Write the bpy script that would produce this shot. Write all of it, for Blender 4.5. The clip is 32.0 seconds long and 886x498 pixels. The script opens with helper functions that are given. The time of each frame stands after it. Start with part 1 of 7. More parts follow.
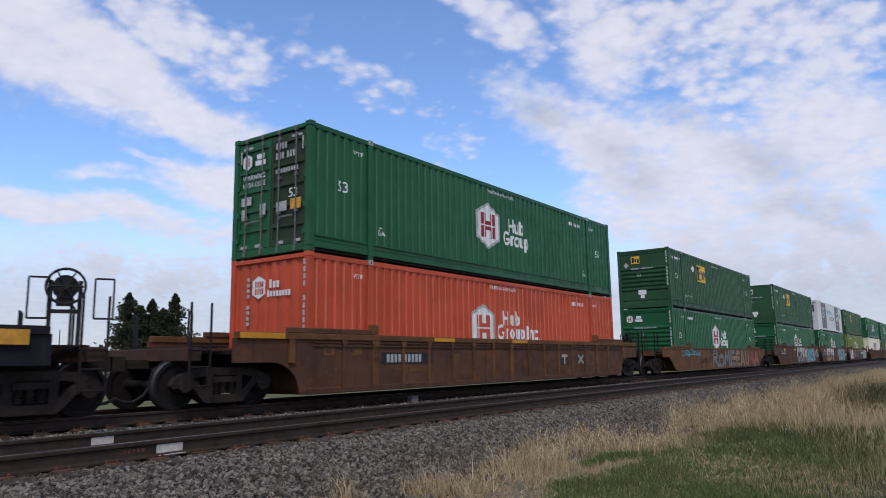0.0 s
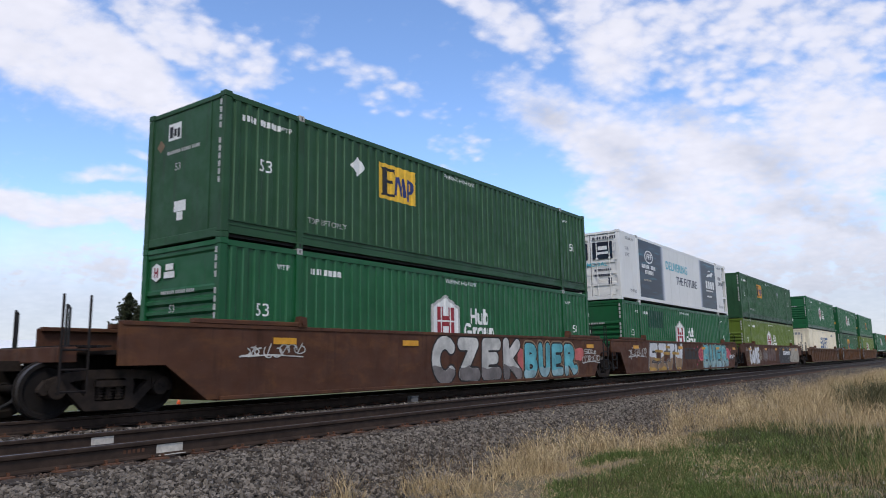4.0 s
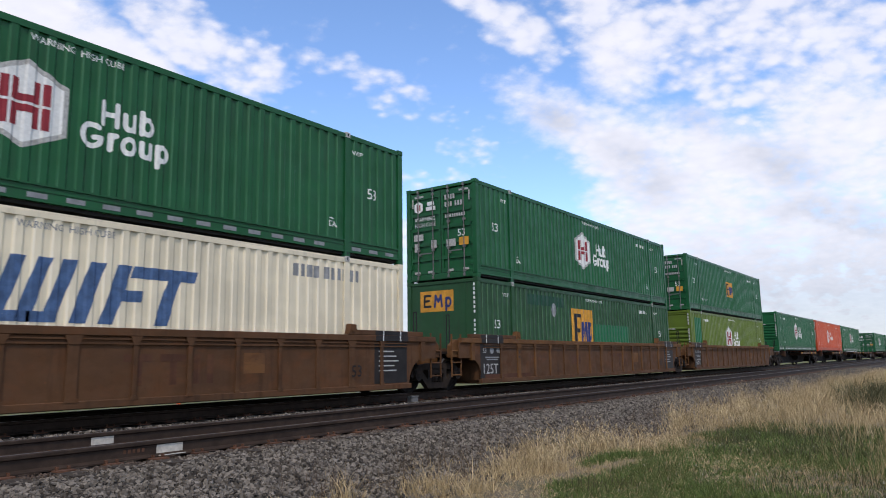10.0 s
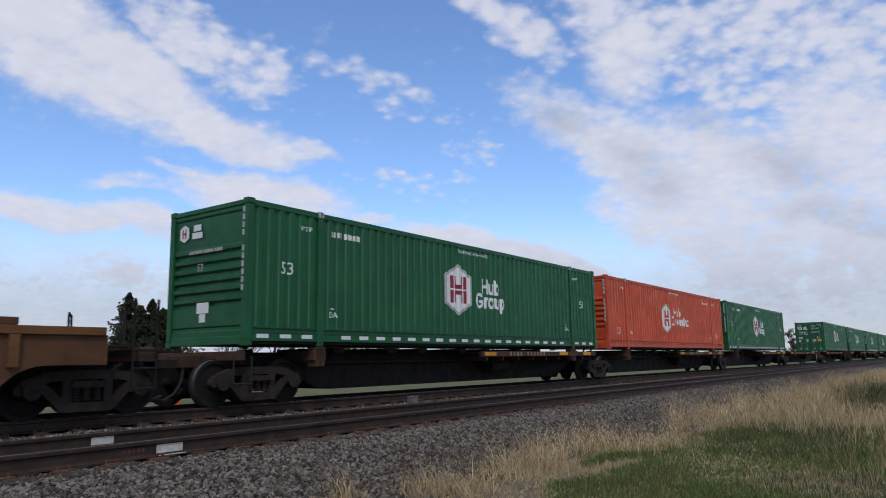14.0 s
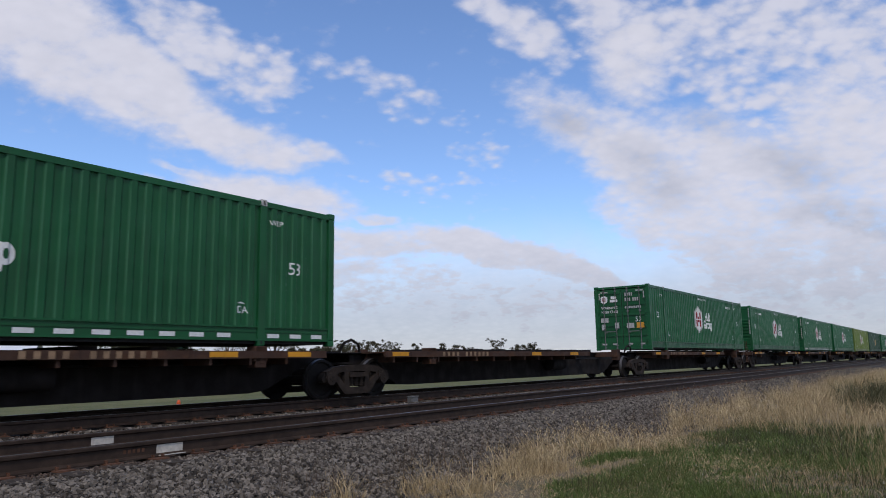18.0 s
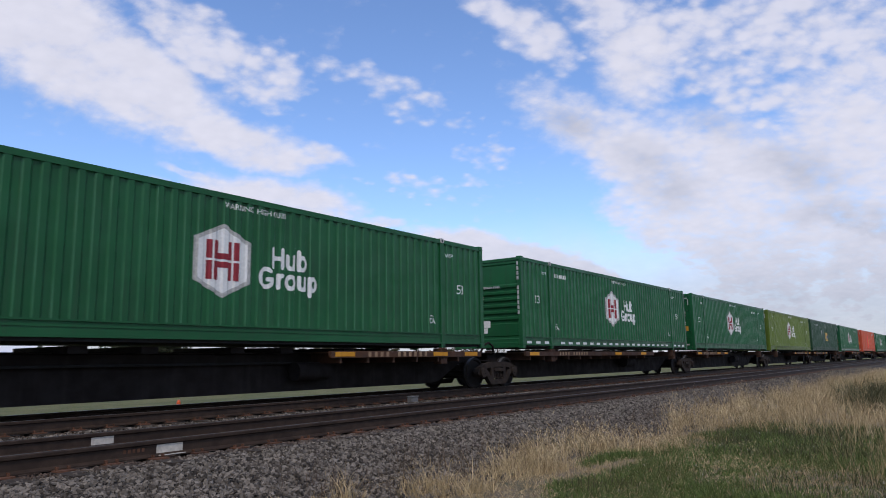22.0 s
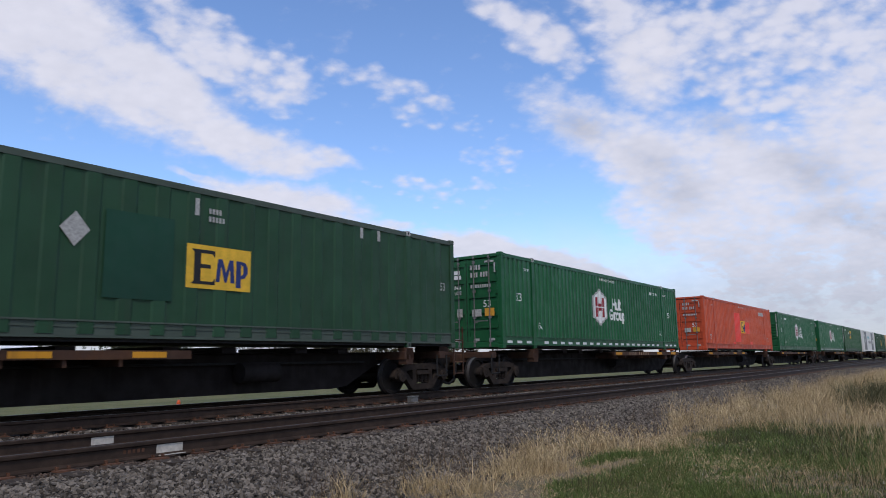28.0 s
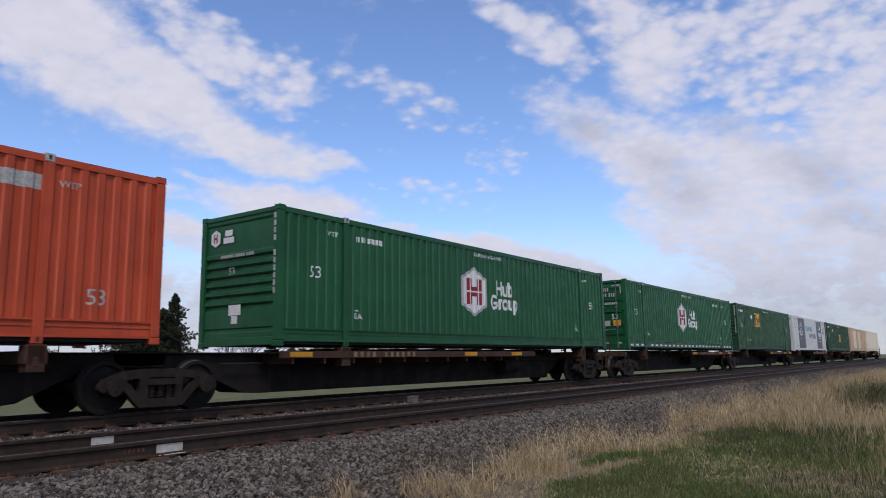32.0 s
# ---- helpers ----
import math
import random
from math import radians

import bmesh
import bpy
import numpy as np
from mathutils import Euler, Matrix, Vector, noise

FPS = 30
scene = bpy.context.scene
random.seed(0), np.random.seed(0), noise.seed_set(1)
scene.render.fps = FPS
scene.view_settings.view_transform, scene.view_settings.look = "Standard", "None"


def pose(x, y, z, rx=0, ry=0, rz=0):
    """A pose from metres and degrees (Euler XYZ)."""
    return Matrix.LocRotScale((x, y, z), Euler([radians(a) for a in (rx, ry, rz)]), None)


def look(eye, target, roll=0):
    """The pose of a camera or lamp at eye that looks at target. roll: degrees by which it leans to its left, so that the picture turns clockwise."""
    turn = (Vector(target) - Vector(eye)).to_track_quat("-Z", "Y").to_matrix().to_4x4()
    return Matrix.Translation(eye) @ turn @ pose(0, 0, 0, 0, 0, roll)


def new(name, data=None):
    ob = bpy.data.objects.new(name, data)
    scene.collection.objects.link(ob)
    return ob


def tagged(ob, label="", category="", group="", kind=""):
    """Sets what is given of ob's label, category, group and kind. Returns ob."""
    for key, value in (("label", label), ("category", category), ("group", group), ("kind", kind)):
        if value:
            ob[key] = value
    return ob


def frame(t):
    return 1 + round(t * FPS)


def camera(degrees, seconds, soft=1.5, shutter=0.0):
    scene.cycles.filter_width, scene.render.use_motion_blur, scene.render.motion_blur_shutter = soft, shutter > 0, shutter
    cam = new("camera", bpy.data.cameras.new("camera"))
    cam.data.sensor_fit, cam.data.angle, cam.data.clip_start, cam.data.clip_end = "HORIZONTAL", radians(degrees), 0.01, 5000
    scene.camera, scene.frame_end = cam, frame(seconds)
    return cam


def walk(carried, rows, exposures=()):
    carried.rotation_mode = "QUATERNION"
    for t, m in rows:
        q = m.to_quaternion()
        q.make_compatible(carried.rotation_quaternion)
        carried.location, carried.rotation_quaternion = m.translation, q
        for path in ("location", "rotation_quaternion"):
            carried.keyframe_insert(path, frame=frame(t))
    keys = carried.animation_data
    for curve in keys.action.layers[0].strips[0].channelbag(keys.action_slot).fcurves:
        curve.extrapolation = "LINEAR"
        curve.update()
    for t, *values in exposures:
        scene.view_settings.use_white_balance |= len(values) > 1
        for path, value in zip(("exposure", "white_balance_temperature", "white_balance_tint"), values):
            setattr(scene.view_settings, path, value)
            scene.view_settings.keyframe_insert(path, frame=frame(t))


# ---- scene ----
EXPOSURES = ((0, 0.12, 6450, 13), (0.5, 0.38, 6600, 12), (1, 0.42, 6710, 10), (2, 0.15, 6420, 13), (3, 0.5, 6700, 11), (3.5, 0.24, 6560, 12), (4.5, 0.42, 6660, 11), (5.5, 0.22, 6540, 12), (6, 0.4, 6600, 12), (7, 0.38, 6580, 11), (8, 0.46, 6660, 10), (9, 0.13, 6480, 13), (10, 0.43, 6680, 11), (10.5, 0.3, 6600, 11), (11, 0.52, 6710, 10), (12, 0.45, 6640, 9), (12.5, 0.34, 6560, 10), (13, 0.4, 6540, 10), (14, 0.0, 6420, 11), (17, -0.05, 6500, 13), (18, -0.05, 6500, 13), (19, -0.53, 6400, 13), (20, -0.13, 6450, 13), (21, 0.05, 6480, 13), (22, 0.1, 6480, 14), (23, 0.1, 6480, 14), (25, 0.1, 6480, 14), (28, 0.08, 6480, 13), (29, 0.06, 6480, 13), (30, 0.03, 6480, 14), (31, -0.02, 6500, 15), (32, -0.02, 6500, 15))
SKY, SUN = 0.158, 1.6
CLOUD_LIT, CLOUD_SHADE, CLOUD_GLOW = (0.705, 0.718, 0.805, 1), (0.44, 0.468, 0.555, 1), 1.0
# A still camera beside a double-track line: z = 0 is the top of the rail under the train,
# x runs along the track (the train goes to -x), y leads away from the camera.
YAW, PITCH, ROLL = radians(54.053), radians(8.947), -0.894
EYE = Vector((0.0, 0.0, 0.80))
AIM = Vector((math.sin(YAW) * math.cos(PITCH), math.cos(YAW) * math.cos(PITCH), math.sin(PITCH)))
cam = camera(63.97, 32.0, soft=0.95, shutter=0.08)
STAND = look(EYE, EYE + AIM * 10, ROLL)
walk(cam, [(0, STAND), (32, STAND)], exposures=EXPOSURES)


def run(t):
    """How far the train has come after t seconds."""
    return 12.20761 * t + 0.041734 * t * t / 64 - 0.811731 * t ** 3 / 3000 + 0.460987 * t ** 4 / 1e5


TRACK_Y = 12.35      # centre line of the train's track
NEAR_Y = 8.355       # centre line of the empty track
NEAR_Z = -0.045      # its rail top
GROUND = -0.60

# ---- sky and light ----
SUN_EL, SUN_AZ = radians(51), radians(230)   # azimuth from +y towards +x
world = bpy.data.worlds.new("sky")
scene.world = world
world.use_nodes = True
wn = world.node_tree.nodes
wn.clear()
w_sky = wn.new("ShaderNodeTexSky")
w_sky.sky_type, w_sky.sun_disc = "NISHITA", False
w_sky.sun_elevation, w_sky.sun_rotation = SUN_EL, SUN_AZ
w_sky.air_density, w_sky.dust_density, w_sky.ozone_density = 1.0, 0.1, 3.0
w_bg, w_out = wn.new("ShaderNodeBackground"), wn.new("ShaderNodeOutputWorld")
w_bg.inputs["Strength"].default_value = SKY
w_tint = wn.new("ShaderNodeMix")
w_tint.data_type, w_tint.blend_type = "RGBA", "MULTIPLY"
w_tint.inputs[0].default_value, w_tint.inputs[7].default_value = 1.0, (0.91, 1.0, 1.14, 1)
world.node_tree.links.new(w_sky.outputs[0], w_tint.inputs[6])
world.node_tree.links.new(w_tint.outputs[2], w_bg.inputs[0])
world.node_tree.links.new(w_bg.outputs[0], w_out.inputs[0])

sun = new("sun", bpy.data.lights.new("sun", "SUN"))
sun.data.energy, sun.data.angle, sun.data.color = SUN, radians(12), (1.0, 0.91, 0.79)
sun_from = Vector((math.sin(SUN_AZ) * math.cos(SUN_EL), math.cos(SUN_AZ) * math.cos(SUN_EL), math.sin(SUN_EL)))
sun.matrix_world = look(sun_from * 50, (0, 0, 0))


# ---- materials ----
class Nodes:
    """A small writer for node materials."""

    def __init__(self, name, rough=0.6, metal=0.0):
        self.m = bpy.data.materials.new(name)
        self.m.use_nodes = True
        self.t = self.m.node_tree
        self.b = self.t.nodes["Principled BSDF"]
        self.b.inputs["Roughness"].default_value, self.b.inputs["Metallic"].default_value = rough, metal
        self.b.inputs["Specular IOR Level"].default_value = 0.28
        self.co = self.t.nodes.new("ShaderNodeTexCoord").outputs["Object"]

    def link(self, a, b):
        self.t.links.new(a, b)

    def mapped(self, scale, offset=None):
        n = self.t.nodes.new("ShaderNodeMapping")
        n.inputs["Scale"].default_value = scale if isinstance(scale, tuple) else (scale,) * 3
        self.link(self.co, n.inputs["Vector"])
        if offset is not None:
            self.link(offset, n.inputs["Location"])
        return n.outputs[0]

    def noise(self, scale, detail=4, rough=0.55, offset=None, distort=0.0):
        n = self.t.nodes.new("ShaderNodeTexNoise")
        n.inputs["Scale"].default_value = 1.0
        n.inputs["Detail"].default_value, n.inputs["Roughness"].default_value = detail, rough
        n.inputs["Distortion"].default_value = distort
        self.link(self.mapped(scale, offset), n.inputs["Vector"])
        return n.outputs["Fac"]

    def ramp(self, fac, a, b, lo=0.0, hi=1.0):
        n = self.t.nodes.new("ShaderNodeMapRange")
        n.interpolation_type = "SMOOTHSTEP"
        for key, v in (("From Min", a), ("From Max", b), ("To Min", lo), ("To Max", hi)):
            n.inputs[key].default_value = v
        self.link(fac, n.inputs["Value"])
        return n.outputs[0]

    def mix(self, fac, a, b):
        n = self.t.nodes.new("ShaderNodeMix")
        n.data_type = "RGBA"
        if isinstance(fac, float):
            n.inputs[0].default_value = fac
        else:
            self.link(fac, n.inputs[0])
        for k, v in ((6, a), (7, b)):
            if isinstance(v, tuple):
                n.inputs[k].default_value = (*v, 1)
            else:
                self.link(v, n.inputs[k])
        return n.outputs[2]

    def math(self, op, a, b=0.0):
        n = self.t.nodes.new("ShaderNodeMath")
        n.operation = op
        for k, v in ((0, a), (1, b)):
            if isinstance(v, (int, float)):
                n.inputs[k].default_value = v
            else:
                self.link(v, n.inputs[k])
        return n.outputs[0]

    def random(self):
        return self.t.nodes.new("ShaderNodeObjectInfo").outputs["Random"]

    def island(self):
        return self.t.nodes.new("ShaderNodeNewGeometry").outputs["Random Per Island"]

    def bump(self, height, strength=0.3, distance=0.01):
        n = self.t.nodes.new("ShaderNodeBump")
        n.inputs["Strength"].default_value, n.inputs["Distance"].default_value = strength, distance
        self.link(height, n.inputs["Height"])
        self.link(n.outputs[0], self.b.inputs["Normal"])

    def done(self, colour, rough=None):
        self.link(colour, self.b.inputs["Base Color"])
        if rough is not None:
            self.link(rough, self.b.inputs["Roughness"])
        return self.m


def scaled(c, k):
    return tuple(min(1.0, v * k) for v in c)


def paint(name, col, rust=0.5, dirt=0.35, rough=0.5, fade=(0.86, 1.1)):
    """Weathered steel paint: broad fading, run-down dirt, rust specks."""
    n = Nodes(name, rough)
    off = n.math("MULTIPLY", n.random(), 40.0)
    worn = n.ramp(n.noise((0.5, 0.5, 0.9), 3, offset=off), 0.35, 0.7)
    c = n.mix(worn, scaled(col, fade[0]), scaled(col, fade[1]))
    streak = n.ramp(n.noise((7.0, 7.0, 0.45), 4, offset=off), 0.5, 0.78, 0.0, dirt)
    c = n.mix(streak, c, tuple(0.5 * v + 0.5 * d for v, d in zip(scaled(col, 0.45), (0.05, 0.045, 0.04))))
    grime = n.ramp(n.noise(9.0, 6, 0.65, offset=off), 0.55, 0.85, 0.0, dirt * 0.7)
    c = n.mix(grime, c, scaled(col, 0.5))
    specks = n.ramp(n.noise((14.0, 14.0, 9.0), 6, 0.7, offset=off), 0.74 - 0.05 * rust, 0.80, 0.0, min(1.0, rust))
    c = n.mix(specks, c, (0.12, 0.05, 0.025))
    n.bump(n.noise(30.0, 3), 0.08, 0.004)
    return n.done(c, n.ramp(n.noise(3.0, 4, offset=off), 0.3, 0.7, rough - 0.12, rough + 0.15))


def rusty(name, col, patch, rough=0.75):
    """Railcar paint that broad patches of rust and soot eat into."""
    n = Nodes(name, rough)
    off = n.math("MULTIPLY", n.random(), 40.0)
    c = n.mix(n.ramp(n.noise((0.8, 0.8, 1.6), 5, 0.6, offset=off), 0.35, 0.68), scaled(col, 0.82), scaled(col, 1.12))
    c = n.mix(n.ramp(n.noise((1.1, 1.1, 2.4), 7, 0.68, offset=off, distort=0.4), 0.48, 0.66, 0.0, 0.75), c, patch)
    c = n.mix(n.ramp(n.noise((5.0, 5.0, 0.5), 5, 0.6, offset=off), 0.52, 0.75, 0.0, 0.7), c, scaled(col, 0.4))
    c = n.mix(n.ramp(n.noise(13.0, 6, 0.72, offset=off), 0.56, 0.74, 0.0, 0.8), c, scaled(patch, 0.6))
    c = n.mix(n.ramp(n.noise(30.0, 4, 0.7, offset=off), 0.66, 0.72, 0.0, 0.8), c, scaled(patch, 1.7))
    n.bump(n.noise(26.0, 4), 0.15, 0.006)
    return n.done(c, n.ramp(n.noise(3.0, 4, offset=off), 0.3, 0.7, rough - 0.12, rough + 0.15))


def plain(name, col, rough=0.6, metal=0.0, var=0.2, scale=6.0):
    n = Nodes(name, rough, metal)
    off = n.math("MULTIPLY", n.random(), 30.0)
    c = n.mix(n.ramp(n.noise(scale, 5, 0.6, offset=off), 0.3, 0.72), scaled(col, 1 - var), scaled(col, 1 + var))
    c = n.mix(n.ramp(n.noise(scale * 6, 3, offset=off), 0.55, 0.8, 0.0, 0.5), c, scaled(col, 0.6))
    return n.done(c)


GREEN = (0.0100, 0.098, 0.034)
M = {
    "green": paint("green container paint", GREEN, 0.25, 0.35, 0.42),
    "green_dark": paint("dull dark green container paint", (0.021, 0.076, 0.031), 0.4, 0.45, 0.5),
    "green_grey": paint("grey-green container paint", (0.020, 0.068, 0.032), 0.3, 0.45, 0.5),
    "green_deep": paint("deep green repaint", (0.010, 0.058, 0.034), 0.1, 0.3, 0.5),
    "green_grimy": paint("grimy brown-stained green door paint", (0.030, 0.052, 0.026), 1.0, 0.9, 0.7),
    "lime": paint("yellow-green container paint", (0.104, 0.158, 0.021), 0.3, 0.35, 0.45),
    "orange": paint("orange-red container paint", (0.53, 0.078, 0.029), 0.35, 0.4, 0.48),
    "grey_green": paint("dull grey-green rail paint", (0.070, 0.095, 0.075), 0.4, 0.4, 0.5),
    "white": paint("white container panel paint", (0.73, 0.73, 0.70), 0.1, 0.06, 0.4, (0.97, 1.02)),
    "cream": paint("cream container paint", (0.78, 0.70, 0.52), 0.45, 0.25, 0.5),
    "tan": paint("tan container paint", (0.60, 0.42, 0.26), 0.3, 0.3, 0.5),
    "brown": rusty("rusty brown railcar paint", (0.098, 0.046, 0.02), (0.12, 0.048, 0.018)),
    "rust_dark": rusty("dark rusty maroon-brown railcar paint", (0.092, 0.042, 0.023), (0.145, 0.054, 0.018)),
    "ochre": rusty("faded ochre railcar paint", (0.15, 0.068, 0.023), (0.09, 0.038, 0.018)),
    "maroon": rusty("dull maroon railcar paint", (0.086, 0.036, 0.020), (0.125, 0.052, 0.020)),
    "blue_black": paint("sooty blue-black railcar paint", (0.010, 0.010, 0.014), 0.8, 0.4, 0.7),
    "spine": paint("sooty dark railcar steel", (0.015, 0.0115, 0.0105), 0.9, 0.5, 0.85),
    "deck": rusty("worn brown deck paint", (0.06, 0.031, 0.02), (0.095, 0.042, 0.02)),
    "yellow": paint("weathered yellow paint", (0.62, 0.28, 0.02), 0.7, 0.4, 0.6),
    "truck": plain("oily truck casting", (0.026, 0.0185, 0.0140), 0.9, 0.0, 0.35),
    "wheel": plain("brown wheel steel", (0.010, 0.0078, 0.0066), 0.8, 0.0, 0.3),
    "tread": plain("polished tread steel", (0.16, 0.15, 0.145), 0.5, 0.8, 0.1),
    "black": plain("black rubber and soot", (0.02, 0.02, 0.02), 0.8),
    "grey": plain("grey weathered metal", (0.16, 0.16, 0.155), 0.6, 0.2),
    "mark": plain("white marking paint", (0.74, 0.75, 0.73), 0.5, 0.0, 0.08, 20.0),
    "mark_cream": plain("dirty cream marking paint", (0.52, 0.49, 0.43), 0.6, 0.0, 0.2, 14.0),
    "mark_dim": plain("dirty white marking paint", (0.42, 0.42, 0.40), 0.6, 0.0, 0.25, 20.0),
    "red": plain("dark red marking paint", (0.27, 0.026, 0.036), 0.5, 0.0, 0.1),
    "mark_yellow": plain("yellow placard paint", (0.78, 0.47, 0.04), 0.5, 0.0, 0.12),
    "mark_orange": plain("orange placard paint", (0.62, 0.30, 0.04), 0.5, 0.0, 0.2),
    "strip": plain("orange-yellow reflective sheet", (0.68, 0.33, 0.03), 0.45, 0.0, 0.12),
    "spray_thin": plain("thin grey-brown spray line", (0.17, 0.125, 0.11), 0.65, 0.0, 0.3, 3.0),
    "mark_black": plain("black marking paint", (0.018, 0.018, 0.022), 0.5),
    "mark_blue": plain("blue marking paint", (0.022, 0.038, 0.155), 0.45, 0.0, 0.15),
    "logo_blue": plain("faded blue lettering paint", (0.060, 0.115, 0.235), 0.5, 0.0, 0.25),
    "mark_grey": plain("grey marking paint", (0.25, 0.26, 0.27), 0.55),
    "teal": plain("teal lettering paint", (0.07, 0.42, 0.52), 0.45, 0.0, 0.06),
    "dark_text": plain("dark blue-grey lettering paint", (0.055, 0.06, 0.085), 0.45, 0.0, 0.1),
    "red_fresh": plain("fresh bright red patch paint", (0.80, 0.065, 0.05), 0.4, 0.0, 0.06),
    "green_fresh": plain("fresh green patch paint", (0.012, 0.13, 0.055), 0.4, 0.0, 0.1),
    "spray_white": plain("white spray paint", (0.52, 0.51, 0.47), 0.6, 0.0, 0.3, 2.0),
    "spray_silver": plain("silver-grey spray paint", (0.185, 0.165, 0.155), 0.5, 0.2, 0.35, 2.0),
    "spray_gold": plain("ochre spray paint", (0.42, 0.25, 0.055), 0.6, 0.0, 0.35, 2.0),
    "spray_tan": plain("tan spray paint", (0.26, 0.17, 0.10), 0.6, 0.0, 0.3, 2.0),
    "spray_teal": plain("teal spray paint", (0.10, 0.36, 0.40), 0.55, 0.0, 0.35, 2.0),
    "spray_pale": plain("pale grey-blue spray paint", (0.26, 0.40, 0.42), 0.55, 0.0, 0.35, 2.0),
    "spray_pink": plain("salmon spray paint", (0.50, 0.12, 0.11), 0.55, 0.0, 0.25, 2.0),
    "spray_bright": plain("bright white spray paint", (0.62, 0.63, 0.64), 0.6, 0.0, 0.15, 2.0),
    "spray_cream": plain("dirty cream spray paint", (0.40, 0.36, 0.29), 0.6, 0.0, 0.25, 2.0),
    "spray_ochre": plain("thin olive-ochre spray paint", (0.19, 0.125, 0.045), 0.65, 0.0, 0.35, 2.0),
    "spray_haze": plain("thin worn grey spray haze", (0.125, 0.075, 0.062), 0.65, 0.0, 0.45, 3.0),
    "spray_mint": plain("pale mint spray paint", (0.36, 0.50, 0.42), 0.6, 0.0, 0.2, 2.0),
    "spray_rose": plain("deep rose spray paint", (0.42, 0.045, 0.10), 0.6, 0.0, 0.3, 2.0),
    "spray_pale_line": plain("faint grey spray line", (0.30, 0.30, 0.31), 0.6, 0.0, 0.2, 3.0),
    "spray_faded": plain("faded pinkish spray paint", (0.27, 0.085, 0.055), 0.65, 0.0, 0.45, 2.5),
    "spray_black": plain("black spray paint", (0.017, 0.0145, 0.0135), 0.55, 0.0, 0.4, 3.0),
    "rail": plain("rusty rail steel", (0.043, 0.028, 0.020), 0.7, 0.2, 0.3),
    "rail_top": plain("worn rail head", (0.16, 0.15, 0.145), 0.4, 0.7, 0.2),
    "plate": plain("rusted tie plate", (0.11, 0.052, 0.030), 0.85, 0.0, 0.4),
    "tie": plain("grey creosoted tie timber", (0.045, 0.035, 0.027), 0.9, 0.0, 0.35),
    "roof_white": plain("white metal roofing", (0.72, 0.74, 0.76), 0.5, 0.0, 0.05),
    "wall_grey": plain("pale grey siding", (0.42, 0.43, 0.45), 0.7, 0.0, 0.08),
    "signal": plain("orange marker plastic", (0.75, 0.13, 0.04), 0.5, 0.0, 0.1),
    "fade_dark": plain("print fading to grey-blue", (0.10, 0.12, 0.16), 0.4, 0.0, 0.05),
    "fade_mid": plain("print fading to pale grey", (0.30, 0.33, 0.38), 0.4, 0.0, 0.05),
    "fade_light": plain("print fading to white", (0.58, 0.60, 0.63), 0.4, 0.0, 0.05),
    "bark": plain("grey-brown bark", (0.085, 0.068, 0.055), 0.9, 0.0, 0.3),
}

# paler sunward edge of each wall fold: chalky wear plus painted sun highlight
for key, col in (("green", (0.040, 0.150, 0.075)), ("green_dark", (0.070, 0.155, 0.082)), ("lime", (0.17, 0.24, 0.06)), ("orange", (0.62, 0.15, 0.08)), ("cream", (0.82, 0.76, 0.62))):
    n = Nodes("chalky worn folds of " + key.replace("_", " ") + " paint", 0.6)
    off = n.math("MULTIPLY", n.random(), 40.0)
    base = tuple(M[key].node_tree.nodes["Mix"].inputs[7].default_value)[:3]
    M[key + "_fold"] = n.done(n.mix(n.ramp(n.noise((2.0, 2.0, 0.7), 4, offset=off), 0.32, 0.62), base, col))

n = Nodes("dark blue printed film", 0.35)
navy = n.mix(n.ramp(n.noise((0.35, 1.0, 3.2), 3, 0.5), 0.45, 0.72), (0.010, 0.014, 0.026), (0.022, 0.05, 0.075))
M["print"] = n.done(n.mix(n.ramp(n.noise((0.5, 1.0, 5.5), 2, 0.5), 0.60, 0.78, 0.0, 0.8), navy, (0.03, 0.19, 0.24)))


# ---- mesh helpers ----
def box(bm, x0, x1, y0, y1, z0, z1):
    v = [bm.verts.new((x, y, z)) for x in (x0, x1) for y in (y0, y1) for z in (z0, z1)]
    for f in ((0, 1, 3, 2), (4, 6, 7, 5), (0, 4, 5, 1), (2, 3, 7, 6), (0, 2, 6, 4), (1, 5, 7, 3)):
        bm.faces.new([v[i] for i in f])


def prism(bm, pts, y0, y1):
    """A polygon in x and z, drawn out from y0 to y1."""
    a = [bm.verts.new((x, y0, z)) for x, z in pts]
    b = [bm.verts.new((x, y1, z)) for x, z in pts]
    bm.faces.new(a)
    bm.faces.new(b[::-1])
    for i in range(len(pts)):
        j = (i + 1) % len(pts)
        bm.faces.new((a[j], a[i], b[i], b[j]))


def tube(bm, p, q, r, n=8, r2=None):
    p, q = Vector(p), Vector(q)
    d = (q - p).normalized()
    u = d.orthogonal().normalized()
    w = d.cross(u)
    ring = [[bm.verts.new(c + k * (u * math.cos(2 * math.pi * i / n) + w * math.sin(2 * math.pi * i / n))) for i in range(n)]
            for c, k in ((p, r), (q, r if r2 is None else r2))]
    bm.faces.new(ring[0][::-1])
    bm.faces.new(ring[1])
    for i in range(n):
        j = (i + 1) % n
        bm.faces.new((ring[0][i], ring[0][j], ring[1][j], ring[1][i]))


def path_tube(bm, pts, r, n=6):
    for a, b in zip(pts, pts[1:]):
        tube(bm, a, b, r, n)


def lathe(bm, profile, n=28):
    """profile: (radius, y) pairs turned round the y axis, closed."""
    rings = [[bm.verts.new((r * math.cos(2 * math.pi * i / n), y, r * math.sin(2 * math.pi * i / n))) for i in range(n)] for r, y in profile]
    for a, b in zip(rings, rings[1:] + rings[:1]):
        for i in range(n):
            j = (i + 1) % n
            bm.faces.new((a[i], a[j], b[j], b[i]))


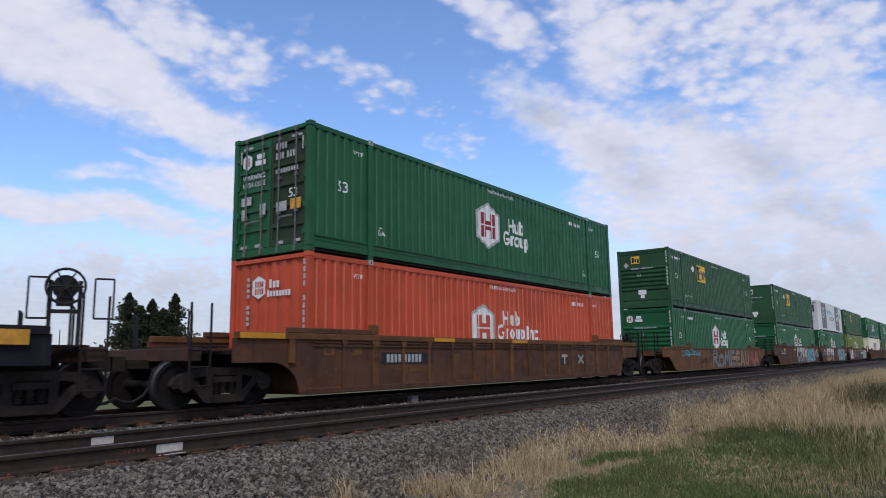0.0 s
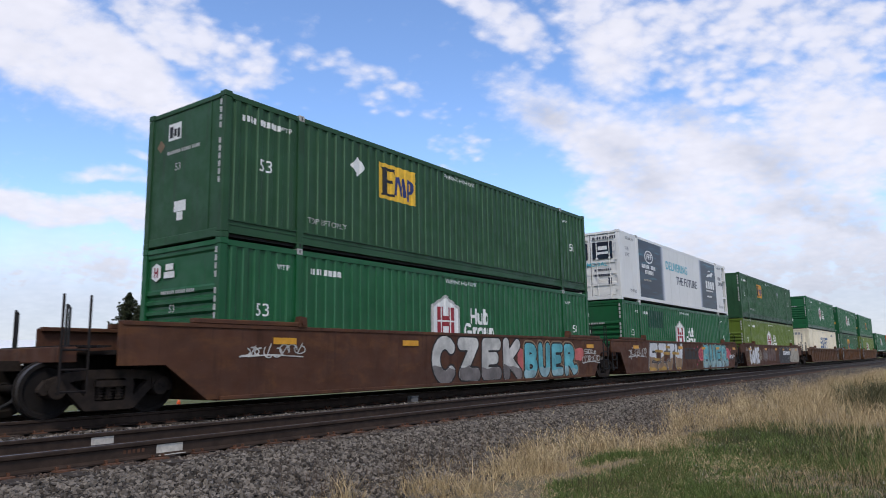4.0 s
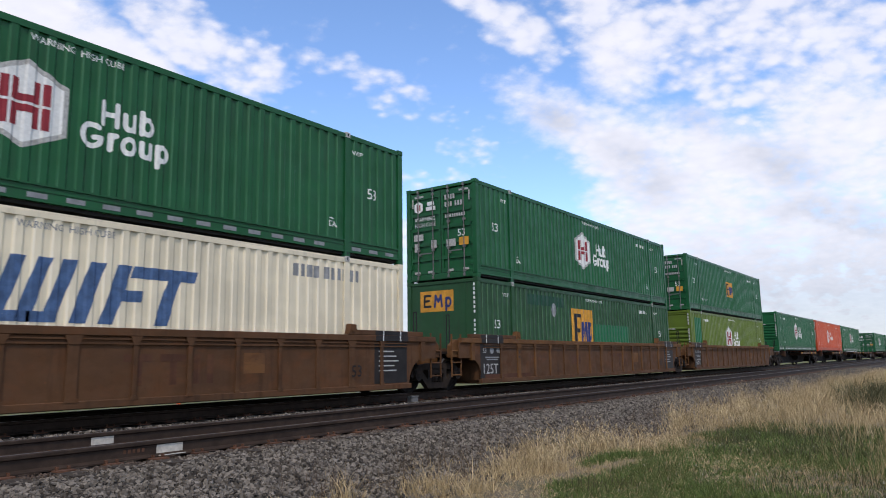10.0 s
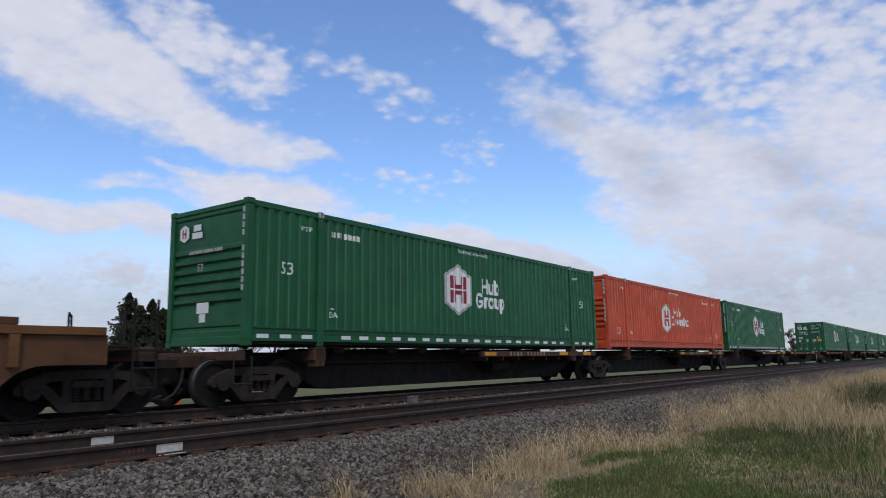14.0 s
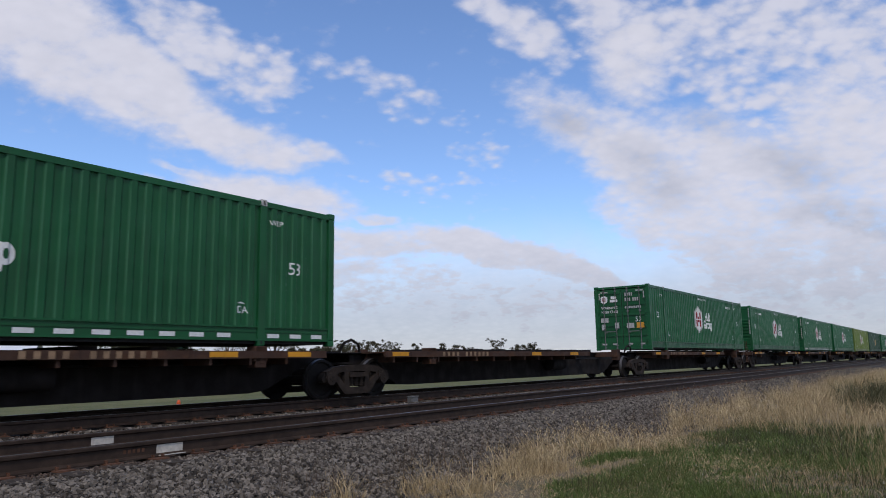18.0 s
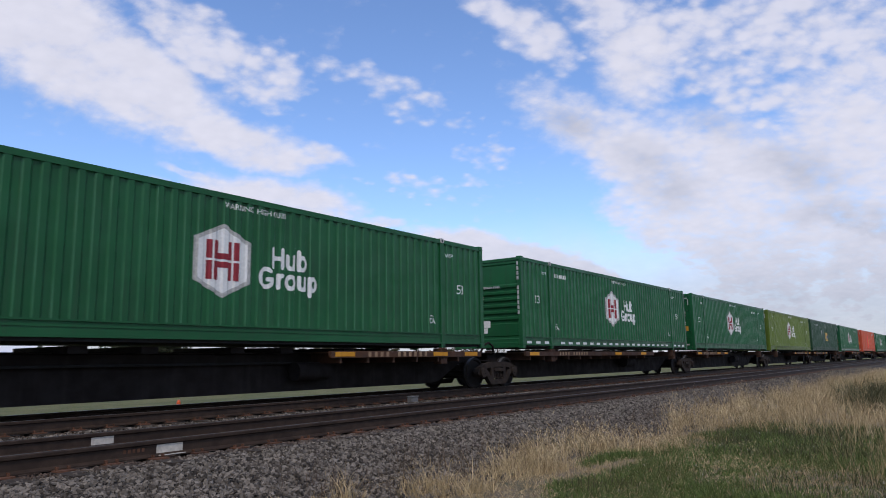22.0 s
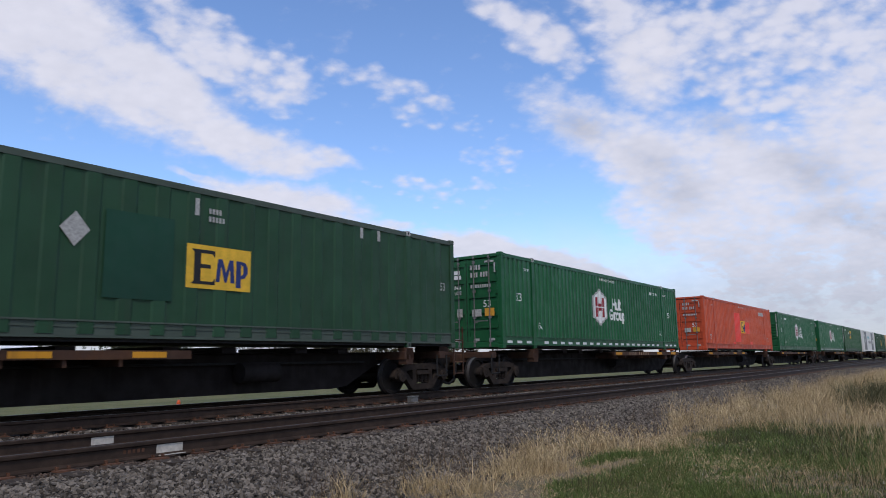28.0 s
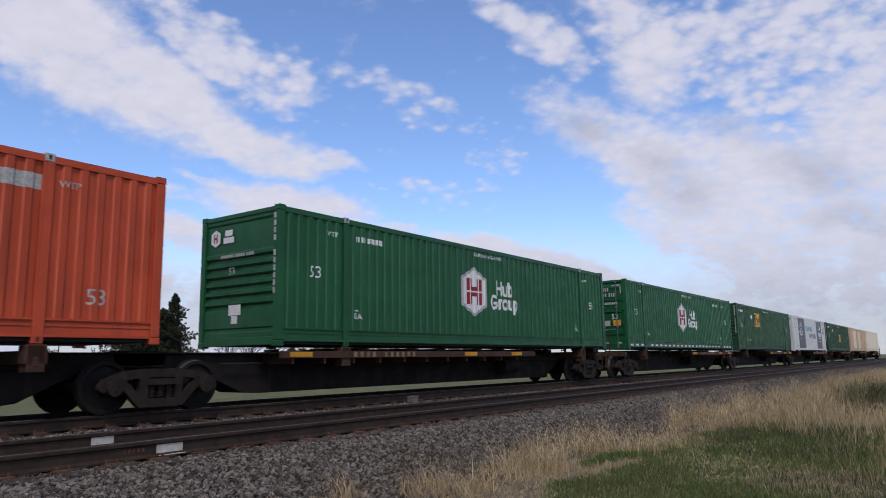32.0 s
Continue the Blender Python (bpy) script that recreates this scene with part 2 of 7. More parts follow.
MESHES = {}


def mesh_of(key, build, mat, smooth=0, bevel=0.0):
    """The mesh that build(bm) makes, made once for each key and material."""
    key = (key, mat)
    if key not in MESHES:
        bm = bmesh.new()
        build(bm)
        if bevel:
            bmesh.ops.bevel(bm, geom=list(bm.edges), offset=bevel, segments=1, affect="EDGES", clamp_overlap=True)
        bmesh.ops.recalc_face_normals(bm, faces=bm.faces)
        me = bpy.data.meshes.new(str(key[0]) if isinstance(key[0], str) else str(key[0][0]))
        bm.to_mesh(me)
        bm.free()
        if smooth:
            me.polygons.foreach_set("use_smooth", [True] * len(me.polygons))
            me.set_sharp_from_angle(angle=radians(smooth))
        me.materials.append(M[mat])
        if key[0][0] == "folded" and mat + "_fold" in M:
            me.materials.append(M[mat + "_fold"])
        if key[0] == "wheelset":
            me.materials.append(M["tread"])
            for p in me.polygons:
                if all(abs(math.hypot(me.vertices[i].co.x, me.vertices[i].co.z) - WHEEL_R) < 0.02 and abs(me.vertices[i].co.y) > 0.72 for i in p.vertices):
                    p.material_index = 1
        MESHES[key] = me
    return MESHES[key]


def part(name, key, build, mat, parent, label="", at=None, smooth=0, bevel=0.0):
    ob = new(name, mesh_of(key, build, mat, smooth, bevel))
    ob.parent = parent
    if at is not None:
        ob.matrix_basis = at
    return tagged(ob, label) if label else ob


def boxes(*bs):
    def build(bm):
        for b in bs:
            box(bm, *b)
    return build


# ---- lettering and painted shapes ----
PITCH_C, DEEP, FLAT, SLOPE, WORN_LIT = 0.277, 0.036, 0.104, 0.034, 0.017


def corr(x):
    """Depth of the corrugated side at x."""
    u = x % PITCH_C
    if u < FLAT:
        return 0.0
    if u < FLAT + SLOPE:
        return DEEP * (u - FLAT) / SLOPE
    if u < PITCH_C - SLOPE:
        return DEEP
    return DEEP * (PITCH_C - u) / SLOPE


def breaks(x0, x1):
    out, k = [], math.floor(x0 / PITCH_C)
    while k * PITCH_C < x1:
        out += [k * PITCH_C + d for d in (0.0, FLAT, FLAT + SLOPE, PITCH_C - SLOPE, PITCH_C - WORN_LIT)]
        k += 1
    return [x for x in out if x0 < x < x1]


def conform(bm, wall, proud=0.004):
    """Lays flat shapes (x, z) on a side wall at y = wall, along its corrugation."""
    xs = [v.co.x for v in bm.verts]
    for x in breaks(min(xs), max(xs)):
        bmesh.ops.bisect_plane(bm, geom=list(bm.verts) + list(bm.edges) + list(bm.faces), plane_co=(x, 0, 0), plane_no=(1, 0, 0))
    for v in bm.verts:
        v.co.y = wall + corr(v.co.x) - proud


def shape(bm, pts, y=0.0):
    bm.faces.new([bm.verts.new((x, y, z)) for x, z in pts])


def rect(x, z, w, h, lean=0.0):
    return [(x, z), (x + w, z), (x + w + lean, z + h), (x + lean, z + h)]


TEXTS = {}


def text_mesh(body, size):
    if (body, size) not in TEXTS:
        c = bpy.data.curves.new("lettering", "FONT")
        c.body, c.size, c.resolution_u, c.offset = body, size, 2, size * 0.004
        ob = new("lettering", c)
        me = bpy.data.meshes.new_from_object(ob)
        bpy.data.objects.remove(ob)
        TEXTS[(body, size)] = me
    return TEXTS[(body, size)]


def write(body, size, x, z, stretch=1.0):
    """A build function: words on the x, z plane, from x, z to the right."""
    def build(bm):
        old = len(bm.verts)
        bm.from_mesh(text_mesh(body, size))
        bm.verts.ensure_lookup_table()
        for v in bm.verts[old:]:
            v.co = Vector((x + v.co.x * stretch, 0.0, z + v.co.y))
    return build


def shapes(*polys):
    def build(bm):
        for p in polys:
            shape(bm, p)
    return build


def both(*builds):
    def build(bm):
        for b in builds:
            b(bm)
    return build


def bars(n, h, x, z, gaps=(), wide=0.5):
    """A row of n plain bars, one for each character that cannot be copied."""
    out, px = [], x
    for i in range(n):
        if i in gaps:
            px += h * 0.45
        out.append(rect(px, z, h * wide, h))
        px += h * (wide + 0.24)
    return shapes(*out)


def drawn(strokes, r, cell=0.03, keep=None):
    """A build function: round-nibbed strokes (lists of x, z points) of half width r joined into one outline;
    keep(x, z) below zero says which part of it stays."""
    def build(bm):
        segs = np.array([(*a, *b) for pts in strokes for a, b in zip(pts, pts[1:])])
        x0, z0 = segs[:, 0::2].min() - r - cell, segs[:, 1::2].min() - r - cell
        nx, nz = int((segs[:, 0::2].max() + r - x0) / cell) + 2, int((segs[:, 1::2].max() + r - z0) / cell) + 2
        X, Z = np.meshgrid(x0 + cell * np.arange(nx + 1), z0 + cell * np.arange(nz + 1))
        F = np.full(X.shape, 9.0)
        for ax, az, cx, cz in segs:
            dx, dz = cx - ax, cz - az
            u = np.clip(((X - ax) * dx + (Z - az) * dz) / max(dx * dx + dz * dz, 1e-9), 0, 1)
            F = np.minimum(F, np.hypot(X - ax - u * dx, Z - az - u * dz))
        F = F - r
        if keep is not None:
            F = np.maximum(F, keep(X, Z))
        made = {}

        def vert(i, j, k, m):
            key = (i, j) if (i, j) == (k, m) else (min((i, j), (k, m)), max((i, j), (k, m)))
            if key not in made:
                q = 0.0 if (i, j) == (k, m) else F[j, i] / (F[j, i] - F[m, k])
                made[key] = bm.verts.new((X[j, i] + q * (X[m, k] - X[j, i]), 0.0, Z[j, i] + q * (Z[m, k] - Z[j, i])))
            return made[key]

        inside = F < 0
        for j in range(nz):
            for i in range(nx):
                ring = ((i, j), (i + 1, j), (i + 1, j + 1), (i, j + 1))
                state = [inside[q[1], q[0]] for q in ring]
                if not any(state):
                    continue
                out = []
                for n in range(4):
                    a, b = ring[n], ring[(n + 1) % 4]
                    if state[n]:
                        out.append(vert(*a, *a))
                    if state[n] != state[(n + 1) % 4]:
                        out.append(vert(*a, *b))
                if len(out) > 2:
                    bm.faces.new(out)
    return build


def placed(glyph, x, z, w, h, lean=0.0):
    """A glyph's strokes, given in a unit square, set at x, z with width w and height h."""
    return [[(x + a * w + lean * b * h, z + b * h) for a, b in pts] for pts in glyph]


def arc(cx, cz, rx, rz, a0, a1, n=10):
    return [(cx + rx * math.cos(radians(a0 + (a1 - a0) * i / n)), cz + rz * math.sin(radians(a0 + (a1 - a0) * i / n))) for i in range(n + 1)]


PEN = {
    "H": ([(0, 0), (0, 1)], [(1, 0), (1, 1)], [(0, 0.5), (1, 0.5)]),
    "u": ([(0, 0.7), (0, 0.25)] + arc(0.5, 0.25, 0.5, 0.25, 180, 360) + [(1, 0.7)], [(1, 0.7), (1, 0)]),
    "b": ([(0, 1), (0, 0)], arc(0.48, 0.35, 0.52, 0.35, 0, 360, 16)),
    "G": (arc(0.5, 0.5, 0.5, 0.5, 50, 345, 16) + [(1.0, 0.42), (0.62, 0.42)],),
    "g": (arc(0.55, 0.5, 0.55, 0.5, 60, 330, 16) + [(1.02, 0.42)],),
    "r": ([(0, 0.7), (0, 0)], arc(0.6, 0.3, 0.6, 0.4, 180, 80, 6)),
    "o": (arc(0.5, 0.35, 0.5, 0.35, 0, 360, 18),),
    "p": ([(0, 0.7), (0, -0.32)], arc(0.48, 0.35, 0.52, 0.35, 0, 360, 16)),
    "I": ([(0, 0), (0, 1)],),
    "n": ([(0, 0), (0, 0.7)], arc(0.5, 0.4, 0.5, 0.3, 180, 0, 8) + [(1, 0)]),
    "c": (arc(0.5, 0.35, 0.5, 0.35, 50, 310, 12),),
    "E": ([(0.95, 0.95), (0.1, 0.95), (0.05, 0.05), (0.95, 0.05)], [(0.08, 0.5), (0.75, 0.52)]),
    "slab": ([(0.05, 0.95), (0.95, 0.95)], [(0.5, 0.95), (0.5, 0.05)], [(0.0, 0.05), (1.0, 0.05)]),
    "hook": ([(0.1, 0.95), (0.95, 0.95)], [(0.62, 0.95), (0.62, 0.3), (0.5, 0.1), (0.3, 0.05), (0.08, 0.2)]),
    "wave": ([(0.0, 0.95), (0.1, 0.25), (0.28, 0.05), (0.48, 0.25), (0.52, 0.7), (0.55, 0.25), (0.75, 0.05), (0.92, 0.3), (1.0, 0.98)],),
    "B": ([(0.0, 0.03), (0.12, 0.1), (0.14, 0.95)] + arc(0.5, 0.75, 0.42, 0.2, 90, -90, 8) + [(0.3, 0.53)] + arc(0.52, 0.29, 0.45, 0.25, 90, -90, 8) + [(0.1, 0.05)],),
    "U": ([(0.08, 0.98), (0.08, 0.35)] + arc(0.5, 0.3, 0.4, 0.26, 180, 360, 10) + [(0.92, 0.98)],),
    "R": ([(0.1, 0.0), (0.1, 0.95)] + arc(0.5, 0.74, 0.4, 0.21, 90, -90, 8) + [(0.3, 0.52), (0.7, 0.3), (1.05, 0.02), (1.3, 0.1)],),
    "A": ([(0.0, 0.0), (0.35, 0.95), (0.6, 0.95), (0.95, 0.0)], [(0.15, 0.32), (0.8, 0.32)]),
    "a": (arc(0.45, 0.36, 0.42, 0.34, 0, 360, 16), [(0.9, 0.75), (0.92, 0.02)]),
    "M": ([(0.0, 0.0), (0.12, 0.95), (0.5, 0.4), (0.88, 0.95), (1.0, 0.0)],),
    "C": (arc(0.55, 0.5, 0.5, 0.48, 45, 315, 14),),
    "Z": ([(0.05, 0.95), (0.9, 0.95), (0.1, 0.08), (0.98, 0.05)],),
    "K": ([(0.08, 0.0), (0.08, 0.98)], [(0.9, 0.95), (0.2, 0.5), (1.0, 0.0)]),
    "T": ([(0, 1), (1, 1)], [(0.5, 1), (0.5, 0)]),
    "X": ([(0, 0), (1, 1)], [(0, 1), (1, 0)]),
}


def side_mark(parent, name, key, build, mat, wall=-1.2955, follow=True, label="", proud=0.004):
    """A painted mark on the side that faces the camera."""
    def whole(bm):
        build(bm)
        if follow:
            conform(bm, wall + 0.012, proud)
        else:
            for v in bm.verts:
                v.co.y = wall - proud
    ob = part(name, ("side", key, follow, wall), whole, mat, parent, label)
    return tagged(ob, kind="stuff") if name == "number_stencil" else ob


def end_row(parent, name, key, polys, mat, out=0.0):
    for q, p in enumerate(polys):
        end_mark(parent, name, (key, q), shapes(p), mat, out)


def side_row(parent, name, key, polys, mat, **more):
    for q, p in enumerate(polys):
        side_mark(parent, name, (key, q), shapes(p), mat, **more)


def end_mark(parent, name, key, build, mat, out=0.0, label="", proud=0.004):
    """A painted mark on the leading end, seen from the front: its x runs towards the near side."""
    def whole(bm):
        build(bm)
        for v in bm.verts:
            v.co = Vector((out - proud, -v.co.x, v.co.z))
    ob = part(name, ("end", key, out), whole, mat, parent, label)
    return tagged(ob, kind="stuff") if name == "number_stencil" else ob


# ---- containers ----
CL, CW, CH = 16.154, 2.591, 2.908
HALF = CW / 2
POSTS = (1.98, CL - 1.98)


SPANS = ((0.15, POSTS[0] - 0.09), (POSTS[0] + 0.09, POSTS[1] - 0.09), (POSTS[1] + 0.09, CL - 0.15))


def corrugated(x0, x1):
    """One stretch of a folded side wall, between two posts and the rails."""
    def build(bm):
        xs = [x0] + breaks(x0, x1) + [x1]
        rows = [[bm.verts.new((x, -HALF + 0.012 + corr(x), z)) for x in xs] for z in (0.34, 2.80)]
        back = [[bm.verts.new((x, -HALF + 0.075, z)) for x in xs] for z in (0.34, 2.80)]
        for i in range(len(xs) - 1):
            f = bm.faces.new((rows[0][i], rows[0][i + 1], rows[1][i + 1], rows[1][i]))
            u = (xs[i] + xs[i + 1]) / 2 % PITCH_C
            # only one slope of each fold gets the worn, painted-highlight colour
            f.material_index = 1 if u > PITCH_C - WORN_LIT else 0
            bm.faces.new((rows[1][i], rows[1][i + 1], back[1][i + 1], back[1][i]))
            bm.faces.new((back[0][i], back[0][i + 1], rows[0][i + 1], rows[0][i]))
    return build


def flat_panel(bm):
    """One flush sheet of a smooth wall."""
    box(bm, 0.006, (CL - 0.32) / 13 - 0.006, -HALF + 0.012, -HALF + 0.06, 0.20, 2.80)


def backing(bm):
    box(bm, 0.15, CL - 0.15, -HALF + 0.035, -HALF + 0.08, 0.15, 2.84)


def post_cover(bm):
    """A flat upright post cover of a sheet-and-post wall."""
    pts = [(0, 0.034), (0.04, 0.012), (0.26, 0.012), (0.30, 0.034)]
    lo = [bm.verts.new((a, -HALF + d, 0.16)) for a, d in pts]
    hi = [bm.verts.new((a, -HALF + d, 2.83)) for a, d in pts]
    for i in range(3):
        bm.faces.new((lo[i], lo[i + 1], hi[i + 1], hi[i]))


def side_wall(root, kind, colour, at, cut=0):
    """All of one side wall; kind: folded, flush or posts."""
    at = at or Matrix()
    if kind == "folded":
        for i, (x0, x1) in enumerate(SPANS):
            part("side_panel", ("folded", i), corrugated(x0, x1), colour, root, at=at)
    else:
        if not cut:
            part("wall_lining", "backing", backing, colour, root, at=at)
        n, step, x, mesh = (13 - cut, (CL - 0.32) / 13, 0.16, flat_panel) if kind == "flush" else (25, 0.62, 0.4, post_cover)
        for i in range(n):
            part("side_panel" if kind == "flush" else "post_cover", kind, mesh, colour, root, at=at @ pose(x + i * step, 0, 0))


def nose(bm):
    """The closed end: a flat upper panel over folded level ribs."""
    prof = [(0.035, 0.20), (0.035, 0.30), (0.055, 0.33), (0.055, 0.38), (0.035, 0.41), (0.035, 0.78)]
    z = 0.78
    for _ in range(6):
        prof += [(0.085, z + 0.03), (0.085, z + 0.09), (0.035, z + 0.14), (0.035, z + 0.205)]
        z += 0.205
    prof += [(0.06, z + 0.04), (0.06, 2.66), (0.035, 2.70), (0.035, 2.80)]
    a = [bm.verts.new((x, -HALF + 0.13, z)) for x, z in prof]
    b = [bm.verts.new((x, HALF - 0.13, z)) for x, z in prof]
    for i in range(len(prof) - 1):
        bm.faces.new((a[i], a[i + 1], b[i + 1], b[i]))


def flat_nose(bm):
    box(bm, 0.035, 0.09, -HALF + 0.13, HALF - 0.13, 0.20, 2.80)
    box(bm, 0.02, 0.05, -HALF + 0.45, -HALF + 0.49, 0.22, 2.78)


def folded_nose(bm):
    """A closed end of wide upright folds."""
    ys = [-HALF + 0.13]
    prof = [(ys[0], 0.05)]
    n = 7
    w = (CW - 0.26) / n
    for i in range(n):
        y = ys[0] + i * w
        prof += [(y + 0.10, 0.05), (y + 0.15, 0.085), (y + w - 0.08, 0.085), (y + w - 0.03, 0.05)]
    prof.append((HALF - 0.13, 0.05))
    lo, hi = [[bm.verts.new((x, y, z)) for y, x in prof] for z in (0.20, 2.80)]
    for i in range(len(prof) - 1):
        bm.faces.new((lo[i], lo[i + 1], hi[i + 1], hi[i]))


def door_leaf(bm):
    """One leaf; hinge edge at y = 0, it reaches to +y."""
    box(bm, 0.075, 0.12, 0.0, 1.13, 0.19, 2.76)


DOOR_RIBS = [(0.03, 1.10, z0, z1) for z0, z1 in ((0.22, 0.36), (0.62, 0.72), (1.08, 1.18), (1.55, 1.65), (2.02, 2.12), (2.55, 2.73))] + [(0.0, 0.07, 0.19, 2.76), (1.06, 1.13, 0.19, 2.76)]


def lock_rod(bm):
    tube(bm, (0, 0, 0.10), (0, 0, 2.82), 0.017, 8)
    for z in (0.22, 0.95, 1.75, 2.66):
        box(bm, -0.012, 0.045, -0.045, 0.045, z - 0.035, z + 0.035)
    for z in (0.10, 2.80):
        box(bm, -0.03, 0.05, -0.03, 0.03, z - 0.045, z + 0.045)


def rod_handle(bm):
    box(bm, -0.035, -0.018, 0.02, 0.50, 0.82, 0.855)
    box(bm, -0.03, 0.04, 0.42, 0.50, 0.78, 0.81)


def container(s, z0, colour, end, look_of, rail=None, wall="folded", dashes="", short=0.0, grime=""):
    """A 53-foot container; s: where its leading end stands along the train."""
    label, category = look_of
    root = tagged(new("intermodal_container"), label, category, "containers on the train")
    rail = rail or colour
    turn = pose(CL, 0, 0, 0, 0, 180)
    for at in (None, turn):
        side_wall(root, wall, colour, at, 1 if short and at is None else 0)
        if wall == "flush":
            part("bottom_rail", "flush_rail", boxes((0.17, CL - 0.17, -HALF + 0.006, -HALF + 0.09, 0.135, 0.205)), rail, root, at=at)
        else:
            part("bottom_rail", "bottom_rail", boxes((0.17, CL - 0.17, -HALF + 0.030, -HALF + 0.09, 0.135, 0.352), (0.17, CL - 0.17, -HALF + 0.018, -HALF + 0.035, 0.262, 0.285)), rail, root, at=at)
            part("rail_cap", "rail_cap", boxes((0.17, CL - 0.17, -HALF + 0.003, -HALF + 0.09, 0.352, 0.380)), rail, root, at=at)
        part("rail_lip", "rail_lip", boxes((0.17, CL - 0.17, -HALF + 0.003, -HALF + 0.08, 0.10, 0.140)), rail, root, at=at)
        part("top_rail", "top_rail", boxes((0.17, CL - 0.17, -HALF + 0.006, -HALF + 0.08, 2.765, 2.84)), rail, root, at=at)
        part("roof_edge", "roof_edge", boxes((0.17, CL - 0.17, -HALF + 0.016, -HALF + 0.08, 2.84, 2.878)), rail, root, at=at)
        for x in (0.0, CL - 0.165):
            part("corner_post", ("corner_post", x), boxes((x, x + 0.165, -HALF, -HALF + 0.15, 0.12, 2.79)), colour, root, at=at, bevel=0.012)
            for z in (0.0, CH - 0.118):
                part("corner_casting", ("casting", x, z), boxes((x - 0.003 if x == 0 else x - 0.01, x + (0.175 if x == 0 else 0.168), -HALF - 0.004, -HALF + 0.165, z, z + 0.118)), rail, root, at=at, bevel=0.01)
        for x in POSTS:
            part("lift_post", ("lift_post", x), boxes((x - 0.085, x + 0.085, -HALF + 0.002, -HALF + 0.10, 0.0, 2.80)), colour, root, at=at, bevel=0.006)
            for z in (0.0, CH - 0.13):
                part("lift_casting", ("lift_casting", x, z), boxes((x - 0.075, x + 0.075, -HALF - 0.006, -HALF + 0.15, z, z + 0.13)),
                     "mark_dim" if z else rail, root, at=at, bevel=0.008)
                part("casting_hole", ("casting_hole", x, z), boxes((x - 0.02, x + 0.02, -HALF - 0.009, -HALF - 0.001, z + 0.03, z + 0.10)), "mark_black", root, at=at)
    part("roof", ("roof", short), boxes((0.05, CL - 0.05 - short, -HALF + 0.03, HALF - 0.03, 2.845, 2.872)), colour, root)
    part("floor", "floor_frame", boxes((0.1, CL - 0.1, -HALF + 0.08, HALF - 0.08, 0.04, 0.15)), "black", root)
    part("rear_wall", ("rear_wall", short), boxes((CL - 0.10 - short, CL - 0.04 - short, -HALF + 0.13, HALF - 0.13, 0.15, 2.82)), colour, root)
    part("end_sill", "end_sill", boxes((0.012, 0.14, -HALF + 0.16, HALF - 0.16, 0.03, 0.20)), rail, root, bevel=0.01)
    part("end_header", "end_header", boxes((0.012, 0.14, -HALF + 0.16, HALF - 0.16, 2.78, 2.88)), rail, root, bevel=0.01)
    if end == "doors":
        for side in (-1, 1):
            leaf = part("door", ("door", side), lambda bm: (door_leaf(bm), [mirror_y(v, side) for v in bm.verts]), grime if grime and side < 0 else colour, root, "brown-stained door leaf" if grime and side < 0 else "")
            for q in DOOR_RIBS:
                part("door_rib", ("door_rib", side, q), lambda bm: (box(bm, 0.035 if q[1] - q[0] > 0.5 else 0.038, 0.078, *q), [mirror_y(v, side) for v in bm.verts]), grime if grime and side < 0 else colour, leaf)
            for k, y in enumerate((0.30, 0.86)):
                rod = part("lock_rod", "lock_rod", lock_rod, "white" if colour == "white" else "grey", leaf, "steel door lock rod", at=pose(0.012, side * (1.145 - y), 0), smooth=40)
            part("door_handle", "rod_handle", rod_handle, "white" if colour == "white" else "grey", leaf, at=pose(0.0, side * 0.55 - 0.26, 0))
            for z in (0.45, 1.05, 1.7, 2.4):
                part("hinge", ("hinge", side, z), boxes((0.0, 0.05, side * 1.12 - 0.04, side * 1.12 + 0.04, z - 0.06, z + 0.06)), rail, leaf)
        part("gasket", "gasket", boxes((0.05, 0.09, -0.012, 0.012, 0.2, 2.76)), "black", root)
    else:
        f = {"nose": nose, "folds": folded_nose}.get(end, flat_nose)
        part("front_wall", ("front", end), f, colour, root)
    if dashes:
        for i in range(27):
            x = 0.3 + i * 0.585
            if min(abs(x + 0.15 - p) for p in POSTS) > 0.28:
                side_mark(root, "reflector", ("dash", i), shapes(rect(x, 0.155, 0.30, 0.08)), dashes, wall=-HALF + 0.030, follow=False)
    root["z0"], root["s"] = z0, s
    TRAIN.append((root, s, z0))
    return root


def mirror_y(v, side):
    v.co.y = side * (1.145 - v.co.y)


TRAIN = []


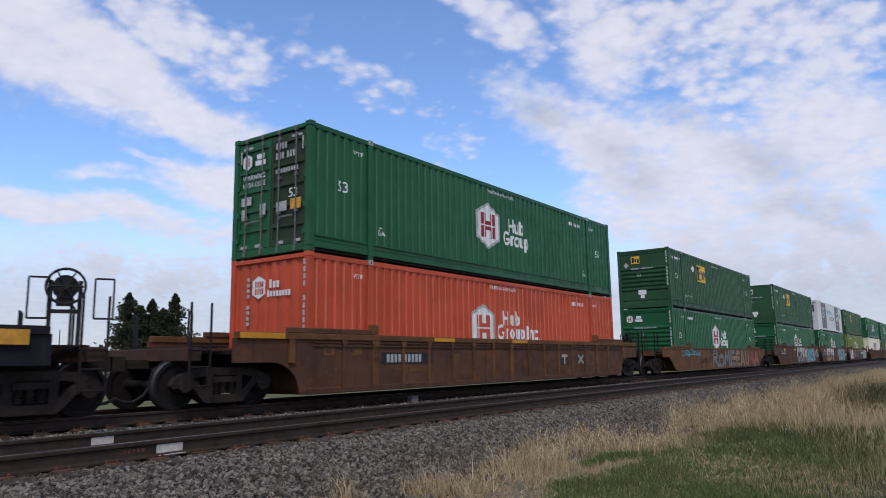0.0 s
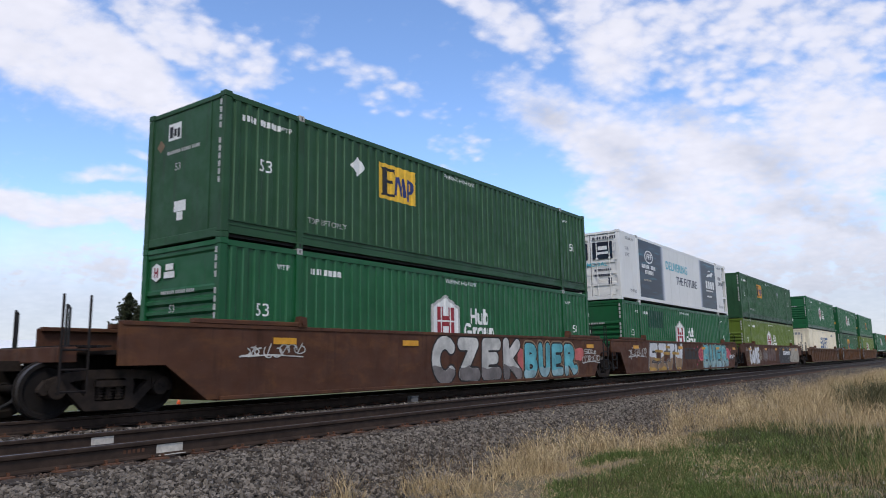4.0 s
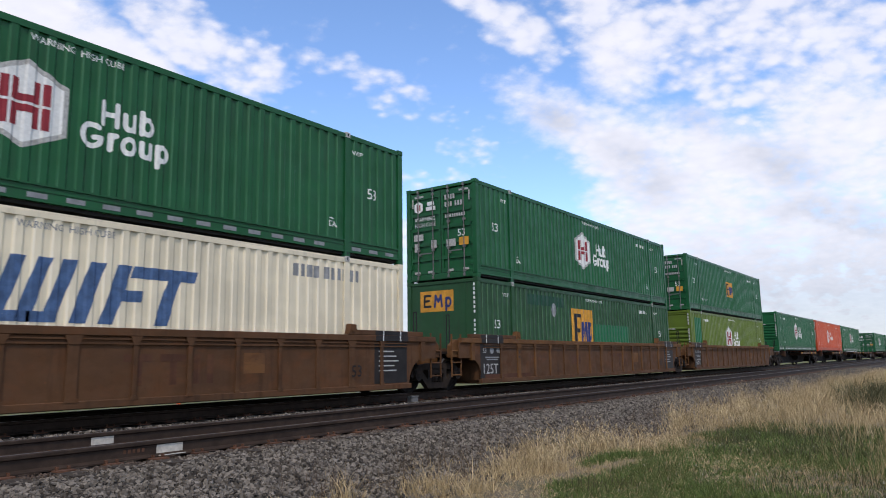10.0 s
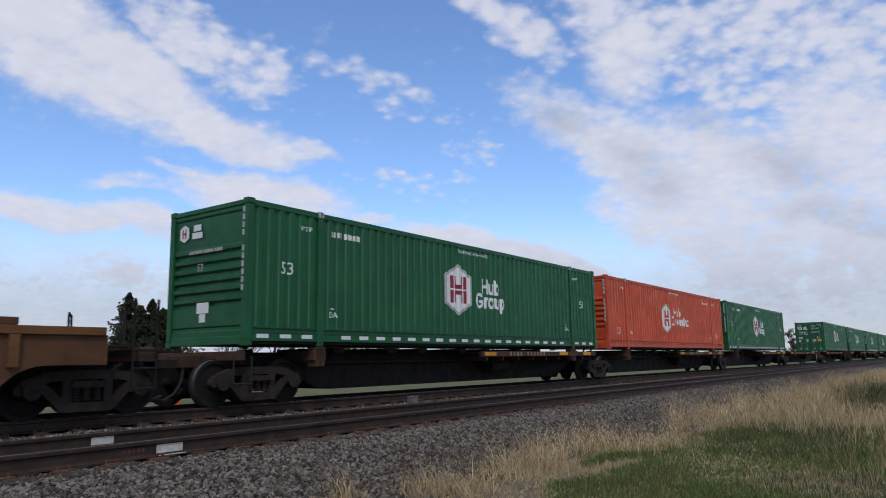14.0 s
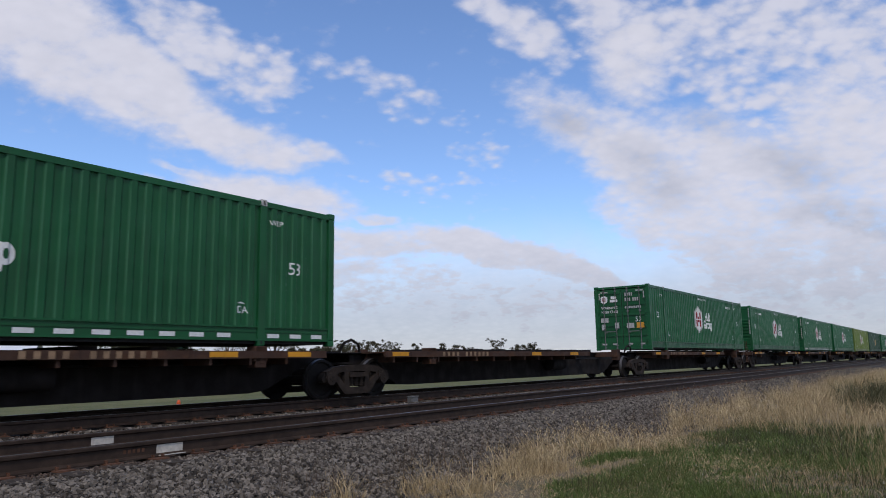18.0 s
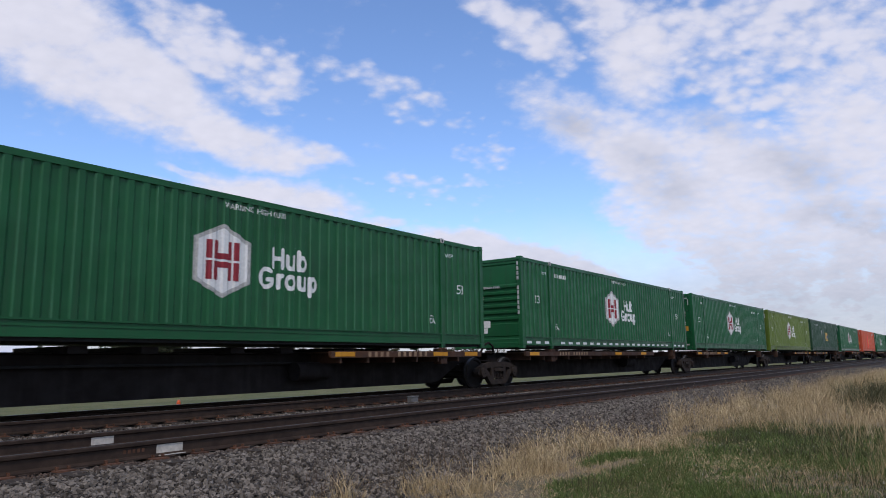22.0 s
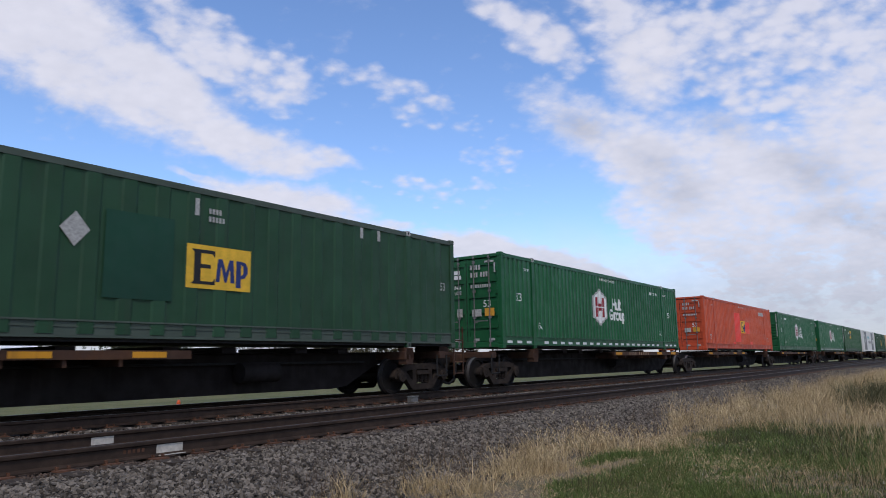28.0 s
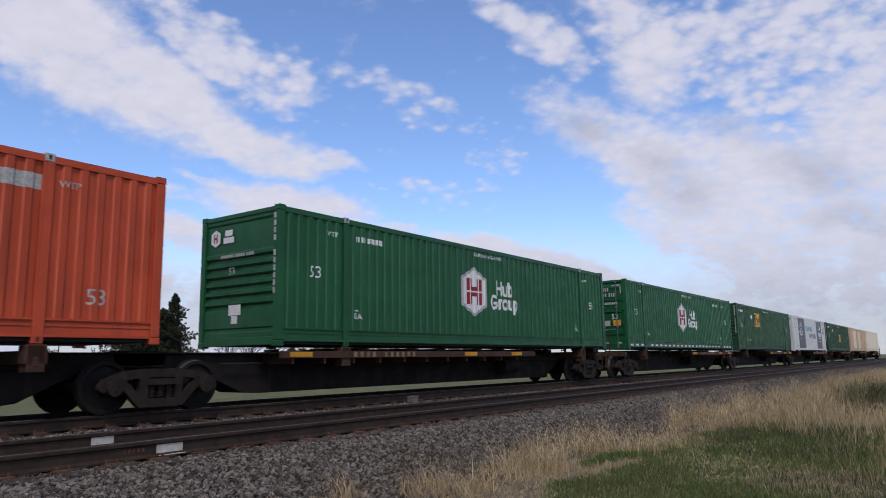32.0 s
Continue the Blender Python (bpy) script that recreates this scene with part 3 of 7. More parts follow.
# ---- what is painted on them ----
def emblem(parent, x=7.2, z=1.6, follow=True, ink="red"):
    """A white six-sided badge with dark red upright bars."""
    h = [(0, 0.70), (0.63, 0.40), (0.63, -0.40), (0, -0.70), (-0.63, -0.40), (-0.63, 0.40)]
    side_mark(parent, "emblem", ("hex", x, z), shapes([(x + a, z + b) for a, b in h][::-1]), "mark", follow=follow, label="white six-sided badge")
    for k, (lo, hi) in enumerate(((0.022, 0.37), (-0.37, -0.022))):
        for q, dx in enumerate((-0.36, 0.25)):
            side_mark(parent, "emblem_bar", ("hexbar", x, z, k, q), shapes(rect(x + dx, z + lo, 0.11, hi - lo)), ink, follow=follow, proud=0.008)
        near, far = (lo, hi) if k == 0 else (hi, lo)
        inner = [(x + a, z + b) for a, b in ((-0.205, far), (-0.205, near), (0.205, near), (0.205, far), (0.105, far), (0.105, near + 0.115 * (1 - 2 * k)), (-0.105, near + 0.115 * (1 - 2 * k)), (-0.105, far))]
        side_mark(parent, "emblem_bar", ("hexinner", x, z, k), shapes(inner), ink, follow=follow, proud=0.008)
    edge = [[(x + a * k, z + b * k) for a, b, k in ((*h[i], 1.0), (*h[(i + 1) % 6], 1.0), (*h[(i + 1) % 6], 0.88), (*h[i], 0.88))] for i in range(6)]
    side_mark(parent, "emblem_edge", ("hexedge", x, z), shapes(*edge), "mark_dim", follow=follow, proud=0.006)


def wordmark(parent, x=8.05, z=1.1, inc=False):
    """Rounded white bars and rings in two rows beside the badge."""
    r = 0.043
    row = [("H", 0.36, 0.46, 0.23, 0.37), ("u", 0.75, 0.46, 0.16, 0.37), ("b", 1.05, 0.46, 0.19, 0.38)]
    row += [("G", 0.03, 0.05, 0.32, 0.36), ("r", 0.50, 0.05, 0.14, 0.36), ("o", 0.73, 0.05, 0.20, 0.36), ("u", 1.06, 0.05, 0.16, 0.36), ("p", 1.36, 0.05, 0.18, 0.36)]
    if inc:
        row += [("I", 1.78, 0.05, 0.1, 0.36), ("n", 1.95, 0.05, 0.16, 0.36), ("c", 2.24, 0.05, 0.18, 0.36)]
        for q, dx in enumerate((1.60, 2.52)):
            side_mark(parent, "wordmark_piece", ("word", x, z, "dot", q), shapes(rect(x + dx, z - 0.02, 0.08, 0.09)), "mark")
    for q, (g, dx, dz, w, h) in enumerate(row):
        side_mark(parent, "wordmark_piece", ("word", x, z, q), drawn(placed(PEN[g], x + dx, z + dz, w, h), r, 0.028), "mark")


def placard(parent, x, z, w, h, back="mark_yellow", ink=("mark_black", "mark_blue", "mark_blue"), follow=True, wall=-1.2955):
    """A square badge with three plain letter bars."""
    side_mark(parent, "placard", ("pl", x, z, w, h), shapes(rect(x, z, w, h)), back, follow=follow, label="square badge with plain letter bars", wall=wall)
    e = [[(x + a * w, z + b * h) for a, b in ((0.07, 0.10), (0.43, 0.10), (0.43, 0.26), (0.39, 0.17), (0.21, 0.17), (0.21, 0.47), (0.36, 0.47), (0.36, 0.56), (0.21, 0.56), (0.21, 0.81), (0.38, 0.81), (0.42, 0.72), (0.42, 0.89), (0.07, 0.89), (0.11, 0.82), (0.11, 0.17))]]
    m = [[(x + a * w, z + b * h) for a, b in ((0.44, 0.18), (0.50, 0.18), (0.52, 0.55), (0.58, 0.18), (0.61, 0.18), (0.66, 0.52), (0.67, 0.18), (0.74, 0.18), (0.71, 0.72), (0.65, 0.72), (0.60, 0.42), (0.54, 0.72), (0.47, 0.72))]]
    p = [rect(x + 0.76 * w, z + 0.08 * h, 0.08 * w, 0.64 * h), [(x + a * w, z + b * h) for a, b in ((0.84, 0.30), (0.91, 0.33), (0.95, 0.45), (0.95, 0.58), (0.91, 0.69), (0.84, 0.72), (0.84, 0.64), (0.875, 0.60), (0.875, 0.42), (0.84, 0.38))]]
    for k, (polys, mat) in enumerate(zip((e, m, p), ink)):
        side_mark(parent, "placard_mark", ("plb", k, x, z, w, h), shapes(*polys), mat, follow=follow, proud=0.008, wall=wall)


def diamond(parent, x, z, r, mat="mark", follow=True):
    side_mark(parent, "diamond_placard", ("dia", x, z, r), shapes([(x - r, z), (x, z - r), (x + r, z), (x, z + r)]), mat, follow=follow)


def common_marks(root, lead, ids=2.3, ink="mark", da=True, id2=False, low53=False):
    """53, WTP, DA, the height warning and the number bars."""
    side_mark(root, "lettering", ("53a", low53), write("53", 0.36, 0.86, 0.62 if low53 else 1.46), ink)
    side_mark(root, "lettering", ("53b", low53), write("53", 0.36, 14.86, 0.62 if low53 else 1.46), ink)
    side_mark(root, "lettering", "wtpa", write("WTP", 0.155, 1.38, 2.42), ink)
    side_mark(root, "lettering", "wtpb", write("WTP", 0.155, 14.35, 2.42), ink)
    if da:
        side_mark(root, "lettering", "daa", both(write("DA", 0.19, 2.24, 0.62), shapes([(2.24, 0.80), (2.46, 0.80), (2.35, 0.84)])), ink)
        side_mark(root, "lettering", "dab", both(write("DA", 0.19, 13.58, 0.62), shapes([(13.58, 0.80), (13.8, 0.80), (13.69, 0.84)])), ink)
    side_mark(root, "lettering", "whc", write("WARNING  HIGH CUBE", 0.155, 7.2, 2.60, 0.93), ink)
    side_mark(root, "number_stencil", ("id", ids), bars(10, 0.125, ids, 2.40, (4,), 0.5), ink)
    if id2:
        side_mark(root, "number_stencil", "id2", bars(10, 0.125, 12.6, 2.40, (4,), 0.5), ink)


def nose_marks(root, badge="hex", ink="mark"):
    if badge == "hex":
        h = [(0, 0.19), (0.16, 0.11), (0.16, -0.11), (0, -0.19), (-0.16, -0.11), (-0.16, 0.11)]
        end_mark(root, "emblem", "nhex", shapes([(-0.82 + a, 2.40 + b) for a, b in h]), "mark", 0.035)
        end_mark(root, "emblem_mark", "nhexb", shapes(rect(-0.89, 2.30, 0.04, 0.2), rect(-0.79, 2.30, 0.04, 0.2), rect(-0.85, 2.38, 0.06, 0.04)), "red", 0.030)
        end_mark(root, "wordmark", "nword", shapes(rect(-0.50, 2.42, 0.26, 0.13), rect(-0.55, 2.26, 0.36, 0.13)), ink, 0.035)
    elif badge in ("square", "white_square"):
        end_mark(root, "placard", "nsq", shapes(rect(-0.60, 2.22, 0.44, 0.36)), "mark_yellow" if badge == "square" else "mark", 0.035)
        end_mark(root, "placard_mark", "nsqb", shapes(rect(-0.56, 2.28, 0.12, 0.24), rect(-0.41, 2.30, 0.09, 0.16), rect(-0.29, 2.26, 0.09, 0.2)), "mark_black", 0.030)
    end_mark(root, "lettering", "n53", write("53", 0.22, -0.34, 1.56), "mark_dim", 0.035)
    end_mark(root, "number_stencil", "nbar", bars(16, 0.07, -0.62, 1.93, (7, 12), 0.7), "mark_dim", 0.035)
    end_row(root, "notice", "nplate", [rect(-0.30, 0.68, 0.40, 0.22), rect(-0.20, 0.50, 0.20, 0.17)], ink, 0.03)
    col = [rect(1.14, 2.62 - 0.155 * i, 0.07, 0.115) for i in range(11) if i != 4]
    end_mark(root, "number_stencil", "ncol", shapes(*col), "mark_dim", 0.0)


def big_nose_marks(root):
    """A larger badge with rows of bars beside it, and a column of bars at the far edge."""
    h = [(0, 0.26), (0.22, 0.15), (0.22, -0.15), (0, -0.26), (-0.22, -0.15), (-0.22, 0.15)]
    end_mark(root, "emblem", "bhex", shapes([(-0.33 + a, 2.225 + b) for a, b in h]), "mark", 0.035)
    end_mark(root, "emblem_mark", "bhexb", shapes(*[rect(x, z, 0.05, 0.13) for x in (-0.45, -0.37, -0.29, -0.22) for z in (2.07, 2.23)]), "orange", 0.030)
    end_mark(root, "wordmark", "bword", shapes(*[rect(0.02 + 0.12 * i, 2.19, 0.085, 0.15 if i else 0.19) for i in range(3)], *[rect(-0.04 + 0.098 * i, 2.0, 0.07, 0.12 if i else 0.15) for i in range(8)]), "mark", 0.035)
    end_mark(root, "number_stencil", "bcol", shapes(*[rect(-0.74, 2.38 - 0.125 * i, 0.10, 0.085) for i in range(9) if i != 4]), "mark_dim", 0.035)
    end_mark(root, "lettering", "b53", write("53", 0.24, -0.18, 1.0), "mark_dim", 0.035)
    end_mark(root, "number_stencil", "bcolr", shapes(*[rect(1.14, 2.62 - 0.155 * i, 0.07, 0.115) for i in range(11) if i != 4]), "mark_dim", 0.0)


def door_marks(root, badge="hex", ink="mark"):
    if badge == "hex":
        h = [(0, 0.19), (0.16, 0.11), (0.16, -0.11), (0, -0.19), (-0.16, -0.11), (-0.16, 0.11)]
        end_mark(root, "emblem", "dhex", shapes([(-0.83 + a, 2.30 + b) for a, b in h]), ink, 0.03)
        end_mark(root, "emblem_mark", "dhexb", shapes(rect(-0.90, 2.2, 0.04, 0.2), rect(-0.80, 2.2, 0.04, 0.2)), "red", 0.024)
        end_mark(root, "wordmark", "dword", shapes(rect(-0.5, 2.32, 0.26, 0.12), rect(-0.55, 2.17, 0.36, 0.12)), ink, 0.03)
    else:
        end_mark(root, "placard", "dsq", shapes(rect(-0.98, 2.14, 0.46, 0.36)), "mark_yellow", 0.03)
        end_mark(root, "placard_mark", "dsqb", shapes(rect(-0.93, 2.2, 0.12, 0.24), rect(-0.78, 2.22, 0.09, 0.16), rect(-0.66, 2.18, 0.09, 0.2)), "mark_black", 0.024)
    end_mark(root, "number_stencil", "did", both(bars(4, 0.15, 0.16, 2.42, (), 0.42), bars(6, 0.15, 0.16, 2.19, (3,), 0.42)), "mark_dim", 0.03)
    end_mark(root, "number_stencil", "dbar", bars(9, 0.10, 0.16, 1.86, (), 0.6), "mark_dim", 0.03)
    end_mark(root, "lettering", "dwarn", both(write("WARNING", 0.17, -0.98, 1.86, 0.95), write("HIGH CUBE", 0.17, -0.98, 1.68, 0.9)), ink, 0.03)
    end_mark(root, "lettering", "d53", write("53", 0.30, 0.60, 1.26), ink, 0.03)
    end_row(root, "notice", "dpl", [rect(-1.02, 1.26, 0.36, 0.2), rect(-1.0, 0.92, 0.18, 0.26), rect(-0.36, 0.98, 0.2, 0.26), rect(0.2, 0.98, 0.34, 0.22)], "mark_dim", 0.03)
    end_mark(root, "notice", "dor", shapes(rect(0.66, 0.98, 0.34, 0.24)), "mark_orange", 0.03)
    end_row(root, "reflector", "dref", [rect(-1.0, 0.24, 0.22, 0.07), rect(-0.5, 0.24, 0.2, 0.07), rect(0.25, 0.24, 0.2, 0.07), rect(0.8, 0.24, 0.2, 0.07), rect(-0.98, 2.6, 0.34, 0.06), rect(0.68, 2.62, 0.34, 0.06), rect(1.02, 2.3, 0.05, 0.3), rect(-1.08, 2.3, 0.05, 0.3)], "mark_dim", 0.03)


def badge_box(s, z0, colour="green", end="nose", ids=2.3, dashes="", inc=False, id2=False, word="", grime=""):
    name = {"green": "green", "lime": "yellow-green", "orange": "orange-red"}[colour]
    face = "ribbed front end" if end == "nose" else "double doors" if end == "doors" else "folded front end" if end == "folds" else "flat front end"
    c = container(s, z0, colour, end, (f"{name} corrugated container with white badge and {face}{word}", "container"), dashes=dashes, grime=grime)
    emblem(c, 6.82 if inc else 7.2, 1.45 if inc else 1.58, True, "orange" if inc else "red")
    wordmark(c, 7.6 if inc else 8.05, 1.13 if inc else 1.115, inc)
    common_marks(c, s, ids if not (end == "doors" or inc) else 12.6, "mark", low53=colour == "orange")
    if end == "doors":
        door_marks(c)
    elif end == "nose":
        nose_marks(c)
    elif inc:
        big_nose_marks(c)
    else:
        nose_marks(c)
    return c


def placard_box(s, z0, colour="green_dark", end="nose", px=4.5, pz=1.57, pw=1.42, ph=0.89, back="mark_yellow", ids=0.45, word="", gem=3.77):
    face = "ribbed front end" if end == "nose" else "double doors" if end == "doors" else "folded front end" if end == "folds" else "flat front end"
    c = container(s, z0, colour, end, (f"dark green corrugated container with yellow badge and {face}{word}", "container"))
    placard(c, px, pz, pw, ph, back)
    if gem:
        diamond(c, gem, 2.17, 0.24, "mark" if gem < 4 else "mark_grey")
    common_marks(c, s, ids, "mark", da=(end == "doors"))
    side_mark(c, "lettering", "tlo", write("TOP LIFT ONLY", 0.17, 2.2, 0.60), "mark_dim")
    if end == "big":
        end_mark(c, "placard", "bsq", shapes(rect(-0.80, 1.98, 1.22, 0.62)), "mark_orange", 0.035, "large orange square badge")
        for q, (g, x, w) in enumerate((("E", -0.66, 0.26), ("M", -0.26, 0.26), ("p", 0.16, 0.16))):
            end_mark(c, "placard_mark", ("bsqb", q), drawn(placed(PEN[g], x, 2.12, w, 0.36), 0.035, 0.03), "mark_black" if q == 0 else "mark_blue", 0.030)
        end_mark(c, "number_stencil", "bcolb", shapes(*[rect(1.14, 2.66 - 0.13 * q, 0.06, 0.085) for q in range(15) if q != 7]), "mark", 0.0)
    else:
        (door_marks if end == "doors" else nose_marks)(c, "white_square" if end == "flat" else "square")
    if end in ("nose", "flat"):
        end_mark(c, "diamond_placard", ("nd", end), shapes([(-1.0, 2.16), (-0.86, 2.02), (-0.72, 2.16), (-0.86, 2.30)]), "mark_dim" if end == "nose" else "spray_tan", 0.035)
    return c


# ---- rail trucks ----
WHEEL_R = 0.44
WHEELSETS = []


def side_frame(bm):
    """A cast truck side: arched top, sloping legs to a low spring seat, two three-cornered windows."""
    top = [(-1.04, 0.44), (-0.98, 0.52), (-0.70, 0.63), (-0.32, 0.67), (0.32, 0.67), (0.70, 0.63), (0.98, 0.52), (1.04, 0.44)]
    legs = [[(k * 0.80, 0.56), (k * 0.62, 0.42), (k * 0.38, 0.17)] for k in (-1, 1)]
    posts = [[(k * 0.33, 0.66), (k * 0.33, 0.18)] for k in (-1, 1)]
    drawn([top, *legs, *posts, [(-0.38, 0.17), (0.38, 0.17)]], 0.072, 0.04)(bm)
    faces = list(bm.faces)
    for v in bm.verts:
        v.co.y = -0.07
    out = bmesh.ops.extrude_face_region(bm, geom=faces)
    for g in out["geom"]:
        if isinstance(g, bmesh.types.BMVert):
            g.co.y = 0.07
    for k in (-1, 1):
        tube(bm, (k * 0.865, -0.13, 0.44), (k * 0.865, 0.10, 0.44), 0.135, 14)
        box(bm, k * 0.865 - 0.15, k * 0.865 + 0.15, -0.10, 0.08, 0.44, 0.60)
    box(bm, -0.28, 0.28, -0.12, 0.07, 0.47, 0.57)


def wheel_pair(bm):
    for k in (-1, 1):
        lathe(bm, [(0.09, k * 0.70), (0.12, k * 0.72), (0.34, k * 0.715), (0.37, k * 0.685), (0.465, k * 0.68), (0.468, k * 0.705), (WHEEL_R, k * 0.725), (WHEEL_R - 0.006, k * 0.815), (0.375, k * 0.82), (0.345, k * 0.775), (0.14, k * 0.79), (0.11, k * 0.86), (0.09, k * 0.86)])
        tube(bm, (0, k * 0.85, 0), (0, k * 1.10, 0), 0.085, 14)
        tube(bm, (0, k * 1.10, 0), (0, k * 1.125, 0), 0.06, 10)
        for i in range(3):
            a = 2 * math.pi * i / 3
            tube(bm, (0.05 * math.cos(a), k * 1.10, 0.05 * math.sin(a)), (0.05 * math.cos(a), k * 1.14, 0.05 * math.sin(a)), 0.017, 6)
    tube(bm, (0, -0.9, 0), (0, 0.9, 0), 0.08, 12)


def spring_nest(bm):
    for x in (-0.17, 0.0, 0.17):
        for k in range(5):
            z = 0.27 + 0.042 * k
            tube(bm, (x, 0, z), (x, 0, z + 0.022), 0.075, 10)
        tube(bm, (x, 0, 0.26), (x, 0, 0.47), 0.045, 8)


def truck(parent, x, base=1.73):
    """A two-axle truck under its car; rail top at z = 0 in the car's space."""
    t = part("truck", "bolster", lambda bm: (box(bm, -0.2, 0.2, -1.0, 1.0, 0.46, 0.66), tube(bm, (0, 0, 0.6), (0, 0, 0.8), 0.22, 16), box(bm, -0.75, 0.75, -0.55, -0.45, 0.36, 0.46), box(bm, -0.75, 0.75, 0.45, 0.55, 0.36, 0.46)), "truck", parent, "oily cast-steel truck with two axles", at=pose(x, 0, 0))
    for k in (-1, 1):
        part("side_frame", "side_frame", side_frame, "truck", t, at=pose(0, k * 1.0, 0, 0, 0, 0 if k < 0 else 180))
        part("spring", "springs", spring_nest, "truck", t, at=pose(0, k * 1.0, 0), smooth=40)
        w = part("wheelset", "wheelset", wheel_pair, "wheel", t, at=pose(k * base / 2, 0, WHEEL_R), smooth=35)
        part("brake_beam", "brake_beam", boxes((-0.04, 0.04, -0.78, 0.78, 0.28, 0.36)), "truck", t, at=pose(k * 0.36, 0, 0))
        for m in (-1, 1):
            part("brake_shoe", "brake_shoe", lambda bm: prism(bm, [(-0.03, -0.2), (0.03, -0.16), (0.06, 0), (0.03, 0.16), (-0.03, 0.2)], -0.05, 0.05), "black", t, at=pose(k * 0.38, m * 0.77, WHEEL_R, 0, 0, 0 if k > 0 else 180))
        WHEELSETS.append((w, parent, x + k * base / 2))
    return t


def coupler(parent, x, k):
    """A knuckle coupler on its shank, reaching out to x + k."""
    part("coupler", ("coupler", k), lambda bm: (box(bm, 0, k * 0.55, -0.09, 0.09, 0.74, 0.90), prism(bm, [(k * 0.5, 0.70), (k * 0.78, 0.70), (k * 0.78, 0.96), (k * 0.5, 0.96)], -0.16, 0.14)), "truck", parent, "rusty knuckle coupler", at=pose(x, 0, 0))
    part("air_hose", ("hose", k), lambda bm: path_tube(bm, [(0, 0.1, 0.74), (k * 0.05, 0.08, 0.48), (k * 0.2, 0.06, 0.26), (k * 0.42, 0.04, 0.15), (k * 0.62, 0.03, 0.17), (k * 0.78, 0.02, 0.24)], 0.030, 7), "black", parent, at=pose(x, -0.35, 0), smooth=50)


def brake_wheel(parent, x, y, z, mat="black", turn=66, hoop=0.05):
    def build(bm):
        pts = [(0, 0.28 * math.cos(i * math.pi / 12), 0.28 * math.sin(i * math.pi / 12)) for i in range(25)]
        path_tube(bm, pts, 0.022, 6)
        for i in range(6):
            a = i * math.pi / 3
            tube(bm, (0, 0, 0), (0, 0.28 * math.cos(a), 0.28 * math.sin(a)), 0.014, 5)
        tube(bm, (-0.02, 0, 0), (0.16, 0, 0), 0.05, 8)
    part("brake_wheel", "brake_wheel", build, mat, parent, "spoked hand brake wheel", at=pose(x, y, z, 0, 0, turn))
    part("brake_housing", "brake_housing", lambda bm: (tube(bm, (0.06, 0, 0), (0.22, 0, 0), 0.19, 14), box(bm, 0.08, 0.2, -0.12, 0.12, -0.30, 0.0)), mat, parent, at=pose(x, y, z, 0, 0, turn), smooth=40)
    part("brake_stand", "brake_stand", boxes((0.05, 0.13, -0.24, -0.18, -1.0, 0.1), (0.05, 0.13, 0.18, 0.24, -1.0, 0.1), (0.05, 0.11, -0.2, 0.2, -0.42, -0.36)), mat, parent, at=pose(x, y, z, 0, 0, turn))
    for m in (-1, 1):
        part("handrail", ("hoop_rail", hoop), lambda bm: path_tube(bm, [(0, -hoop, -0.5), (0, -hoop, 0.14), (0, hoop, 0.14), (0, hoop, -0.5), (0, -hoop, -0.5)], 0.016, 6), mat, parent, at=pose(x + 0.1 - m * 0.42, y + m * 0.2, z, 0, 0, turn))


def ladder(parent, x, mat, y=-1.36, z0=0.38, z1=1.9, steps=(0.42, 0.75, 1.05)):
    for dx in (0.0, 0.42):
        part("ladder_stile", ("stile", z0, z1), lambda bm: box(bm, -0.012, 0.012, -0.02, 0.02, z0, z1), mat, parent, at=pose(x + dx, y, 0))
    for z in steps:
        part("ladder_rung", "rung", lambda bm: tube(bm, (0, 0, 0), (0.42, 0, 0), 0.018, 6), mat, parent, at=pose(x, y, z))


# ---- well cars ----
def end_points(reach, top, knee, a, b, low, curve):
    """One end of the side outline, from the top corner to the sill."""
    pts = [(-reach, top), (-reach, knee)]
    if curve:
        pts += [(-a - 0.35, knee)] + [(-a - 0.1 + (a + 0.1 - b) * math.sin(q * math.pi / 16), low + (knee - low) * math.cos(q * math.pi / 16)) for q in range(9)]
    else:
        pts += [(-a - 0.05, knee), (-b, low)]
    return pts


def ends_outline(top, low, style, lead_single, rear_single):
    """Side outline of a well car: the sill drops between the trucks."""
    if style == "ribbed":
        lead = end_points(*((1.95, top, 0.82, 0.95, 0.30) if lead_single else (1.15, top, 0.86, 0.52, 0.05)), low, True)
        rear = end_points(*((1.95, top, 0.82, 0.95, 0.30) if rear_single else (1.15, top, 0.86, 0.52, 0.05)), low, True)
    else:
        lead = end_points(*((1.95, top, 0.80, 1.05, 0.25) if lead_single else (1.60, top, 1.02, 0.65, 0.20)), low, False)
        rear = end_points(*((1.95, top, 0.80, 1.05, 0.25) if rear_single else (0.85, top, 1.02, 0.60, 0.05)), low, False)
    return lead + [(CL - x, z) for x, z in reversed(rear)]


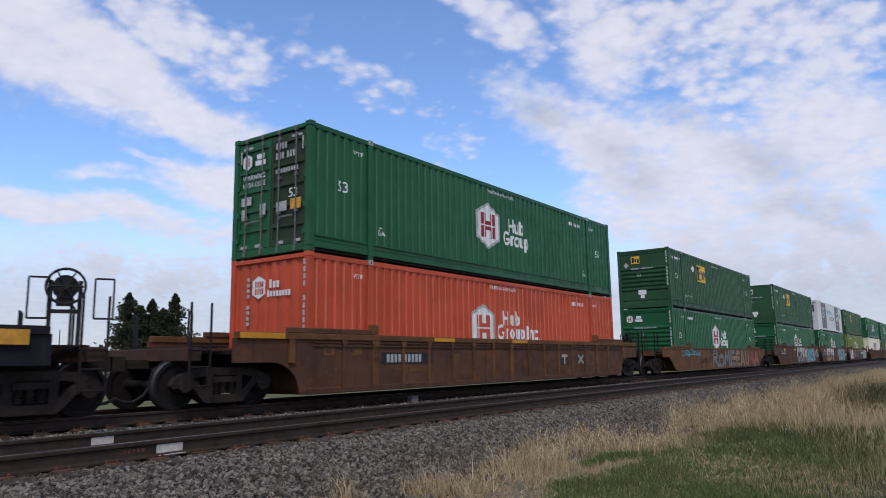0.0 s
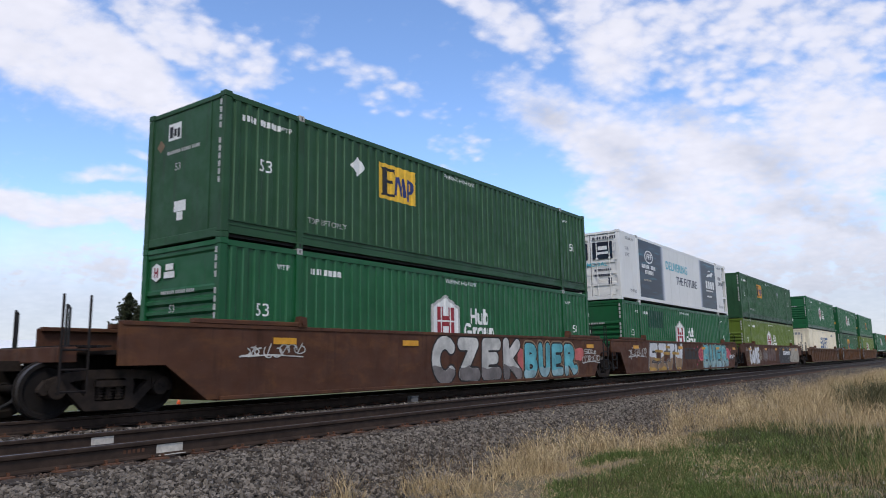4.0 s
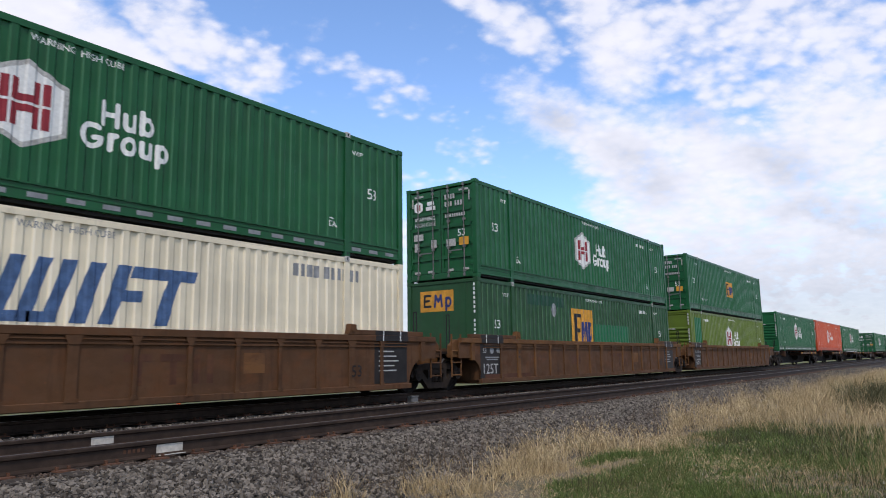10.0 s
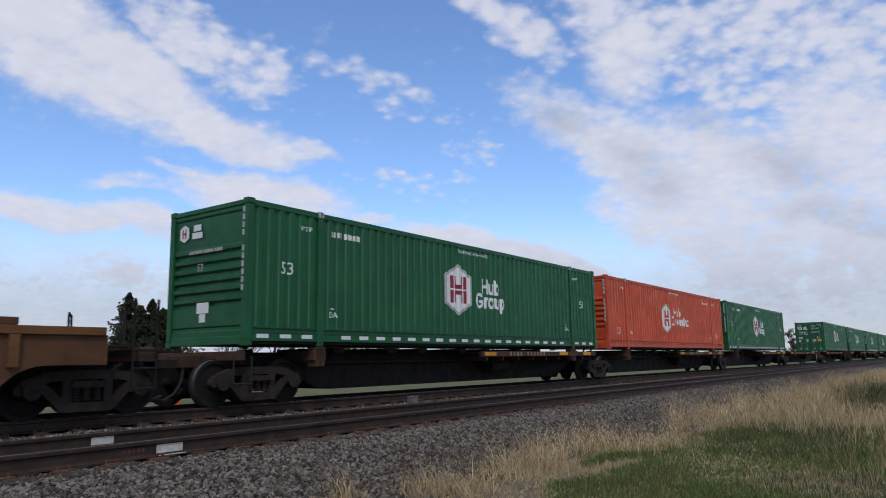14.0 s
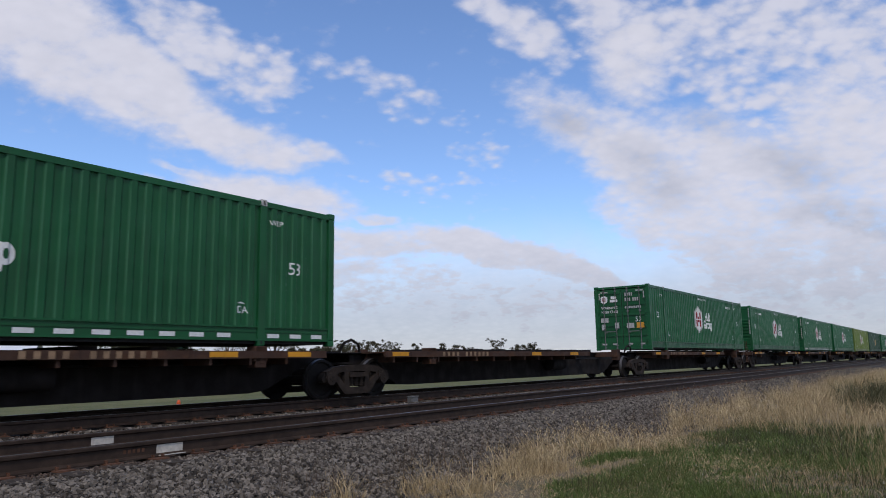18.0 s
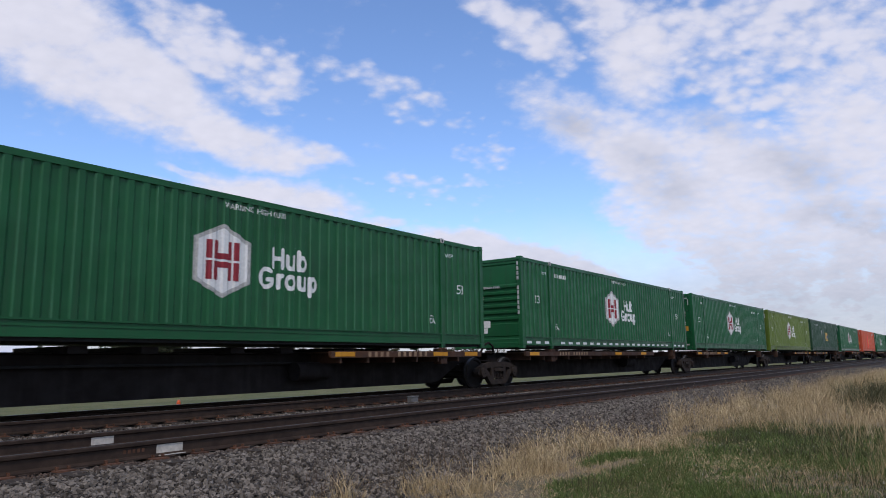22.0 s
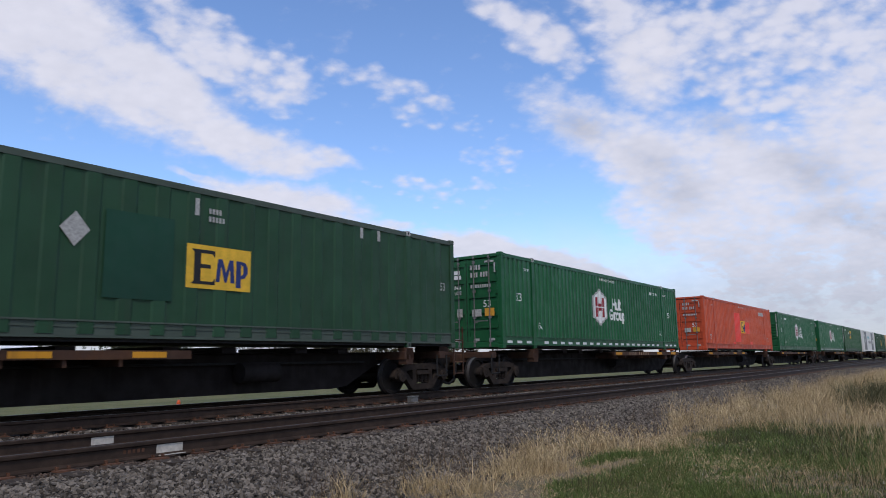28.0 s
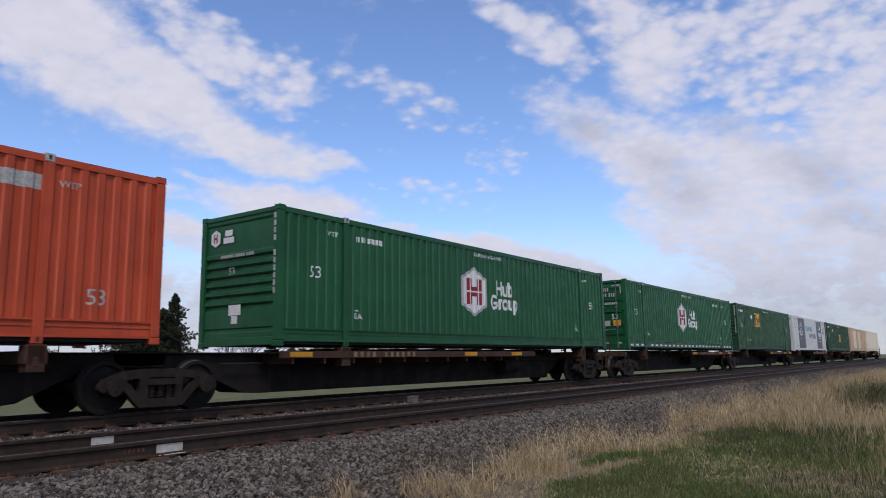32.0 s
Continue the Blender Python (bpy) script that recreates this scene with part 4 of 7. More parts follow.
def well_car(s, label, body, trim, style, lead_single, rear_single, top=1.40):
    """s: where the container's leading end lies. Its own truck stands under each single end;
    a shared one is carried by the unit that follows."""
    root = tagged(new("well_car"), label, "railcar", "railcars of the train")
    low = 0.18
    ya = 1.46
    outline = ends_outline(top - 0.12 if style == "ribbed" else top, low, style, lead_single, rear_single)
    la, lb = (1.9 if lead_single else 1.1 if style == "ribbed" else 1.58), (1.9 if rear_single else 1.1 if style == "ribbed" else 0.83)
    ends = (round(la, 1), round(lb, 1))
    for k in (-1, 1):
        part("side_sill", ("well_side", style, top, k, ends), lambda bm: prism(bm, outline, k * (ya - 0.10), k * (ya - 0.05)), body, root)
        if style == "ribbed":
            part("top_chord", ("chord", top, k, ends), lambda bm: box(bm, -la, CL + lb, min(k * ya, k * (ya - 0.13)), max(k * ya, k * (ya - 0.13)), top - 0.13, top), trim, root, bevel=0.01)
            part("bottom_chord", ("bchord", k), lambda bm: box(bm, -0.1, CL + 0.1, min(k * (ya - 0.005), k * (ya - 0.15)), max(k * (ya - 0.005), k * (ya - 0.15)), low - 0.02, low + 0.10), body, root, bevel=0.01)
            for z, h in ((top - 0.19, 0.025), (top - 0.265, 0.03)):
                part("stiffener", ("stiff", k, z), lambda bm: box(bm, 0.05, CL - 0.05, min(k * (ya - 0.015), k * (ya - 0.09)), max(k * (ya - 0.015), k * (ya - 0.09)), z, z + h), body, root)
            n = 15
            for i in range(n):
                x = 0.98 + (i - 1) * (CL - 3.96) / 12 + 1.0 - 0.002
                x = 1.98 + (i - 1) * (CL - 3.96) / 12
                wide = 0.085 if i in (1, 7, 13) else 0.042
                if k < 0:
                    part("side_post", ("post", wide, top), lambda bm: prism_post(bm, wide, low + 0.06, top - 0.13, ya), trim if i % 4 else body, root, at=pose(x, 0, 0))
            for x in (-0.55, CL + 0.55):
                if k < 0:
                    part("side_post", ("post", 0.07, top, "end"), lambda bm: box(bm, -0.07, 0.07, -ya - 0.01, -ya + 0.1, 0.80, top - 0.13), trim, root, at=pose(x, 0, 0))
        else:
            part("top_chord", ("chord", top, k, "s", ends), lambda bm: box(bm, -la, CL + lb, min(k * (ya - 0.03), k * (ya - 0.2)), max(k * (ya - 0.03), k * (ya - 0.2)), top - 0.05, top + 0.025), body, root, bevel=0.008)
            part("bottom_chord", ("bchord", k, "s"), lambda bm: box(bm, 0.0, CL, min(k * (ya - 0.02), k * (ya - 0.15)), max(k * (ya - 0.02), k * (ya - 0.15)), low - 0.02, low + 0.05), body, root, bevel=0.008)
        for x0, x1 in ((-0.6, 1.95), (CL - 1.95, CL + 0.6)):
            part("guide_rail", ("guide", round(x0, 2), k, top), lambda bm: box(bm, x0, x1, min(k * (ya - 0.02), k * (ya - 0.16)), max(k * (ya - 0.02), k * (ya - 0.16)), top + (0.002 if style == "ribbed" else 0.027), top + 0.115), body, root, bevel=0.012)
    for x in (1.95, CL - 1.95):
        part("lock_bracket", ("lockb", top), lambda bm: (prism(bm, [(-0.12, top + 0.02), (0.12, top + 0.02), (0.10, top + 0.22), (-0.06, top + 0.24)], -ya + 0.0, -ya + 0.16), tube(bm, (0, -ya - 0.02, top + 0.11), (0, -ya + 0.05, top + 0.11), 0.05, 8)), trim, root, at=pose(x, 0, 0))
    part("well_floor", "well_floor", boxes((0.0, CL, -1.35, 1.35, 0.15, 0.245)), body, root)
    for x, k in ((0.0, -1), (CL, 1)):
        part("bulkhead", ("bulkhead", k), lambda bm: box(bm, min(k * 0.06, k * 0.14), max(k * 0.06, k * 0.14), -1.35, 1.35, 0.25, 1.15), body, root, at=pose(x, 0, 0))
        far = 2.0 if (lead_single if k < 0 else rear_single) else 1.0
        part("end_platform", ("platform", k, far), lambda bm: (box(bm, min(k * 0.2, k * far), max(k * 0.2, k * far), -1.345, 1.345, 0.98, 1.05), box(bm, min(k * 0.3, k * (far + 0.6)), max(k * 0.3, k * (far + 0.6)), -0.35, 0.35, 0.72, 0.98)), "spine", root, at=pose(x, 0, 0))
    for single, x, k in ((lead_single, 0.0, -1), (rear_single, CL, 1)):
        if single:
            truck(root, x + k * 1.86)
            part("end_beam", ("end_beam", k), lambda bm: box(bm, min(k * 2.55, k * 2.85), max(k * 2.55, k * 2.85), -1.30, 1.30, 0.86, 1.10), "deck" if style == "ribbed" else trim, root, at=pose(x, 0, 0), bevel=0.012)
            for i in range(6):
                part("walkway_slat", "slat", boxes((-0.04, 0.04, -1.2, 1.2, 1.10, 1.13)), "spine", root, at=pose(x + k * (1.99 + 0.12 * i), 0, 0))
            ladder(root, x + k * 2.62 - 0.21, "spine")
            for y in (-0.9, 0.9):
                part("grab_iron", "grab", lambda bm: path_tube(bm, [(0, 0, 1.1), (0, 0, 1.72), (0, 0.1, 1.78), (0, 0.1, 1.1)], 0.02, 6), "black", root, at=pose(x + k * 2.5, y, 0))
            coupler(root, x + k * 2.82, k)
        else:
            part("end_beam", ("art_beam", k), lambda bm: (box(bm, min(k * 0.9, k * 1.62), max(k * 0.9, k * 1.62), -0.5, 0.5, 0.7, 1.22), prism(bm, [(k * 0.95, 0.88), (k * 1.42, 0.88), (k * 1.42, 1.20), (k * 1.2, 1.36), (k * 0.95, 1.36)], -1.33, -1.2)), trim, root, at=pose(x, 0, 0), bevel=0.012)
            ladder(root, x + k * 1.22 - 0.21, trim if style == "ribbed" else "black", z1=1.5)
            part("grab_iron", "grab_tall", lambda bm: path_tube(bm, [(0, 0, 1.1), (0, 0, 2.05), (0.0, 0.09, 2.05), (0.0, 0.09, 1.1)], 0.018, 6), "black", root, at=pose(x + k * 0.95, -0.95, 0))
    if not lead_single:
        truck(root, -1.68)
    TRAIN.append((root, s, 0.0))
    return root


def prism_post(bm, w, z0, z1, ya):
    box(bm, -w, w, -ya + 0.012, -ya + 0.10, z0 + 0.05, z1 - 0.14)
    prism(bm, [(-w - 0.06, z1), (-w, z1 - 0.14), (w, z1 - 0.14), (w + 0.06, z1)], -ya, -ya + 0.10)
    box(bm, -w - 0.025, w + 0.025, -ya - 0.004, -ya + 0.02, z0 + 0.02, z0 + 0.08)


WELL_Y = -1.41     # outer face of a well car's side plate


def car_mark(car, name, key, build, mat, proud=0.003, label="", y=WELL_Y):
    return side_mark(car, name, ("car", key), build, mat, wall=y, follow=False, label=label, proud=proud)


def blob(cx, cz, w, h, n=16, jag=0.12, seed=1):
    """An uneven rounded outline, as sprayed by hand."""
    r = random.Random(seed)
    out = []
    for i in range(n):
        a = 2 * math.pi * i / n
        c, sn = math.cos(a), math.sin(a)
        k = 1 / max(abs(c) ** 0.6, abs(sn) ** 0.6, 0.75) * (1 + jag * (r.random() - 0.5))
        out.append((cx + 0.5 * w * c * k * 0.86, cz + 0.5 * h * sn * k * 0.86))
    return out


def graffiti(car, key, forms, x0, x1, z0, z1, r, fill, line, lean=0.0, bands=(), halo=None, edge=0.05, gleam=None):
    """A row of fat sprayed forms, each with a line round it; bands: (height, paint) from the top down."""
    w, h = (x1 - x0) / len(forms), z1 - z0
    for i, g in enumerate(forms):
        wob = 0.03 * math.sin(7.0 * i + x0)
        pts = placed(PEN[g], x0 + i * w + r + 0.03, z0 + r + wob, w - 2 * r - 0.02, h - 2 * r - wob, lean)
        step = 0.0006 * (i % 3)
        if halo:
            car_mark(car, "sprayed_halo", (key, "g", i), drawn(pts, r + edge + 0.05, 0.05), halo, 0.0020 + step)
        car_mark(car, "sprayed_line", (key, "e", i), drawn(pts, r + edge, 0.04), line, 0.0045 + step)
        car_mark(car, "sprayed_form", (key, "f", i), drawn(pts, r, 0.035), fill, 0.0075 + step)
        for k, (level, mat) in enumerate(bands):
            cut = lambda X, Z, level=level, i=i: Z - level - 0.05 * np.sin(3.1 * X + i) - 0.02 * np.sin(11 * X)
            car_mark(car, "sprayed_shade", (key, "s", i, k), drawn(pts, r - 0.004, 0.035, cut), mat, 0.0105 + 0.002 * k + step)
        if gleam:
            car_mark(car, "sprayed_gleam", (key, "h", i), drawn([[(a - 0.3 * r, b + 0.3 * r) for a, b in q] for q in pts[:1]], 0.022, 0.03), gleam, 0.0165 + step)


def scrawl(car, key, x, z, w, h, n, seed, mat="spray_white", r=0.013):
    """A thin looping spray line that cannot be read."""
    q = random.Random(seed)
    strokes = []
    for k in range(n):
        cx, cz = x + w * (k + 0.5) / n, z + h * q.uniform(0.35, 0.65)
        rx, rz, a0 = w / n * q.uniform(0.45, 0.8), h * q.uniform(0.22, 0.42), q.uniform(0, 360)
        strokes.append(arc(cx, cz, rx, rz, a0, a0 + q.uniform(150, 330), 9))
        if k % 2:
            strokes.append([(cx - 0.4 * rx, cz - h * q.uniform(0.2, 0.5)), (cx + 0.5 * rx, cz + h * q.uniform(0.2, 0.5))])
    strokes.append([(x, z + 0.1 * h), (x + 0.5 * w, z + 0.22 * h), (x + w, z + 0.08 * h)])
    car_mark(car, "sprayed_line", key, drawn(strokes, r, 0.022), mat, 0.0140)


# ---- spine cars ----
def spine_car(s0, s1, lead_truck, rear_truck, lead_single, rear_single, deck, label, box_at):
    """One platform of an articulated spine car, between its two truck places; s values along the train."""
    root = tagged(new("spine_car"), label, "railcar", "railcars of the train")
    n = s1 - s0
    a, b = lead_truck - s0, rear_truck - s0

    def girder(bm):
        pts = [(a - 0.5, 1.0), (a - 0.5, 0.80), (a + 0.95, 0.74), (a + 1.25, 0.66), (a + 2.25, 0.22), (a + 2.7, 0.195), (b - 2.5, 0.195), (b - 2.05, 0.24), (b - 1.5, 0.50), (b - 1.0, 0.74), (b + 0.5, 0.80), (b + 0.5, 1.0)]
        prism(bm, pts, -0.36, 0.36)
        box(bm, a - 0.5, b + 0.5, -0.46, 0.46, 1.0, 1.03)
    part("center_sill", ("girder", round(n, 2), round(a, 2), round(b, 2)), girder, "spine", root, "deep sooty steel girder", bevel=0.012)
    c = box_at - s0
    for x in (c + 1.98, c + CL - 1.98):
        part("cross_arm", "cross_arm", lambda bm: (box(bm, -0.17, 0.17, -1.30, 1.30, 0.84, 1.04), box(bm, -0.15, 0.15, -1.31, -1.05, 0.84, 1.12)), "deck", root, at=pose(x, 0, 0), bevel=0.01)
        for y in (-1.18, 1.18):
            part("pedestal", "pedestal", lambda bm: (box(bm, -0.13, 0.13, -0.13, 0.13, 0.72, 1.13), box(bm, -0.04, 0.04, -0.138, -0.12, 0.80, 0.95)), "deck", root, at=pose(x, y, 0), bevel=0.012)
    for x0, x1 in deck:
        part("side_deck", ("deck", round(x1 - x0, 2)), lambda bm: (box(bm, 0, x1 - x0, -1.34, -1.26, 0.90, 1.045), box(bm, 0.05, x1 - x0 - 0.05, -1.28, -0.5, 1.0, 1.03), [box(bm, 0.3 + 0.9 * i, 0.36 + 0.9 * i, -1.3, -0.4, 0.78, 1.0) for i in range(int((x1 - x0 - 0.4) / 0.9))]), "deck", root, "worn brown running deck", at=pose(c + x0, 0, 0))
        part("side_deck", ("deckf", round(x1 - x0, 2)), lambda bm: box(bm, 0, x1 - x0, 0.5, 1.34, 0.96, 1.045), "deck", root, at=pose(c + x0, 0, 0))
        for f in (0.02, 0.62) if x1 - x0 < 4 else (0.02, 0.62, 0.86):
            x = c + x0 + f * (x1 - x0)
            part("reflector", ("yref", 0.6), shapes_at(rect(0, 0.925, 0.62, 0.10), -1.344), "yellow", root, "faded yellow stripe", at=pose(x, 0, 0))
        if abs(box_at - 378.11) > 0.01:
            part("number_stencil", "deckbars", lambda bm: [shape(bm, rect(0.21 * i, 0.915, 0.10, 0.115), -1.346) for i in range(11) if i != 4], "spray_tan", root, at=pose(c + x0 + 0.2 * (x1 - x0), 0, 0))
    for q in range(7):
        part("cross_bearer", "cross_bearer", lambda bm: box(bm, -0.16, 0.16, -0.95, 0.95, 1.0, 1.12), "spine", root, at=pose(c + 2.9 + 1.55 * q + 0.3 * (q % 2), 0, 0))
    part("brake_reservoir", "reservoir", lambda bm: tube(bm, (0, -0.62, 0.62), (0.95, -0.62, 0.62), 0.2, 14), "spine", root, at=pose(c + 9.6, 0, 0), smooth=40)
    part("brake_pipe", ("pipe", round(b - a, 1)), lambda bm: tube(bm, (a + 1.6, -0.5, 0.80), (b - 1.6, -0.5, 0.80), 0.025, 6), "black", root)
    if lead_single:
        coupler(root, a - 1.15, -1)
        part("end_beam", "spine_end", lambda bm: (box(bm, -0.75, -0.5, -1.25, 1.25, 0.86, 1.04), box(bm, -1.2, 0, -0.3, 0.3, 0.74, 0.98)), "deck", root, at=pose(a, 0, 0), bevel=0.01)
        part("step", "spine_step", lambda bm: path_tube(bm, [(0, 0, 0.95), (0, 0, 0.42), (0.42, 0, 0.42), (0.42, 0, 0.95)], 0.02, 6), "black", root, at=pose(a - 0.75, -1.24, 0))
    truck(root, a)
    if rear_single:
        truck(root, b)
        coupler(root, b + 1.15, 1)
        part("end_beam", "spine_end_r", lambda bm: (box(bm, 0.5, 0.75, -1.25, 1.25, 0.86, 1.04), box(bm, 0, 1.2, -0.3, 0.3, 0.74, 0.98)), "deck", root, at=pose(b, 0, 0), bevel=0.01)
        part("step", "spine_step", lambda bm: path_tube(bm, [(0, 0, 0.95), (0, 0, 0.42), (0.42, 0, 0.42), (0.42, 0, 0.95)], 0.02, 6), "black", root, at=pose(b + 0.4, -1.24, 0))
        part("end_platform", "spine_platform", lambda bm: box(bm, 0.52, 1.66, -1.22, 1.22, 0.985, 1.035), "deck", root, "narrow brown end platform", at=pose(b, 0, 0))
        part("brake_cabinet", "spine_cabinet", lambda bm: (box(bm, 1.16, 1.62, -0.75, 0.1, 1.04, 1.70), box(bm, 1.12, 1.66, -0.79, 0.14, 1.70, 1.73)), "deck", root, "rusty brown brake cabinet", at=pose(b, 0, 0), bevel=0.012)
        ladder(root, b + 1.16, "deck", -1.24, 0.42, 1.72, (0.46, 0.76, 1.34))
        brake_wheel(root, b + 1.45, 0.35, 1.62)
    else:
        part("joint", "joint", lambda bm: (tube(bm, (0, 0, 0.75), (0, 0, 1.06), 0.34, 18), path_tube(bm, [(0.05, -0.4, 1.0), (0.2, -0.45, 1.25), (0.45, -0.45, 1.33), (0.7, -0.45, 1.22), (0.8, -0.4, 1.0)], 0.035, 7)), "spine", root, at=pose(b, 0, 0), smooth=40)
    TRAIN.append((root, s0, 0.0))
    return root


def shapes_at(poly, y):
    return lambda bm: shape(bm, poly, y)


# ---- the train ----
ZW, ZS, ZT = 0.26, 1.14, 3.165      # container floors: in a well, on a spine car, on another container

RIB = "rust-brown ribbed well car with weathered top chord"
car_before = well_car(-12.94, "sooty blue-black well car with brake wheel at its end", "blue_black", "blue_black", "ribbed", True, True)
brake_wheel(car_before, CL + 2.3, -1.0, 2.05, hoop=0.14)
for x, z, w in ((CL + 0.7, 1.12, 0.9), (CL - 0.6, 1.12, 0.8)):
    car_mark(car_before, "reflector", ("cb", x), shapes(rect(x, z, w, 0.22)), "mark_orange", 0.062, "yellow reflective panel")
car_mark(car_before, "number_stencil", "cbn", both(bars(3, 0.09, CL + 0.85, 0.92), bars(9, 0.05, CL + 0.75, 1.02)), "mark_dim", 0.062)

car_a = well_car(10.38, RIB + " and yellow corner", "rust_dark", "ochre", "ribbed", True, True)
car_f = well_car(119.31, RIB + ", leading unit of three", "brown", "brown", "ribbed", True, False)
car_g = well_car(138.82, RIB + ", middle unit of three", "brown", "ochre", "ribbed", False, False)
car_h = well_car(158.39, RIB + ", last unit of three", "brown", "ochre", "ribbed", False, True)
for i, c in enumerate((car_a, car_f, car_g, car_h)):
    car_mark(c, "number_stencil", ("nb", i), bars(9, 0.19 if i == 0 else 0.16, 2.4 if i == 0 else 2.6, 0.78, (4,), 0.5 if i == 0 else 0.62), "mark_dim" if i == 0 else "rust_dark")
    if i == 0:
        for q, (g, x) in enumerate((("T", 11.36), ("T", 11.95), ("X", 12.62))):
            car_mark(c, "notice", ("ntp", q), shapes(rect(x - 0.06, 0.60, 0.58, 0.36)), "spray_black" if q != 1 else "rust_dark", 0.0015, "dark patch behind worn bars")
            car_mark(c, "faded_bar", ("nt", q), drawn(placed(PEN[g], x + 0.05, 0.66, 0.36, 0.24), 0.045, 0.03), "spray_cream" if q != 1 else "ochre", 0.004)
        car_mark(c, "notice", "an53", shapes(rect(13.38, 0.58, 0.58, 0.42)), "ochre", 0.0015, "ochre patch behind the number")
        car_mark(c, "notice", "anp", shapes(rect(2.2, 0.73, 2.0, 0.28)), "mark_black", 0.0015, "black number panel")
        car_mark(c, "notice", "anq", shapes(rect(3.1, 0.56, 1.05, 0.14)), "ochre", 0.0015)
        car_mark(c, "lettering", "a48", write("48", 0.15, 0.42, 1.0), "mark_black", 0.006)
        car_mark(c, "lettering", "a45", write("45", 0.15, 1.18, 1.0), "mark_black", 0.006)
        car_mark(c, "lettering", "a2040", both(write("20", 0.16, 1.91, 0.98), write("40", 0.16, 1.91, 0.80)), "mark_black", 0.053)
        car_mark(c, "lettering", "a53", write("53", 0.40, 13.45, 0.64), "spray_black", 0.004)
        for q, b in enumerate((rect(-1.85, 1.28, 1.1, 0.11), rect(4.2, 1.285, 0.9, 0.09), rect(8.1, 1.285, 0.9, 0.09))):
            car_mark(c, "reflector", ("ayel", q), shapes(b), "yellow", 0.056)
        for x in (0.25, 1.1, 4.95):
            car_mark(c, "notice", ("ap", x), shapes(rect(x + 0.12, 0.95 if x < 2 else 0.62, 0.32, 0.24 if x < 2 else 0.36)), "ochre")
    else:
        if i > 1:
            car_mark(c, "lettering", ("125", i), write("125T", 0.40, -0.04, 0.42), "mark_dim", 0.004)
        for q, nx in enumerate((-0.12, CL - 1.2)):
            if (i == 1 and q == 0) or (i == 3 and q == 1):
                continue
            car_mark(c, "notice", ("nb2", i, q), shapes(rect(nx, 0.30, 1.18, 0.95)), "spray_black", 0.0015, "black stencil panel")
            car_mark(c, "notice", ("nb4", q), shapes(rect(nx, 1.272, 1.18, 0.125)), "spray_black", 0.003, "black painted stretch of the chord", y=-1.46)
            car_mark(c, "notice", ("nb5", q), shapes(rect(nx, 1.405, 1.18, 0.10)), "spray_black", 0.003, "black painted stretch of the guide rail", y=-1.44)
            for k, tx in enumerate((nx + 0.24, nx + 0.86)):
                car_mark(c, "reflector", ("nb6", q, k), shapes(rect(tx, 1.275, 0.035, 0.12)), "mark", 0.006, y=-1.46)
                car_mark(c, "reflector", ("nb7", q, k), shapes(rect(tx + 0.03, 1.405, 0.035, 0.10)), "mark", 0.006, y=-1.44)
        for j in range(5 if i < 3 else 0):
            car_mark(c, "number_stencil", ("nb3", i, j), shapes(rect(CL - 1.05, 1.02 - 0.11 * j, 0.55 + 0.08 * (j % 3), 0.03)), "mark_dim", 0.004)
        car_mark(c, "lettering", ("n53", i), write("53", 0.36, CL - 2.02, 0.48), "spray_black", 0.056)
        car_mark(c, "notice", ("sq", i), shapes(rect(11.28, 0.62, 0.5, 0.38)), "ochre")
        car_mark(c, "number_stencil", ("big", i), shapes(rect(8.9, 0.86, 0.5, 0.12), rect(9.1, 0.47, 0.13, 0.39), rect(9.55, 0.86, 0.5, 0.12), rect(9.74, 0.47, 0.13, 0.39), rect(10.2, 0.47, 0.13, 0.51), rect(10.48, 0.47, 0.13, 0.51)), "maroon", 0.004, "faded red letter bars")
        if i > 1:
            car_mark(c, "lettering", ("pl53", i), both(write("53", 0.2, 0.0, 1.0), write("48", 0.2, 0.72, 1.0)), "mark_dim", 0.004)
            car_mark(c, "notice", ("dot", i), shapes([(0.48 + 0.1 * math.cos(a), 1.07 + 0.1 * math.sin(a)) for a in [j * math.pi / 8 for j in range(16)]]), "mark_grey", 0.0035)
            car_mark(c, "number_stencil", ("dotbar", i), shapes(rect(0.12, 0.86, 0.75, 0.03), rect(0.2, 0.8, 0.6, 0.03)), "mark_grey", 0.0035)
        car_mark(c, "lettering", ("2040", i), both(write("20", 0.16, 1.91, 0.98), write("40", 0.16, 1.91, 0.82)), "spray_black", 0.053)
        car_mark(c, "notice", ("smear", i), shapes(rect(0.1, 0.24, 2.6, 0.16)), "maroon", 0.002, "dull red smear")
        car_mark(c, "notice", ("smear2", i), shapes(rect(5.6, 0.62, 0.7, 0.3)), "maroon", 0.002, "dull red smear")

car_b = well_car(33.70, "smooth-sided rust-brown well car with sprayed grey lettering forms", "ochre", "brown", "smooth", True, True, 1.22)
graffiti(car_b, "bg", ("R", "o", "M", "E"), 5.6, 10.4, 0.16, 1.20, 0.12, "spray_silver", "spray_black", 0.12)
graffiti(car_b, "bh", ("E", "A", "U"), 10.45, 13.7, 0.16, 1.18, 0.13, "spray_tan", "spray_black", 0.04)
graffiti(car_b, "bp", ("R", "A"), 13.8, 16.2, 0.18, 1.12, 0.13, "spray_faded", "ochre", 0.0, edge=0.03)
car_mark(car_b, "sprayed_form", "bq", shapes(blob(10.3, 0.70, 0.75, 0.26, 12, 0.5, 6)), "spray_gold", 0.021)
scrawl(car_b, "sb1", 3.6, 0.45, 1.2, 0.35, 7, 21, "spray_black")
scrawl(car_b, "sb2", 0.6, 0.85, 3.0, 0.3, 9, 22, "spray_teal", 0.02)
